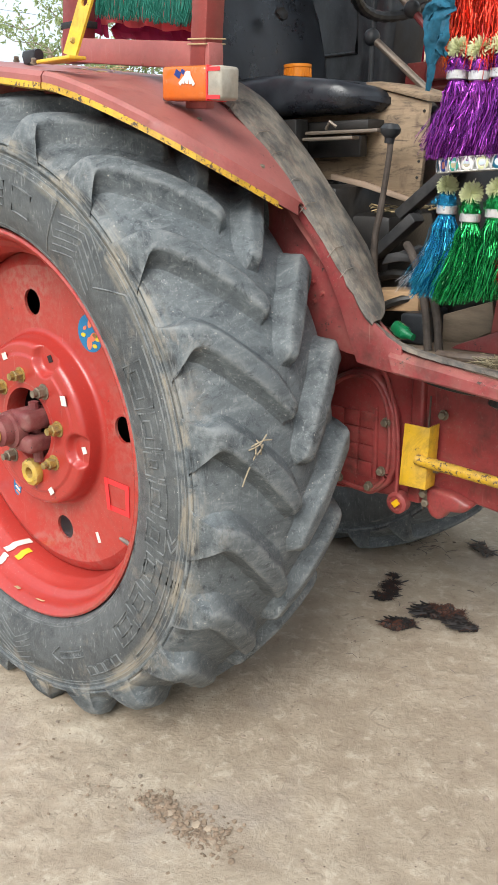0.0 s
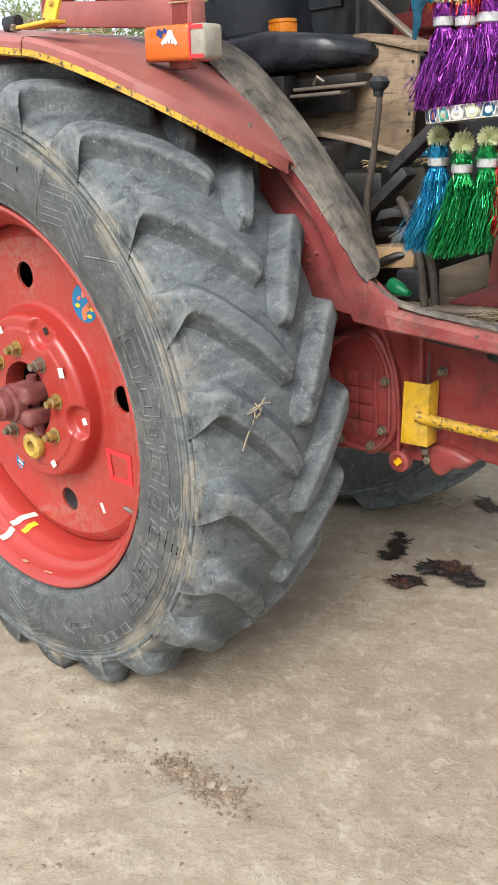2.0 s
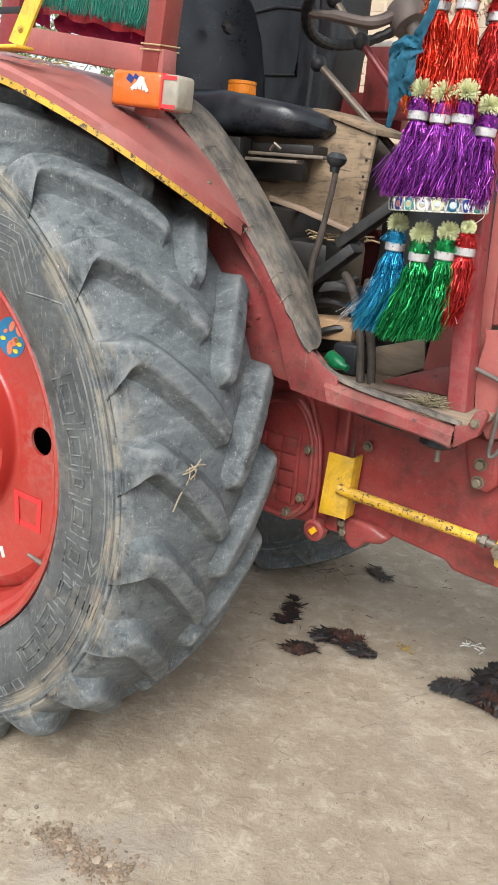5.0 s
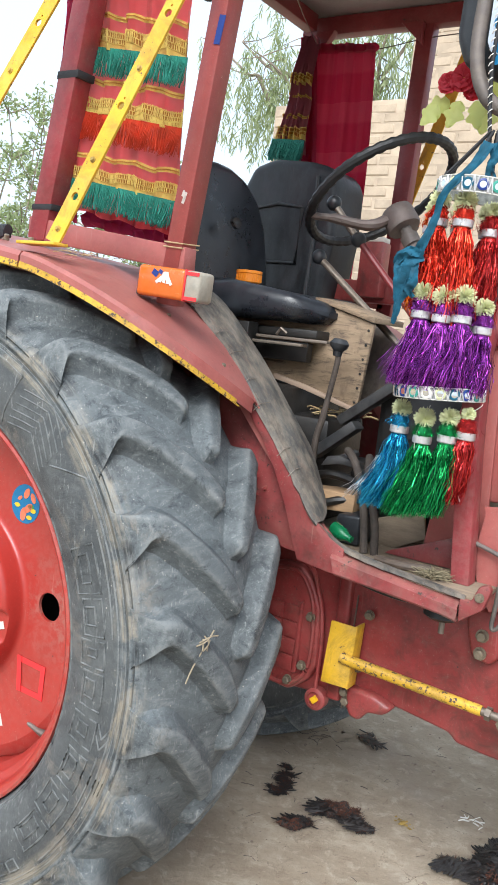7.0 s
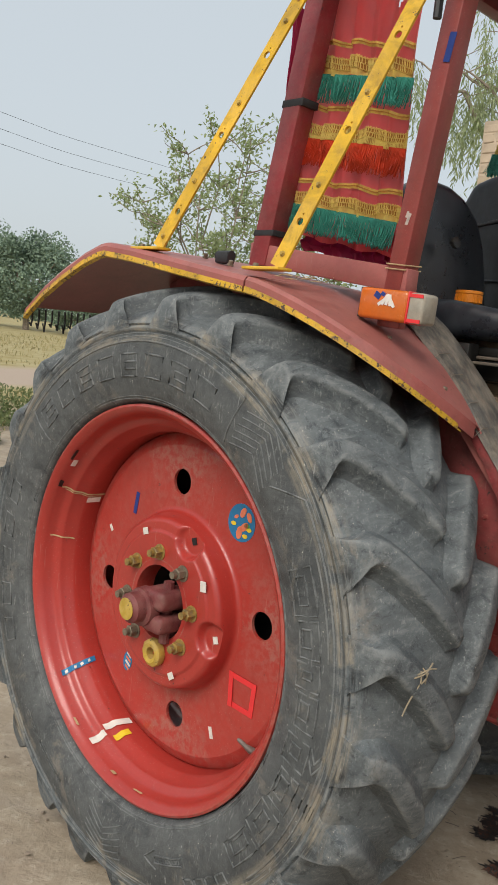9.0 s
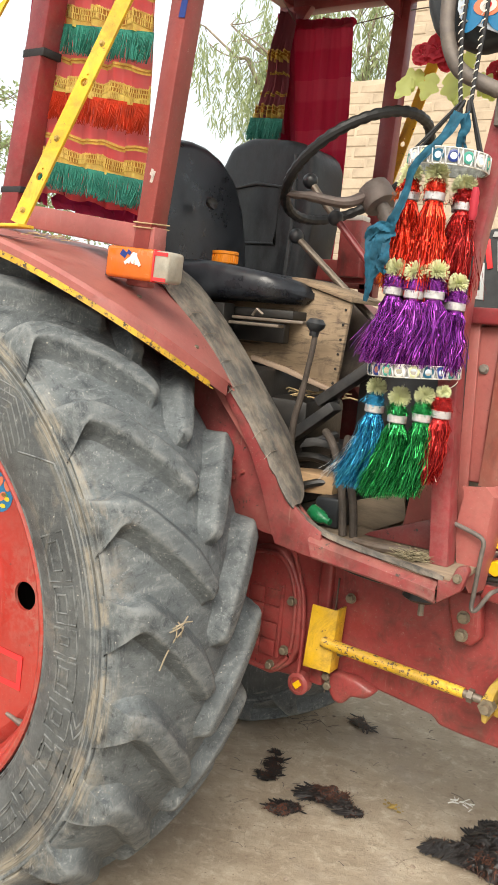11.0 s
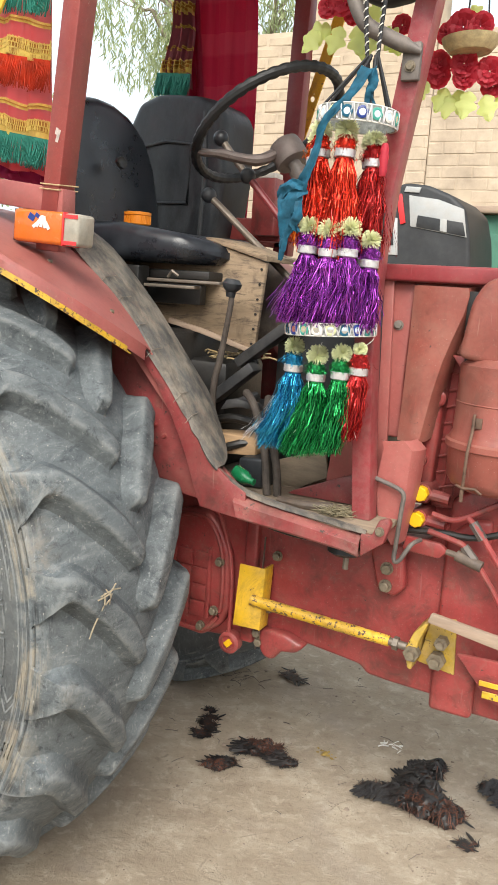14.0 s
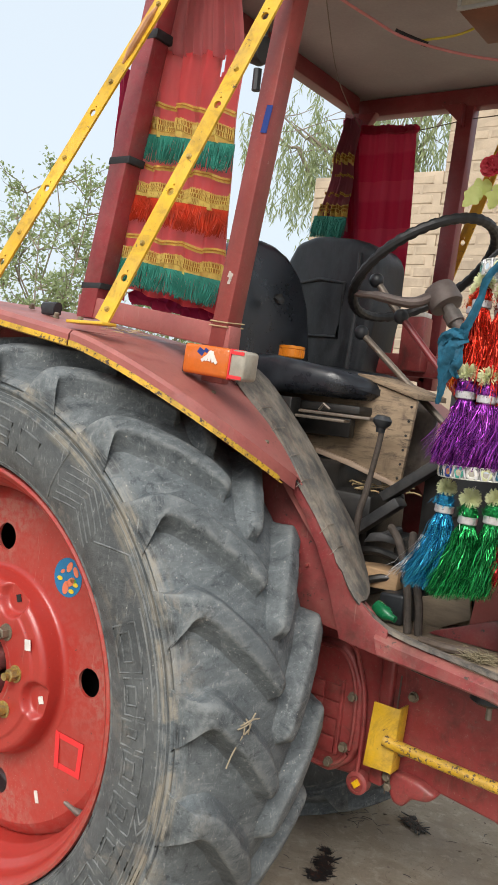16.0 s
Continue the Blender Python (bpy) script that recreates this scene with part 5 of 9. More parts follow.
for x, y, z, r in ((1.266, 0.60, 0.672, 0.019), (1.314, 0.636, 0.652, 0.021), (1.322, 0.636, 0.697, 0.016)):
    bm = B()
    tube(bm, [(x, y, z), (x, y - 0.022, z)], r, 6)
    rod(bm, (x, y - 0.02, z), (x, y - 0.036, z), r * 0.55, 12)
    part("bracket_nut", bm, BOLT, stay_bracket)
bm = B()
prism(bm, [(1.292, 0.752), (1.300, 0.775), (1.62, 0.735), (1.62, 0.700)], 0.585, 0.60, 0.004)
part("side_rail", bm, GREY_WOOD, tractor, "faded, bare reddish flat rail")
bm = B()
prism(bm, [(1.362, 0.690), (1.62, 0.70), (1.62, 0.56), (1.44, 0.60)], 0.60, 0.615, 0.004)
part("frame_gusset", bm, RED_CAST, tractor)
bm = B()
box(bm, (1.448, 0.596, 0.640), (0.06, 0.004, 0.012), 0.001, 1)
box(bm, (1.452, 0.596, 0.615), (0.05, 0.004, 0.016), 0.001, 1)
part("paint_mark", bm, YELLOW, tractor)

# floor and step
bm = B()
prism(bm, [(0.81, 0.43), (1.215, 0.43), (1.215, 0.66), (0.81, 0.66)], 0.972, 0.984, 0.002, axis="z")
floor_plate = part("floor_plate", bm, BOARD, tractor, "dust-covered cab floor plate")
bm = B()
prism(bm, [(0.60, 0.661), (1.00, 0.661), (1.00, 1.10), (0.60, 1.10)], 0.972, 0.986, 0.002, axis="z")
part("floor_board", bm, BOARD, tractor, "loose dusty floor board")
bm = B()
# the beam: a bent channel with a lighter, worn upper face, cut square at both ends
sheet(bm, [[(x - 0.004, 0.446, t + 0.004), (x - 0.002, 0.432, t + 0.002), (x, 0.411, t - 0.009), (x + 0.002, 0.408, t - 0.012), (x + 0.012 * (1 - k), 0.408, b + 0.005), (x + 0.014 * (1 - k), 0.412, b), (x + 0.014 * (1 - k), 0.440, b)]
           for x, t, b, k in ((0.879, 1.004, 0.955, 0.0), (0.93, 0.996, 0.951, 0.2), (1.00, 0.988, 0.946, 0.45), (1.08, 0.978, 0.939, 0.7), (1.14, 0.971, 0.933, 0.9), (1.176, 0.965, 0.926, 1.0))], 0.004)
step = part("step_beam", bm, RED_STEP, tractor, "bent red step beam with worn edges")
bm = B()
edge = bend([(0.815, 0.43, 1.066), (0.836, 0.43, 1.050), (0.867, 0.43, 1.032), (0.901, 0.43, 1.017), (0.959, 0.43, 1.005), (1.02, 0.43, 0.997), (1.108, 0.43, 0.988), (1.186, 0.43, 0.980)], 3)
rng = random.Random(17)
sheet(bm, [[p + V(0, 0.014, -0.002), p + V(0, 0.006 + rng.uniform(-0.0008, 0.0008), 0.003), p + V(0, -0.006, 0.001), p + V(0, -0.008, -0.007 + rng.uniform(-0.001, 0.001)), p + V(0, 0.004, -0.012)] for p in edge], 0.003)
part("floor_edging", bm, RUBBER_STRIP, step, "cracked, pale-worn rubber edge of the floor")
bm = B()
prism(bm, [(1.176, 0.975), (1.178, 0.925), (1.226, 0.962), (1.238, 1.005), (1.230, 1.016), (1.212, 1.008), (1.200, 0.975)], 0.418, 0.44, 0.004)
part("step_end", bm, RED_STEP, step)
bm = B()
hexbolt(bm, (1.217, 0.417, 0.987), (0, -1, 0), 0.009, 0.008)
part("step_bolt", bm, BOLT, step)
bm = B()
lathe(bm, [(0.0, 0.0), (0.038, 0.0), (0.042, 0.012), (0.03, 0.02), (0.0, 0.022)], (1.12, 0.50, 0.918), axis=(0, 0, -1), n=20)
mount = part("floor_mount", bm, BLACK_STEEL, tractor)
bm = B()
rod(bm, (1.125, 0.49, 0.900), (1.125, 0.49, 0.868), 0.0065, 10)
part("mount_pin", bm, STEEL, mount)

# roof frame
RX0, RX1 = 0.06, 1.42


def post(name, p0, p1, w, d, material=POST, label=""):
    bm = B()
    p0, p1 = Vector(p0), Vector(p1)
    k = (p1 - p0)
    cs = []
    for p in (p0, p1):
        cs.append([bm.verts.new(p + V(sx * w / 2, sy * d / 2, 0)) for sx, sy in ((-1, -1), (1, -1), (1, 1), (-1, 1))])
    fs = [bm.faces.new(cs[0][::-1]), bm.faces.new(cs[1])] + [bm.faces.new((cs[0][i], cs[0][(i + 1) % 4], cs[1][(i + 1) % 4], cs[1][i])) for i in range(4)]
    bevel(bm, {e for f in fs for e in f.edges}, 0.004, 2)
    return part(name, bm, material, tractor, label)


YR = 2 * MID_Y
post("rear_post", (0.012, 0.31, 1.640), (0.160, 0.31, 2.50), 0.060, 0.057, POST_CRIMSON, "dark red square post with black tape bands")
post("front_post", (0.450, 0.31, 1.565), (0.562, 0.31, 2.50), 0.046, 0.055, POST, "faded red leaning square post")
post("rear_post", (0.012, YR - 0.31, 1.640), (0.120, YR - 0.31, 2.50), 0.062, 0.05, MAROON)
post("front_post", (0.49, YR - 0.31, 1.565), (0.515, YR - 0.31, 2.50), 0.055, 0.05, MAROON)
bm = B()
rows = []
for x, z in ((1.149, 0.985), (1.128, 1.24), (1.118, 1.42), (1.122, 1.55), (1.136, 1.68), (1.164, 1.87), (1.187, 2.02), (1.266, 2.50)):
    rows.append([bm.verts.new((x + sx * 0.021, 0.515 + sy * 0.025, z)) for sx, sy in ((-1, -1), (1, -1), (1, 1), (-1, 1))])
for a, b in zip(rows, rows[1:]):
    for i in range(4):
        bm.faces.new((a[i], a[(i + 1) % 4], b[(i + 1) % 4], b[i]))
bm.faces.new(rows[0][::-1])
bm.faces.new(rows[-1])
bevel(bm, [e for e in bm.edges if abs((e.verts[0].co - e.verts[1].co).normalized().z) > 0.9], 0.005, 2)
part("windscreen_post", bm, POST_CRIMSON, tractor, "bent, leaning red steel windscreen post")
for y in (0.31, YR - 0.31):
    bm = B()
    prism(bm, [(-0.02, 1.645), (0.49, 1.585), (0.49, 1.640), (-0.02, 1.700)], y - 0.025, y + 0.02, 0.004)
    part("base_rail", bm, RED, tractor)
for z0, zz in ((1.715, 1.730), (2.03, 2.048), (2.33, 2.352)):
    bm = B()
    x = 0.012 + (z0 - 1.64) * 0.178
    prism(bm, [(x - 0.034, z0), (x + 0.036, z0), (x + 0.038, zz), (x - 0.032, zz)], 0.281, 0.339, 0.001)
    part("tape_band", bm, CORD, tractor, "band of black tape round the post")
for dx, dz, w, h in ((0.0, 0.0, 0.008, 0.026), (-0.004, 0.010, 0.006, 0.014)):
    bm = B()
    box(bm, (0.4765 + dx, 0.2818, 1.747 + dz), (w, 0.0012, h), 0.0004, 1, Matrix.Rotation(radians(18 + 40 * dz), 4, "Y"))
    part("paint_chip", bm, PRIMER, tractor, "pale chipped patch in the paint")
# roof: rails and boards
for y in (0.31, YR - 0.31):
    bm = B()
    box(bm, ((RX0 + RX1) / 2, y, 2.525), (RX1 - RX0, 0.05, 0.06), 0.004)
    part("roof_rail", bm, MAROON, tractor, "dark red roof rail")
for x in (RX0 + 0.05, 1.32):
    bm = B()
    box(bm, (x, MID_Y, 2.527), (0.045, YR - 0.72, 0.055), 0.004)
    part("roof_crossbar", bm, MAROON, tractor)
bm = B()
box(bm, ((RX0 + RX1) / 2, MID_Y, 2.575), (RX1 - RX0 + 0.14, YR - 0.44, 0.03), 0.006)
part("roof_panel", bm, ROOF_BOARD, tractor, "grey-brown dusty roof panel")
for p, q in (((0.13, YR - 0.345, 2.40), (0.20, YR - 0.345, 2.50)), ((0.515, YR - 0.345, 2.43), (0.44, YR - 0.345, 2.50))):
    bm = B()
    prism(bm, [(p[0], p[2]), (q[0], q[2]), (p[0], q[2])], YR - 0.36, YR - 0.33, 0.002)
    part("corner_gusset", bm, MAROON, tractor)


def strap(p0, p1, holes, parent, material=YELLOW, w=0.040):
    """A flat drilled bar from the fender to the roof, with a bent foot and bolt heads."""
    p0, p1 = Vector(p0), Vector(p1)
    d = (p1 - p0).normalized()
    side = V(d.z, 0, -d.x).normalized()
    nrm = side.cross(d).normalized()
    if nrm.y > 0:
        nrm = -nrm
    L = (p1 - p0).length
    bm = B()
    def loop(pts):
        vs = [bm.verts.new(p0 + d * a + side * b) for a, b in pts]
        return [bm.edges.new((vs[i - 1], vs[i])) for i in range(len(vs))]
    edges = loop([(0, -w / 2), (L, -w / 2), (L, w / 2), (0, w / 2)])
    for h in holes:
        edges += loop([(h + 0.009 * math.cos(2 * math.pi * i / 12), 0.009 * math.sin(2 * math.pi * i / 12)) for i in range(12)])
        edges += loop([(h + 0.017 + 0.0025 * math.cos(2 * math.pi * i / 6), 0.0025 * math.sin(2 * math.pi * i / 6)) for i in range(6)])
    fs = [f for f in bmesh.ops.triangle_fill(bm, edges=edges, use_beauty=True)["geom"] if isinstance(f, bmesh.types.BMFace)]
    ext = bmesh.ops.extrude_face_region(bm, geom=fs)["geom"]
    bmesh.ops.translate(bm, vec=nrm * 0.006, verts=[v for v in ext if isinstance(v, bmesh.types.BMVert)])
    c = p0 + V(-0.035, 0, -0.004)
    box(bm, c, (0.115, 0.045, 0.007), 0.002)
    ob = part("roof_strap", bm, material, parent, "yellow drilled flat bar bolted to the fender")
    for h in [x + 0.085 for x in holes] + [0.03]:
        if h < L:
            bm = B()
            hexbolt(bm, p0 + d * h + nrm * 0.006, nrm, 0.006, 0.005)
            part("strap_bolt", bm, YELLOW_OIL, ob)
    bm = B()
    hexbolt(bm, c + V(-0.035, 0, 0.003), (0, 0, 1), 0.008, 0.008)
    part("foot_bolt", bm, BOLT, ob)
    return ob


hs = [0.107 + 0.2105 * i for i in range(4)]
strap((0.308, 0.062, 1.612), (0.612, 0.272, 2.50), hs, tractor)
back_strap = strap((-0.118, 0.062, 1.655), (0.262, 0.272, 2.50), [0.10 + 0.2105 * i for i in range(4)], tractor)
strap((0.297, YR - 0.062, 1.612), (0.672, YR - 0.272, 2.50), hs, tractor)
bm = B()
tube(bm, [(0.145, 0.205, 2.24), (0.160, 0.212, 2.272), (0.192, 0.228, 2.345), (0.206, 0.236, 2.375)], [0.008, 0.018, 0.018, 0.008], 10, flat=0.5)
part("wrapped_patch", bm, surface("tan_tape", (0.5, 0.25, 0.12), 0.5, vary=0.2), back_strap, "tan tape wrapped round the bar")
bm = B()
box(bm, (0.530, 0.281, 2.10), (0.016, 0.002, 0.06), 0.0, 1, Matrix.Rotation(radians(10), 4, "Y"))
part("blue_sticker", bm, NAVY, tractor, "torn blue sticker on the post")

# ---- the tractor: seat, controls, cowl and engine side ----
def rounded(bm, outline, x0, x1, bev, axis="x", seg=4):
    return prism(bm, outline, x0, x1, bev, seg, axis)


seat = B()
out = [(0.60, 1.56), (0.595, 1.72), (0.61, 1.82), (0.65, 1.895), (0.71, 1.935), (0.79, 1.950), (0.87, 1.948), (0.95, 1.925), (1.02, 1.87), (1.055, 1.79), (1.065, 1.68), (1.06, 1.56)]
rounded(seat, out, -0.045, 0.045, 0.035)
bmesh.ops.transform(seat, matrix=Matrix.Translation((0.205, 0, 0)) @ Matrix.Translation((0, 0, 1.56)) @ Matrix.Rotation(radians(-9), 4, "Y") @ Matrix.Translation((0, 0, -1.56)), verts=seat.verts)
driver_seat = part("seat_back", seat, VINYL, tractor, "black vinyl seat back with a torn hole")
bm = B()
cush = [(0.16, 0.60), (0.14, 0.84), (0.16, 1.08), (0.30, 1.10), (0.52, 1.09), (0.625, 1.05), (0.675, 0.94), (0.682, 0.80), (0.660, 0.68), (0.59, 0.61), (0.40, 0.585)]
prism(bm, cush, 1.505, 1.588, 0.034, 5, axis="z")
for v in bm.verts:
    if v.co.z > 1.55:
        v.co.z += 0.010 - 0.035 * max(0, (v.co.x - 0.45)) / 0.2 + 0.006 * math.sin(v.co.y * 14)
part("seat_cushion", bm, VINYL, tractor, "black vinyl seat cushion, creased and shiny")
bm = B()
lathe(bm, [(0.0, 0.0), (0.012, 0.0015), (0.017, 0.003), (0.021, 0.0045), (0.0235, 0.002), (0.024, -0.004)], (0.266, 0.80, 1.772), axis=(1, -0.1, 0.15), n=13)
for v in bm.verts:
    v.co += V(0, 1, 0) * 0.006 * noise.noise(v.co * 90) + V(0, 0, 1) * (0.005 * noise.noise(v.co * 70 + V(5, 0, 0)) - 0.35 * (v.co.z - 1.772))
part("torn_hole", bm, BLACK_STEEL, driver_seat, "ragged torn hole in the vinyl")
bm = B()
box(bm, (0.42, 0.84, 1.478), (0.46, 0.38, 0.022), 0.004)
box(bm, (0.42, 0.68, 1.43), (0.40, 0.03, 0.05), 0.004)
box(bm, (0.42, 1.00, 1.43), (0.40, 0.03, 0.05), 0.004)
box(bm, (0.40, 0.84, 1.30), (0.22, 0.22, 0.22), 0.02)
part("seat_mount", bm, BLACK_STEEL, tractor)
for z, x0, x1 in ((1.462, 0.49, 0.70), (1.448, 0.42, 0.63)):
    bm = B()
    box(bm, ((x0 + x1) / 2, 0.63, z), (x1 - x0, 0.03, 0.008), 0.002)
    part("seat_slide", bm, STEEL, tractor, "bare steel seat slide")
bm = B()
box(bm, (0.452, 0.615, 1.445), (0.060, 0.05, 0.10), 0.004)
part("slide_bracket", bm, BLACK_STEEL, tractor)
bm = B()
tube(bm, [(0.55, 0.62, 1.470), (0.565, 0.615, 1.486), (0.58, 0.62, 1.474)], 0.004, 6)
part("wing_nut", bm, STEEL, tractor)

# dark lower structure below and behind the seat
bm = B()
box(bm, (0.22, MID_Y, 1.16), (0.74, 0.50, 0.36), 0.02)
box(bm, (0.50, MID_Y, 1.06), (0.36, 0.40, 0.15), 0.015)
part("rear_axle_cover", bm, BLACK_STEEL, tractor, "greasy black gear cover behind the floor")
bm = B()
box(bm, (0.55, 0.79, 1.19), (0.30, 0.22, 0.16), 0.02)
part("lever_box", bm, BLACK_STEEL, tractor)
# wooden panel box
wood_box = B()
prism(wood_box, [(0.30, 1.37), (0.30, 1.56), (0.640, 1.556), (0.772, 1.520), (0.752, 1.300), (0.60, 1.340)], 0.720, 0.734, 0.002)
box_part = part("wooden_box", wood_box, OILY_WOOD, tractor, "oil-stained plywood box with nailed edges below the seat")
bm = B()
prism(bm, [(0.60, 1.560), (0.640, 1.558), (0.776, 1.522), (0.776, 1.536), (0.645, 1.574), (0.60, 1.576)], 0.712, 0.90, 0.002)
part("box_rim", bm, OILY_WOOD, box_part)
bm = B()
prism(bm, [(0.55, 1.30), (0.55, 1.53), (0.69, 1.53), (0.735, 1.483), (0.73, 1.30)], 0.95, 0.962, 0.002)
part("box_side", bm, surface("grey_bare_board", (0.2, 0.17, 0.15), 0.85, vary=0.3, dust=0.4, grime=0.5, bump=0.4, scale=9), box_part)
bm = B()
prism(bm, [(0.50, 1.352), (0.60, 1.332), (0.752, 1.292), (0.752, 1.304), (0.60, 1.346), (0.50, 1.366)], 0.708, 0.736, 0.003)
part("box_batten", bm, GREY_WOOD, box_part)
for i in range(6):
    bm = B()
    x, z = 0.744 + 0.0032 * i, 1.318 + 0.037 * i
    rod(bm, (x, 0.721, z), (x, 0.7175, z), 0.0034, 8)
    part("nail", bm, BLACK_STEEL, box_part)
# red battery case behind the column
bm = B()
box(bm, (0.520, 1.21, 1.700), (0.078, 0.06, 0.17), 0.006)
rc = part("red_case", bm, RED_CAST, tractor, "dull red case behind the steering column")
bm = B()
box(bm, (0.520, 1.21, 1.792), (0.070, 0.055, 0.016), 0.004)
part("case_lid", bm, WHITE_TAPE, rc, "pale lid")
bm = B()
box(bm, (0.44, 1.26, 1.635), (0.36, 0.05, 0.07), 0.006)
part("far_rail", bm, RED_CAST, tractor)

# steering
HUB_IRON = surface("grimy_hub_iron", (0.155, 0.130, 0.118), 0.55, metal=0.25, vary=0.35, dust=0.35, dust_col=(0.17, 0.10, 0.085), chips=0.5, bump=0.2, scale=14)
C, TA, TB = V(0.679, 0.864, 1.870), 0.64, 0.11
NRM = V(-math.sin(TA) * math.cos(TB), math.sin(TB), math.cos(TA) * math.cos(TB))
U = NRM.cross(V(0, 1, 0)).normalized()
W2 = NRM.cross(U)
bm = B()
k = 132
tube(bm, [C + 0.205 * (math.cos(2 * math.pi * i / k) * U + math.sin(2 * math.pi * i / k) * W2) for i in range(k)], [0.0140 - (0.0022 if i % 3 == 0 else 0) for i in range(k)], 10, closed=True)
wheel_ring = part("steering_wheel", bm, RING_BLACK, tractor, "worn black ribbed steering wheel")
HC = C - 0.060 * NRM + V(0.028, 0, -0.016)
bm = B()
lathe(bm, [(0.0, 0.026), (0.034, 0.026), (0.040, 0.022), (0.043, 0.010), (0.045, -0.030), (0.042, -0.036), (0.020, -0.038), (0.0, -0.038)], HC, axis=NRM, n=32)
part("steering_hub", bm, HUB_IRON, wheel_ring, "grimy flat-topped cast steering hub")
for a, e in ((42, 0.0), (275, 0.0)):
    d = math.cos(radians(a)) * U + math.sin(radians(a)) * W2
    bm = B()
    tube(bm, bend([HC + 0.03 * d + 0.004 * NRM, HC + 0.09 * d + 0.004 * NRM, C + 0.150 * d - 0.034 * NRM, C + 0.190 * d - 0.014 * NRM, C + 0.205 * d], 4), [0.023] * 5 + [0.020] * 4 + [0.015] * 8, 10, flat=0.65)
    part("spoke", bm, HUB_IRON, wheel_ring)
bm = B()
tube(bm, [HC - 0.03 * NRM, HC - 0.06 * NRM, HC - 0.10 * NRM], [0.016, 0.018, 0.014], 12)
rod(bm, HC - 0.06 * NRM, HC - 0.09 * NRM, 0.024, 12)
tube(bm, [HC - 0.09 * NRM, HC - 0.20 * NRM + V(0.05, 0, 0), (1.02, 0.86, 1.46), (1.08, 0.86, 1.35)], 0.016, 12)
part("steering_column", bm, CAST_IRON, tractor, "dusty steering column with wrapped joint")
for knob, mid, foot, mt in (((0.521, 0.85, 1.694), None, (0.790, 0.86, 1.472), STEEL), ((0.636, 0.85, 1.744), None, (0.815, 0.86, 1.555), MAROON), ((0.549, 0.85, 1.840), (0.606, 0.85, 1.774), (0.636, 0.85, 1.744), STEEL)):
    bm = B()
    tube(bm, [knob, foot] if not mid else [knob, mid, foot], 0.0095, 10)
    lever = part("lever", bm, mt, tractor, "slanting steel lever with a black knob")
    bm = B()
    ball(bm, knob, 0.021, 10)
    part("knob", bm, BLACK_PLASTIC, lever)
bm = B()
tube(bm, [(0.815, 0.86, 1.555), (0.92, 0.87, 1.44), (1.0, 0.88, 1.30)], 0.012, 10)
tube(bm, [(0.790, 0.86, 1.472), (0.90, 0.87, 1.38), (0.98, 0.88, 1.25)], 0.010, 10)
part("lever_rods", bm, MAROON, tractor)
bm = B()
tube(bm, bend([(0.732, 0.62, 1.447), (0.732, 0.62, 1.412), (0.713, 0.62, 1.29), (0.697, 0.62, 1.20), (0.70, 0.63, 1.05)], 4), [0.0072] * 8 + [0.0085] * 9, 10)
hand_lever = part("hand_lever", bm, OLD_HOSE, tractor, "dark bent hand lever with a mushroom knob")
bm = B()
lathe(bm, [(0.0, 0.014), (0.016, 0.012), (0.024, 0.002), (0.022, -0.008), (0.012, -0.018), (0.011, -0.03)], (0.733, 0.62, 1.462), axis=(0.1, 0, 1), n=18)
part("knob", bm, BLACK_PLASTIC, hand_lever)
# pedal arms
PEDAL = surface("worn_grey_steel", (0.035, 0.036, 0.038), 0.45, metal=0.3, vary=0.5, dust=0.4, dust_col=(0.11, 0.10, 0.09), bump=0.2, scale=14)
for a, b, w in (((0.680, 0.66, 1.175), (0.795, 0.64, 1.270), 0.045), ((0.745, 0.66, 1.272), (0.89, 0.66, 1.385), 0.055)):
    bm = B()
    a, b = Vector(a), Vector(b)
    d = (b - a)
    m = Matrix.Rotation(-math.atan2(d.z, d.x), 4, "Y")
    box(bm, (a + b) / 2, (d.length, 0.05, 0.026), 0.005, 2, m)
    box(bm, (a + b) / 2 + V(0, 0.02, 0.016), (d.length * 0.9, 0.012, 0.014), 0.003, 2, m)
    part("pedal_arm", bm, PEDAL, tractor, "greasy worn steel pedal arm")
bm = B()
tube(bm, bend([(0.76, 0.80, 1.05), (0.80, 0.72, 1.14), (0.90, 0.70, 1.24), (1.02, 0.72, 1.30)], 5), 0.014, 8)
tube(bm, bend([(0.62, 0.70, 1.10), (0.74, 0.68, 1.13), (0.86, 0.74, 1.08)], 5), 0.012, 8)
tube(bm, bend([(0.66, 0.60, 1.02), (0.78, 0.62, 1.08), (0.92, 0.70, 1.10), (1.05, 0.74, 1.20)], 5), 0.010, 8)
part("linkage", bm, BLACK_STEEL, tractor, "greasy black linkage rods")
bm = B()
box(bm, (0.96, 0.86, 1.20), (0.28, 0.34, 0.36), 0.03)
box(bm, (0.86, 0.78, 1.08), (0.20, 0.16, 0.16), 0.02)
part("transmission_hump", bm, BLACK_STEEL, tractor)
bm = B()
prism(bm, [(0.60, 1.085), (0.735, 1.099), (0.826, 1.101), (0.823, 1.054), (0.60, 1.040)], 0.62, 0.70, 0.004)
part("wooden_block", bm, WOOD, tractor, "bare timber block wedged in the floor")
bm = B()
prism(bm, [(0.868, 0.986), (0.868, 1.047), (0.990, 1.089), (1.003, 1.024), (0.930, 0.986)], 0.660, 0.672, 0.003)
part("floor_plank", bm, BOARD, tractor, "grey dusty plank leaning in the cab floor")
bm = B()
prism(bm, [(0.930, 0.986), (0.945, 0.996), (1.089, 1.056), (1.098, 0.986)], 0.590, 0.596, 0.002)
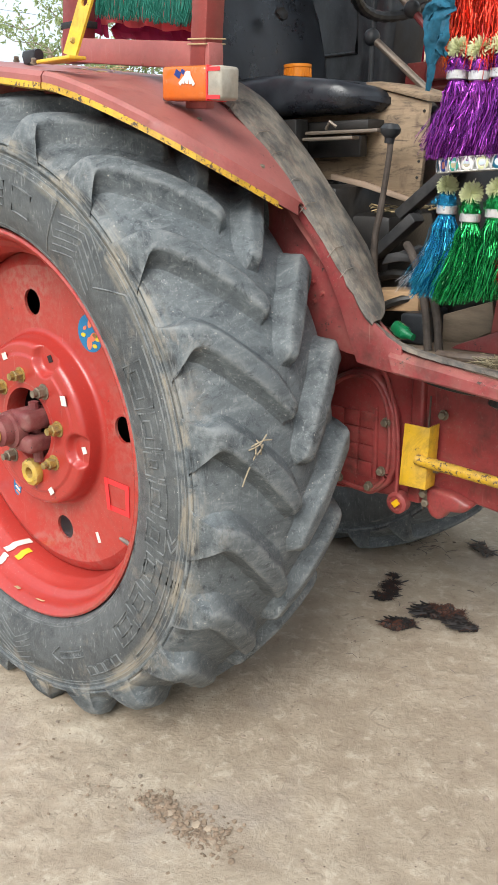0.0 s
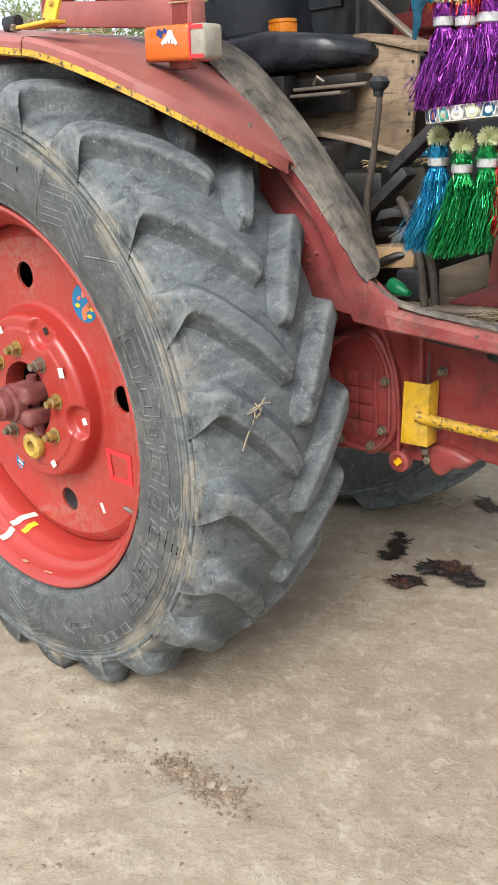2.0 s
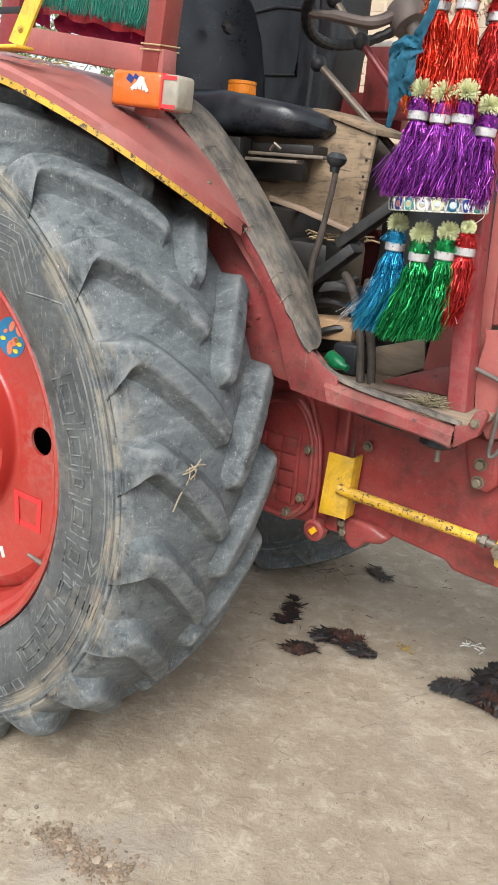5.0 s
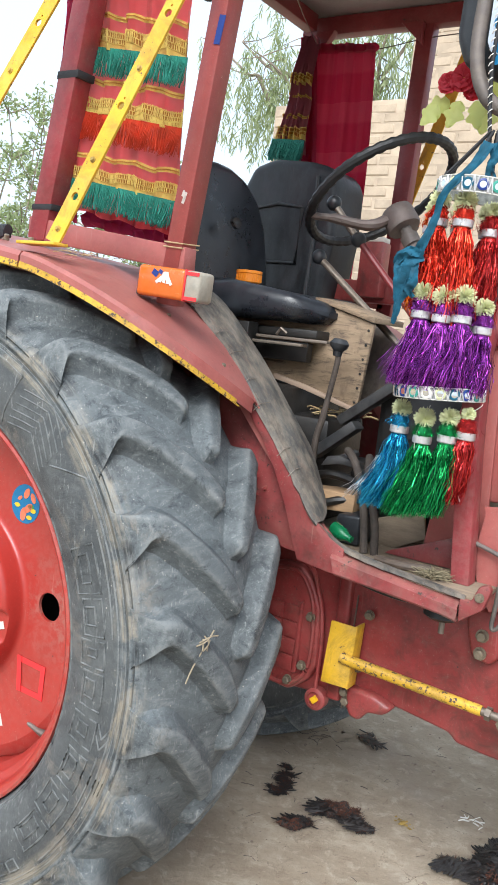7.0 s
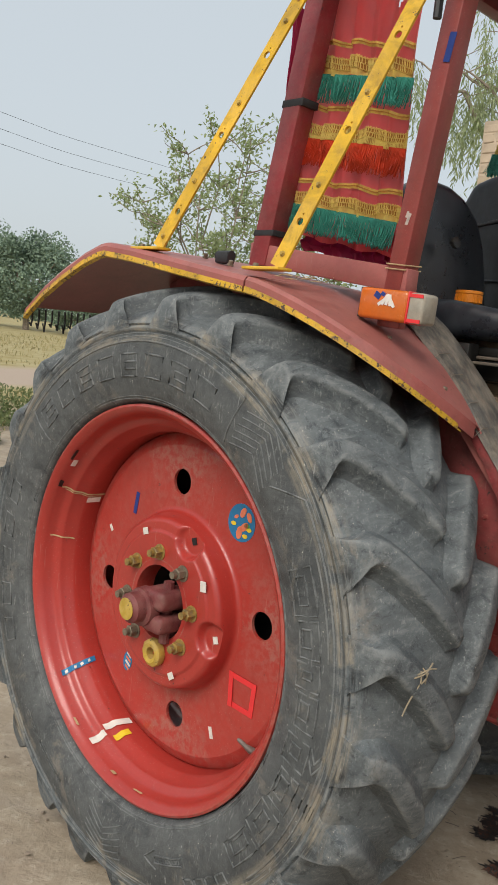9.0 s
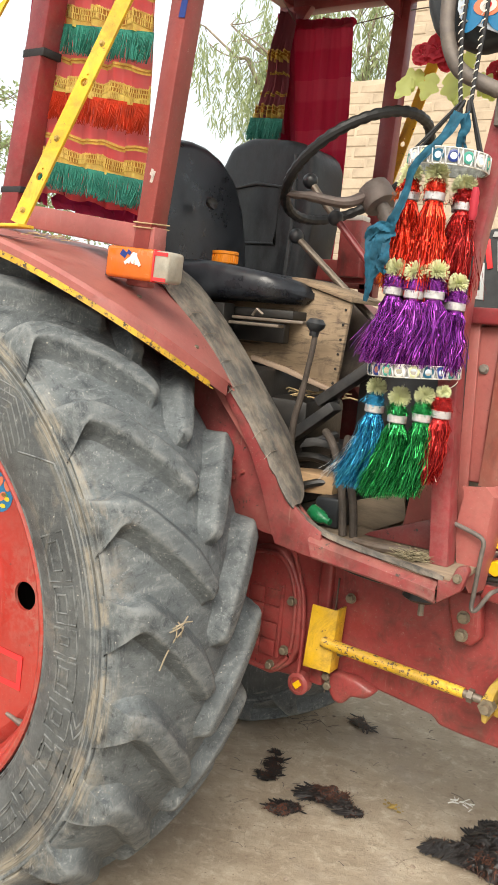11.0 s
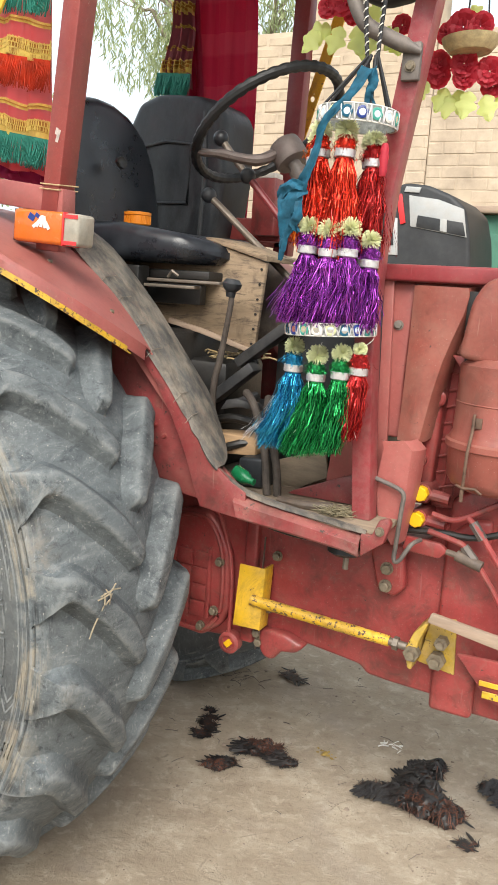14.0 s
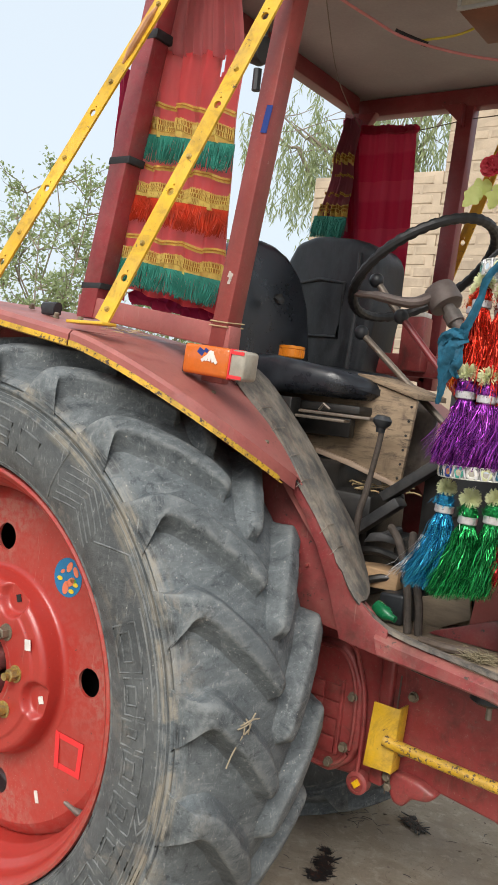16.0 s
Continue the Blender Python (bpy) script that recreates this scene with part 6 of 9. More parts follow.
part("floor_flap", bm, RED_STEP, tractor, "worn red floor flap")
bm = B()
prism(bm, [(0.730, 1.160), (0.745, 1.186), (0.772, 1.192), (0.832, 1.188), (0.838, 1.168), (0.78, 1.172)], 0.600, 0.618, 0.004)
rod(bm, (0.775, 0.61, 1.18), (0.775, 0.70, 1.19), 0.012, 10)
part("pedal_link", bm, PEDAL, tractor)
bm = B()
tube(bm, bend([(0.80, 0.60, 1.21), (0.838, 0.56, 1.195), (0.858, 0.553, 1.160), (0.884, 0.55, 1.077), (0.898, 0.545, 0.985)], 5), 0.0095, 10)
part("hose", bm, OLD_HOSE, tractor, "old brown rubber hose")
bm = B()
tube(bm, bend([(0.85, 0.62, 1.20), (0.873, 0.57, 1.175), (0.890, 0.555, 1.135), (0.913, 0.552, 1.06), (0.923, 0.55, 0.985)], 5), 0.0095, 10)
part("hose", bm, OLD_HOSE, tractor, "old brown rubber hose")
bm = B()
prism(bm, [(0.80, 0.985), (0.80, 1.055), (0.865, 1.06), (0.865, 0.985)], 0.58, 0.70, 0.008, 3)
part("battery_box", bm, BLACK_PLASTIC, tractor)
bm = B()
prism(bm, [(0.94, 0.989), (1.12, 0.999), (1.13, 1.20), (1.00, 1.16), (0.945, 1.05)], 0.70, 0.712, 0.003)
part("side_board", bm, BOARD, tractor, "dusty kick board")
bm = B()
prism(bm, [(1.015, 0.988), (1.165, 0.988), (1.14, 1.50), (1.09, 1.50), (1.045, 1.25)], 0.60, 0.61, 0.003)
part("cowl_leg", bm, RED, tractor)
bm = B()
tube(bm, bend([(0.95, 0.50, 0.992), (1.02, 0.48, 0.996), (1.08, 0.50, 0.998)], 4), 0.009, 8)
part("floor_stick", bm, HOSE, tractor)

bm = B()
tube(bm, bend([(0.74, 0.56, 0.945), (0.86, 0.52, 0.940), (0.95, 0.50, 0.925), (1.05, 0.52, 0.915), (1.15, 0.60, 0.92)], 6), 0.009, 8)
part("under_cable", bm, BLACK_STEEL, tractor, "greasy black cable slung below the step")

# cowl
bm = B()
prism(bm, [(1.092, 1.150), (1.075, 1.30), (1.085, 1.490), (1.186, 1.490), (1.178, 1.30), (1.180, 1.150)], 0.615, 0.635, 0.006, 3)
cowl = part("dash_side", bm, RED, tractor, "dull red dash side panel")
bm = B()
hexbolt(bm, (1.155, 0.614, 1.398), (0, -1, 0), 0.010, 0.006)
part("dash_bolt", bm, ALLOY, cowl)
bm = B()
tube(bm, bend([(1.105, 0.605, 1.497), (1.112, 0.604, 1.47), (1.118, 0.604, 1.35), (1.125, 0.606, 1.20), (1.13, 0.61, 1.12)], 5), 0.008, 8)
part("edge_trim", bm, BLACK_PLASTIC, cowl, "black rubber edge trim")
bm = B()
sheet(bm, [[(1.186 - 0.006 * s, 0.600, z), (1.205, 0.592, z), (0.5 * (1.205 + xr), 0.590, z), (xr, 0.594, z), (xr + 0.012, 0.615, z + 0.004), (xr + 0.014, 0.66, z + 0.006)] for s, z, xr in
            ((0, 1.486, 1.302), (0, 1.470, 1.306), (0, 1.43, 1.298), (0, 1.38, 1.280), (0.2, 1.33, 1.264), (0.4, 1.26, 1.248), (0.7, 1.20, 1.238), (1, 1.148, 1.230))], 0.004)
part("cowl_panel", bm, RED_ORANGE, cowl, "dusty orange-red curved cowl panel")
bm = B()
prism(bm, [(1.075, 1.492), (1.075, 1.527), (1.72, 1.532), (1.72, 1.495)], 0.585, 0.64, 0.006, 3)
part("cowl_rail", bm, POST_CRIMSON, cowl, "faded red horizontal rail")
bm = B()
box(bm, (1.35, MID_Y, 1.42), (0.46, 0.44, 0.16), 0.02)
part("cowl_top", bm, RED_ORANGE, cowl)
# bent leg plate from the cowl down to the step
bm = B()
sheet(bm, [[(x0, 0.56, z0), (x0 + 0.004, 0.545, z0), (x1, 0.545, z1), (x1 + 0.012, 0.56, z1), (x1 + 0.016, 0.60, z1)] for x0, z0, x1, z1 in
            ((1.160, 1.150, 1.212, 1.158), (1.165, 1.135, 1.232, 1.138), (1.155, 1.06, 1.226, 1.05), (1.165, 0.99, 1.212, 0.97), (1.185, 0.95, 1.206, 0.925))], 0.004)
part("leg_plate", bm, RED, tractor, "bent dusty red leg plate")
# engine block behind
bm = B()
prism(bm, [(1.225, 0.95), (1.235, 1.35), (1.60, 1.40), (1.9, 1.40), (1.9, 0.92), (1.30, 0.92)], 0.70, 2 * MID_Y - 0.70, 0.02, 3)
engine = part("engine_block", bm, RED_CAST, tractor, "dark red engine block")
bm = B()
prism(bm, [(1.198, 1.00), (1.222, 1.36), (1.268, 1.36), (1.250, 1.00)], 0.650, 0.71, 0.010, 3)
rib_block = part("ribbed_cover", bm, RED_CAST, engine, "red ribbed cast cover beside the air cleaner")
bm = B()
prism(bm, [(1.245, 0.99), (1.262, 1.36), (1.345, 1.36), (1.335, 1.04), (1.30, 0.99)], 0.690, 0.715, 0.006, 2)
part("cover_web", bm, RED_CAST, rib_block)
for i in range(9):
    bm = B()
    tube(bm, [(1.252, 0.686, 1.035 + 0.037 * i), (1.345, 0.688, 1.062 + 0.037 * i)], 0.0032, 6)
    part("cover_fin", bm, RED_CAST, rib_block)
for i in range(3):
    bm = B()
    tube(bm, [(1.272 + 0.022 * i, 0.687, 1.02), (1.286 + 0.022 * i, 0.687, 1.36)], 0.0030, 6)
    part("cover_fin", bm, RED_CAST, rib_block)
for x, z in ((1.252, 1.245), (1.222, 1.105)):
    bm = B()
    lathe(bm, [(0.018, 0.0), (0.018, 0.012), (0.013, 0.016), (0.007, 0.016), (0.006, 0.006), (0.0, 0.006)], (x, 0.652, z), axis=(0, -1, 0), n=18)
    part("cover_boss", bm, RED_CAST, rib_block)
# air cleaner pot
PC = V(1.408, 0.635, 0)
bm = B()
lathe(bm, [(0.0, 1.062), (0.085, 1.064), (0.108, 1.076), (0.118, 1.092), (0.120, 1.150), (0.123, 1.156), (0.127, 1.158), (0.127, 1.170), (0.121, 1.174), (0.118, 1.182), (0.114, 1.188), (0.112, 1.25), (0.1135, 1.252), (0.112, 1.254), (0.112, 1.33), (0.10, 1.345), (0.0, 1.345)], PC, axis=(0, 0, 1), n=48)
pot = part("air_cleaner", bm, RED_ORANGE, tractor, "orange-red round air cleaner pot with clips")
bm = B()
tube(bm, [(1.358, 0.527, 1.235), (1.358, 0.522, 1.20), (1.356, 0.505, 1.16), (1.354, 0.508, 1.10), (1.352, 0.515, 1.075)], 0.0034, 8)
tube(bm, [(1.338, 0.520, 1.086), (1.356, 0.508, 1.084), (1.378, 0.508, 1.086), (1.391, 0.512, 1.076)], 0.003, 8)
box(bm, (1.368, 0.527, 1.217), (0.014, 0.005, 0.022), 0.002)
rod(bm, (1.352, 0.512, 1.08), (1.352, 0.512, 1.055), 0.004, 8)
part("clip", bm, RUST, pot, "rusty wire clip")
bm = B()
prism(bm, [(1.282, 1.345), (1.300, 1.345), (1.345, 1.345), (1.335, 1.275), (1.315, 1.272), (1.305, 1.315)], 0.60, 0.612, 0.003)
clamp = part("pot_bracket", bm, RED_CAST, tractor)
bm = B()
box(bm, (1.326, 0.594, 1.325), (0.03, 0.02, 0.045), 0.004)
part("bracket_clip", bm, BLACK_STEEL, clamp)
# fuel tank side, orange-red
bm = B()
prism(bm, [(1.305, 1.345), (1.322, 1.46), (1.345, 1.500), (1.385, 1.515), (1.9, 1.515), (1.9, 1.27), (1.375, 1.285), (1.372, 1.335)], 0.545, 0.90, 0.014, 4)
part("fuel_tank", bm, RED_ORANGE, tractor, "faded orange-red tank side")
# black block added in the gap beside the tank, painting in its shade
bm = B()
box(bm, (1.327, 0.62, 1.435), (0.05, 0.05, 0.09), 0.004)
part("tank_gap_fill", bm, BLACK_STEEL, tractor)
# engine flank below the pot: sloping cast face
bm = B()
prism(bm, [(1.30, 0.94), (1.30, 1.02), (1.36, 1.06), (1.9, 1.06), (1.9, 0.90), (1.36, 0.90)], 0.66, 0.72, 0.012, 3)
part("engine_flange", bm, RED_CAST, engine)
# pipes with yellow caps
for x, z in ((1.243, 1.035), (1.240, 0.975)):
    bm = B()
    rod(bm, (x, 0.70, z), (x, 0.618, z), 0.021, 16)
    rod(bm, (x - 0.01, 0.63, z), (x + 0.06, 0.63, z - 0.008), 0.013, 10)
    banjo = part("banjo_joint", bm, RED_CAST, tractor)
    bm = B()
    tube(bm, [(x, 0.62, z), (x, 0.600, z), (x, 0.597, z)], [0.0175, 0.0175, 0.015], 8)
    part("cap_bolt", bm, GREASE_YELLOW, banjo, "bright yellow bolt cap")
for line in ([(1.275, 0.605, 0.995), (1.32, 0.60, 0.99), (1.355, 0.60, 1.005), (1.42, 0.60, 1.045), (1.50, 0.60, 1.09)], [(1.27, 0.605, 0.955), (1.33, 0.60, 0.945), (1.36, 0.60, 0.93), (1.42, 0.60, 0.855), (1.48, 0.60, 0.76)],
             [(1.355, 0.595, 1.003), (1.385, 0.59, 0.975), (1.44, 0.59, 0.90), (1.52, 0.59, 0.80)]):
    bm = B()
    tube(bm, bend(line, 4), 0.0065, 10)
    part("fuel_pipe", bm, RED_CAST, tractor, "red painted fuel pipe")
for a, b in (((1.366, 0.595, 0.994), (1.392, 0.592, 0.962)), ((1.352, 0.60, 0.937), (1.378, 0.60, 0.908))):
    bm = B()
    tube(bm, [a, b], 0.0105, 6)
    part("pipe_nut", bm, CAST_IRON, tractor)
bm = B()
tube(bm, bend([(1.215, 0.615, 0.945), (1.30, 0.61, 0.955), (1.38, 0.605, 0.96), (1.50, 0.60, 1.01)], 5), 0.0075, 8)
part("black_cable", bm, BLACK_STEEL, tractor)
bm = B()
tube(bm, bend([(1.140, 0.532, 1.078), (1.157, 0.530, 1.072), (1.198, 0.530, 1.061), (1.221, 0.530, 1.052), (1.228, 0.530, 1.039), (1.226, 0.530, 1.014), (1.221, 0.530, 0.93), (1.219, 0.530, 0.905), (1.223, 0.530, 0.894), (1.234, 0.531, 0.902), (1.252, 0.540, 0.936), (1.262, 0.575, 0.940)], 4), 0.0050, 10)
part("bent_rod", bm, CAST_IRON, tractor, "bent dark steel control rod")
bm = B()
prism(bm, [(1.215, 0.905), (1.222, 0.935), (1.30, 0.932), (1.318, 0.918), (1.30, 0.897), (1.24, 0.900)], 0.60, 0.615, 0.004)
ratchet = part("lever_bracket", bm, RED_CAST, tractor)
bm = B()
rod(bm, (1.315, 0.605, 0.916), (1.345, 0.60, 0.913), 0.007, 8)
rod(bm, (1.338, 0.60, 0.914), (1.395, 0.595, 0.900), 0.0125, 12)
part("grip", bm, HOSE, ratchet, "old rubber grip")

# mirror on the windscreen post
bm = B()
tube(bm, bend([(1.048, 0.46, 2.42), (1.046, 0.46, 2.22), (1.041, 0.46, 2.10), (1.046, 0.46, 2.043), (1.060, 0.46, 2.004), (1.083, 0.462, 1.971), (1.124, 0.465, 1.949), (1.166, 0.468, 1.930), (1.192, 0.472, 1.920)], 6), [0.0150] * 42 + [0.012, 0.011, 0.010, 0.009, 0.008, 0.007, 0.006], 12)
mirror_arm = part("mirror_arm", bm, CAST_IRON, tractor, "bent grey steel mirror arm")
bm = B()
box(bm, (1.172, 0.482, 1.905), (0.036, 0.016, 0.07), 0.003)
mb = part("mirror_bracket", bm, CAST_IRON, mirror_arm)
bm = B()
hexbolt(bm, (1.172, 0.474, 1.895), (0, -1, 0), 0.010, 0.006)
part("bracket_bolt", bm, BOLT, mb)
bm = B()
prism(bm, [(0.985, 2.42), (0.975, 2.12), (1.00, 2.06), (1.09, 2.02), (1.16, 2.03), (1.17, 2.08), (1.165, 2.42)], 0.50, 0.55, 0.018, 4)
part("mirror_shell", bm, BLACK_PLASTIC, mirror_arm, "black plastic mirror shell")
bm = B()
prism(bm, [(1.066, 2.36), (1.063, 2.085), (1.072, 2.066), (1.215, 2.005), (1.235, 2.012), (1.24, 2.33)], 0.452, 0.456, 0.001)
card = part("painted_card", bm, surface("pale_blue_card", (0.55, 0.62, 0.72), 0.5, vary=0.06, bump=0.0), mirror_arm, "pale card with a painted blue flower")
for c, r, sx, sz, t, mt, lift in (((1.120, 2.080), 0.030, 1.5, 0.9, 0, BLUE_STICKER, 0.0), ((1.092, 2.105), 0.018, 1.6, 0.6, 130, BLUE_STICKER, 0.0004), ((1.150, 2.105), 0.018, 1.6, 0.6, 40, BLUE_STICKER, 0.0008), ((1.098, 2.055), 0.014, 1.6, 0.7, 40, BLUE_STICKER, 0.0012), ((1.145, 2.050), 0.014, 1.6, 0.7, -40, BLUE_STICKER, 0.0016),
                                  ((1.122, 2.082), 0.022, 1.2, 0.75, -10, CORAL, 0.002), ((1.125, 2.084), 0.015, 1.1, 0.85, 0, WHITE_TAPE, 0.003), ((1.127, 2.085), 0.005, 1, 1, 0, RED_TAPE, 0.004)):
    bm = B()
    decal(bm, round_pts(c, r, 20, sx, sz, t), 0.452, 0.0012 + lift, 0.0008)
    part("painted_petal", bm, mt, card)

# wires and fittings under the roof
def wire(name, pts, r, material, label):
    bm = B()
    tube(bm, bend(pts, 6), r, 6)
    return part(name, bm, material, tractor, label)


PINK = surface("pink_wire", (0.6, 0.22, 0.22), 0.5, vary=0.15)
LIME = surface("yellow_wire", (0.55, 0.45, 0.04), 0.5, vary=0.15)
wire("roof_wire", [(0.30, 0.28, 2.49), (0.45, 0.38, 2.455), (0.506, 0.50, 2.475), (0.56, 0.60, 2.455), (0.66, 0.67, 2.405), (0.83, 0.80, 2.385), (1.0, 0.9, 2.40), (1.2, 1.0, 2.495)], 0.0035, PINK, "faded pink electric wire")
wire("roof_wire", [(0.66, 0.70, 2.415), (0.76, 0.74, 2.435), (0.84, 0.78, 2.49), (0.9, 0.8, 2.54)], 0.003, LIME, "yellow electric wire")
bm = B()
tube(bm, [(0.62, 0.655, 2.428), (0.65, 0.67, 2.415), (0.69, 0.70, 2.402)], 0.007, 8)
part("wire_splice", bm, CORD, tractor, "black taped wire splice")
wire("curtain_wire", [(0.14, YR - 0.33, 2.45), (0.33, YR - 0.335, 2.432), (0.53, YR - 0.33, 2.455), (0.80, YR - 0.33, 2.47), (1.2, YR - 0.5, 2.48)], 0.0018, STEEL, "thin curtain wire")
wire("curtain_wire", [(0.15, 0.335, 2.47), (0.37, 0.335, 2.455), (0.60, 0.335, 2.47)], 0.0018, STEEL, "thin curtain wire")
wire("curtain_wire", [(0.60, 0.335, 2.42), (0.35, 0.85, 2.41), (0.14, YR - 0.33, 2.44)], 0.0015, STEEL, "thin curtain wire")
bm = B()
box(bm, (0.70, 0.44, 2.50), (0.14, 0.04, 0.045), 0.003)
part("roof_batten", bm, ALLOY, tractor, "bare metal batten under the roof")
bm = B()
box(bm, (0.868, 0.74, 2.492), (0.16, 0.20, 0.10), 0.006)
cab_box = part("cab_lamp", bm, surface("varnished_brown_board", (0.20, 0.085, 0.045), 0.5, vary=0.3, bump=0.1, scale=8), tractor, "brown boxed lamp with a pale frame under the roof")
for c, d in (((0.868, 0.637, 2.538), (0.164, 0.008, 0.010)), ((0.868, 0.637, 2.446), (0.164, 0.008, 0.010)), ((0.791, 0.637, 2.492), (0.010, 0.008, 0.082)), ((0.945, 0.637, 2.492), (0.010, 0.008, 0.082))):
    bm = B()
    box(bm, c, d, 0.002)
    part("lamp_frame", bm, PALE_PANEL, cab_box)
bm = B()
box(bm, (0.868, 0.638, 2.492), (0.144, 0.004, 0.082), 0.001)
part("lamp_glass", bm, LENS_GREY, cab_box, "dusty grey lamp glass")
bm = B()
lathe(bm, [(0.0, 0.0), (0.03, 0.004), (0.036, 0.02), (0.03, 0.05), (0.0, 0.055)], (0.45, 0.36, 2.29), axis=(-1, 0, 0.2), n=18)
rod(bm, (0.43, 0.36, 2.25), (0.43, 0.36, 2.20), 0.010, 8)
rod(bm, (0.44, 0.36, 2.32), (0.47, 0.36, 2.50), 0.006, 8)
part("work_lamp", bm, BLACK_PLASTIC, tractor, "small black lamp hung behind the post")
# string round the post foot
for z in (1.640, 1.650):
    bm = B()
    x = 0.450 + (z - 1.565) * 0.12
    tube(bm, [(x - 0.026, 0.279, z), (x + 0.026, 0.279, z - 0.004), (x + 0.026, 0.341, z), (x - 0.026, 0.341, z + 0.006)], 0.0016, 5, closed=True)
    part("string", bm, STRAW, tractor, "twine tied round the post")
# chain fringe along the rear edge of the fender
for i in range(17):
    y = 0.06 + 0.023 * i
    bm = B()
    tube(bm, [(-0.717, y, 1.470), (-0.720, y + 0.003, 1.440), (-0.717, y - 0.002, 1.418 - 0.008 * ((i * 7) % 3)), (-0.717, y - 0.008, 1.428)], 0.0032, 5)
    part("fringe_link", bm, BLACK_STEEL, near_fender)
bm = B()
box(bm, (-0.02, 0.20, 1.648), (0.045, 0.03, 0.03), 0.004)
rod(bm, (-0.045, 0.20, 1.652), (0.005, 0.20, 1.652), 0.014, 10)
part("black_clip", bm, BLACK_PLASTIC, near_fender, "small black plastic clip")

# ---- things on and in the tractor ----
# orange cap standing on the seat
bm = B()
prof = [(0.0, 0.0), (0.031, 0.0), (0.0335, 0.003), (0.0345, 0.024), (0.0365, 0.026), (0.0365, 0.033), (0.033, 0.034), (0.031, 0.031), (0.031, 0.004), (0.0, 0.004)]
lathe(bm, prof, (0.372, 0.735, 1.601), axis=(0, 0, 1), n=32)
cap = tagged(part("orange_cup", bm, ORANGE_CAP), "shallow orange ribbed plastic cup standing on the black seat", "cup")
for i in range(20):
    a = 2 * math.pi * i / 20
    bm = B()
    box(bm, (0.372 + 0.0348 * math.cos(a), 0.735 + 0.0348 * math.sin(a), 1.614), (0.003, 0.003, 0.020), 0.0, 1, Matrix.Rotation(a, 4, "Z"))
    part("grip_rib", bm, ORANGE_CAP, cap)

# black moulded tank behind the seat
bm = B()
prism(bm, [(0.07, 1.55), (0.045, 1.78), (0.05, 1.93), (0.085, 2.005), (0.16, 2.030), (0.30, 2.020), (0.375, 2.000), (0.405, 1.955), (0.408, 1.80), (0.375, 1.55)], 1.125, 1.33, 0.035, 5)
tank = tagged(part("plastic_tank", bm, SCUFFED), "black moulded plastic tank, scuffed, standing behind the seat", "tank")
bm = B()
tube(bm, [(0.12, 1.123, 1.70), (0.115, 1.123, 1.87), (0.20, 1.123, 1.885), (0.29, 1.123, 1.875), (0.285, 1.123, 1.70)], 0.007, 8, closed=True)
part("moulded_frame", bm, BLACK_PLASTIC, tank)
bm = B()
tube(bm, [(0.335, 1.123, 1.60), (0.345, 1.121, 1.80), (0.335, 1.124, 1.97)], 0.008, 8)
part("moulded_rib", bm, BLACK_PLASTIC, tank)

# green plastic bottle on the floor
bm = B()
tube(bm, [(0.818, 0.53, 1.032), (0.823, 0.53, 1.031), (0.842, 0.52, 1.026), (0.856, 0.516, 1.023), (0.868, 0.512, 1.020), (0.880, 0.51, 1.018)], [0.012, 0.017, 0.018, 0.016, 0.009, 0.008], 14)
tagged(part("plastic_bottle", bm, GREEN_GLASS), "crumpled green plastic bottle on the cab floor", "bottle")

# straw and dry stalks
def stalks(name, c, spread, n, seed, material, label, thick=0.0011, length=0.06, flat=0.2):
    rng = random.Random(seed)
    bm = B()
    for _ in range(n):
        p = V(c[0] + rng.gauss(0, spread), c[1] + rng.gauss(0, spread * 0.7), c[2] + rng.uniform(0.001, 0.012))
        a, l = rng.uniform(0, 6.28), length * rng.uniform(0.4, 1.2)
        d = V(math.cos(a) * l, math.sin(a) * l, rng.uniform(-0.1, 0.35) * l * flat)
        q = p + d * 0.5 + V(rng.uniform(-1, 1), rng.uniform(-1, 1), rng.uniform(0, 1)) * l * 0.12
        tube(bm, [p, q, p + d], thick * rng.uniform(0.6, 1.3), 4, caps=False)
    return tagged(part(name, bm, material), label, "dry grass", kind="stuff")


stalks("dry_grass", (1.095, 0.482, 0.985), 0.016, 320, 3, STALE_STRAW, "stale grey-brown dry grass caught on the cab floor edge", 0.0008, 0.026, 1.4)
stalks("dry_leaves", (0.64, 0.80, 1.272), 0.05, 40, 5, STRAW, "dry leaves and twigs below the seat", 0.002, 0.06)
stalks("dry_grass", (0.20, 0.27, 1.602), 0.05, 30, 6, STRAW, "bits of straw on the fender top", 0.0009, 0.03)
# wisp of straw caught on the tyre
bm = B()
for pts in ([(0.792, 0.07, 0.865), (0.797, 0.065, 0.845), (0.79, 0.06, 0.825), (0.784, 0.05, 0.80), (0.782, 0.04, 0.778)], [(0.795, 0.055, 0.862), (0.800, 0.085, 0.868), (0.797, 0.115, 0.862)], [(0.795, 0.07, 0.872), (0.80, 0.08, 0.855), (0.795, 0.07, 0.84)], [(0.792, 0.05, 0.855), (0.799, 0.075, 0.862), (0.796, 0.10, 0.876)], [(0.795, 0.09, 0.858), (0.798, 0.08, 0.846), (0.793, 0.085, 0.83)]):
    tube(bm, bend(pts, 3), 0.0016, 5)
tagged(part("straw_wisp", bm, surface("bleached_straw", (0.34, 0.28, 0.19), 0.8, vary=0.3, bump=0.0, scale=40)), "wisp of pale straw caught on the tyre", "straw")


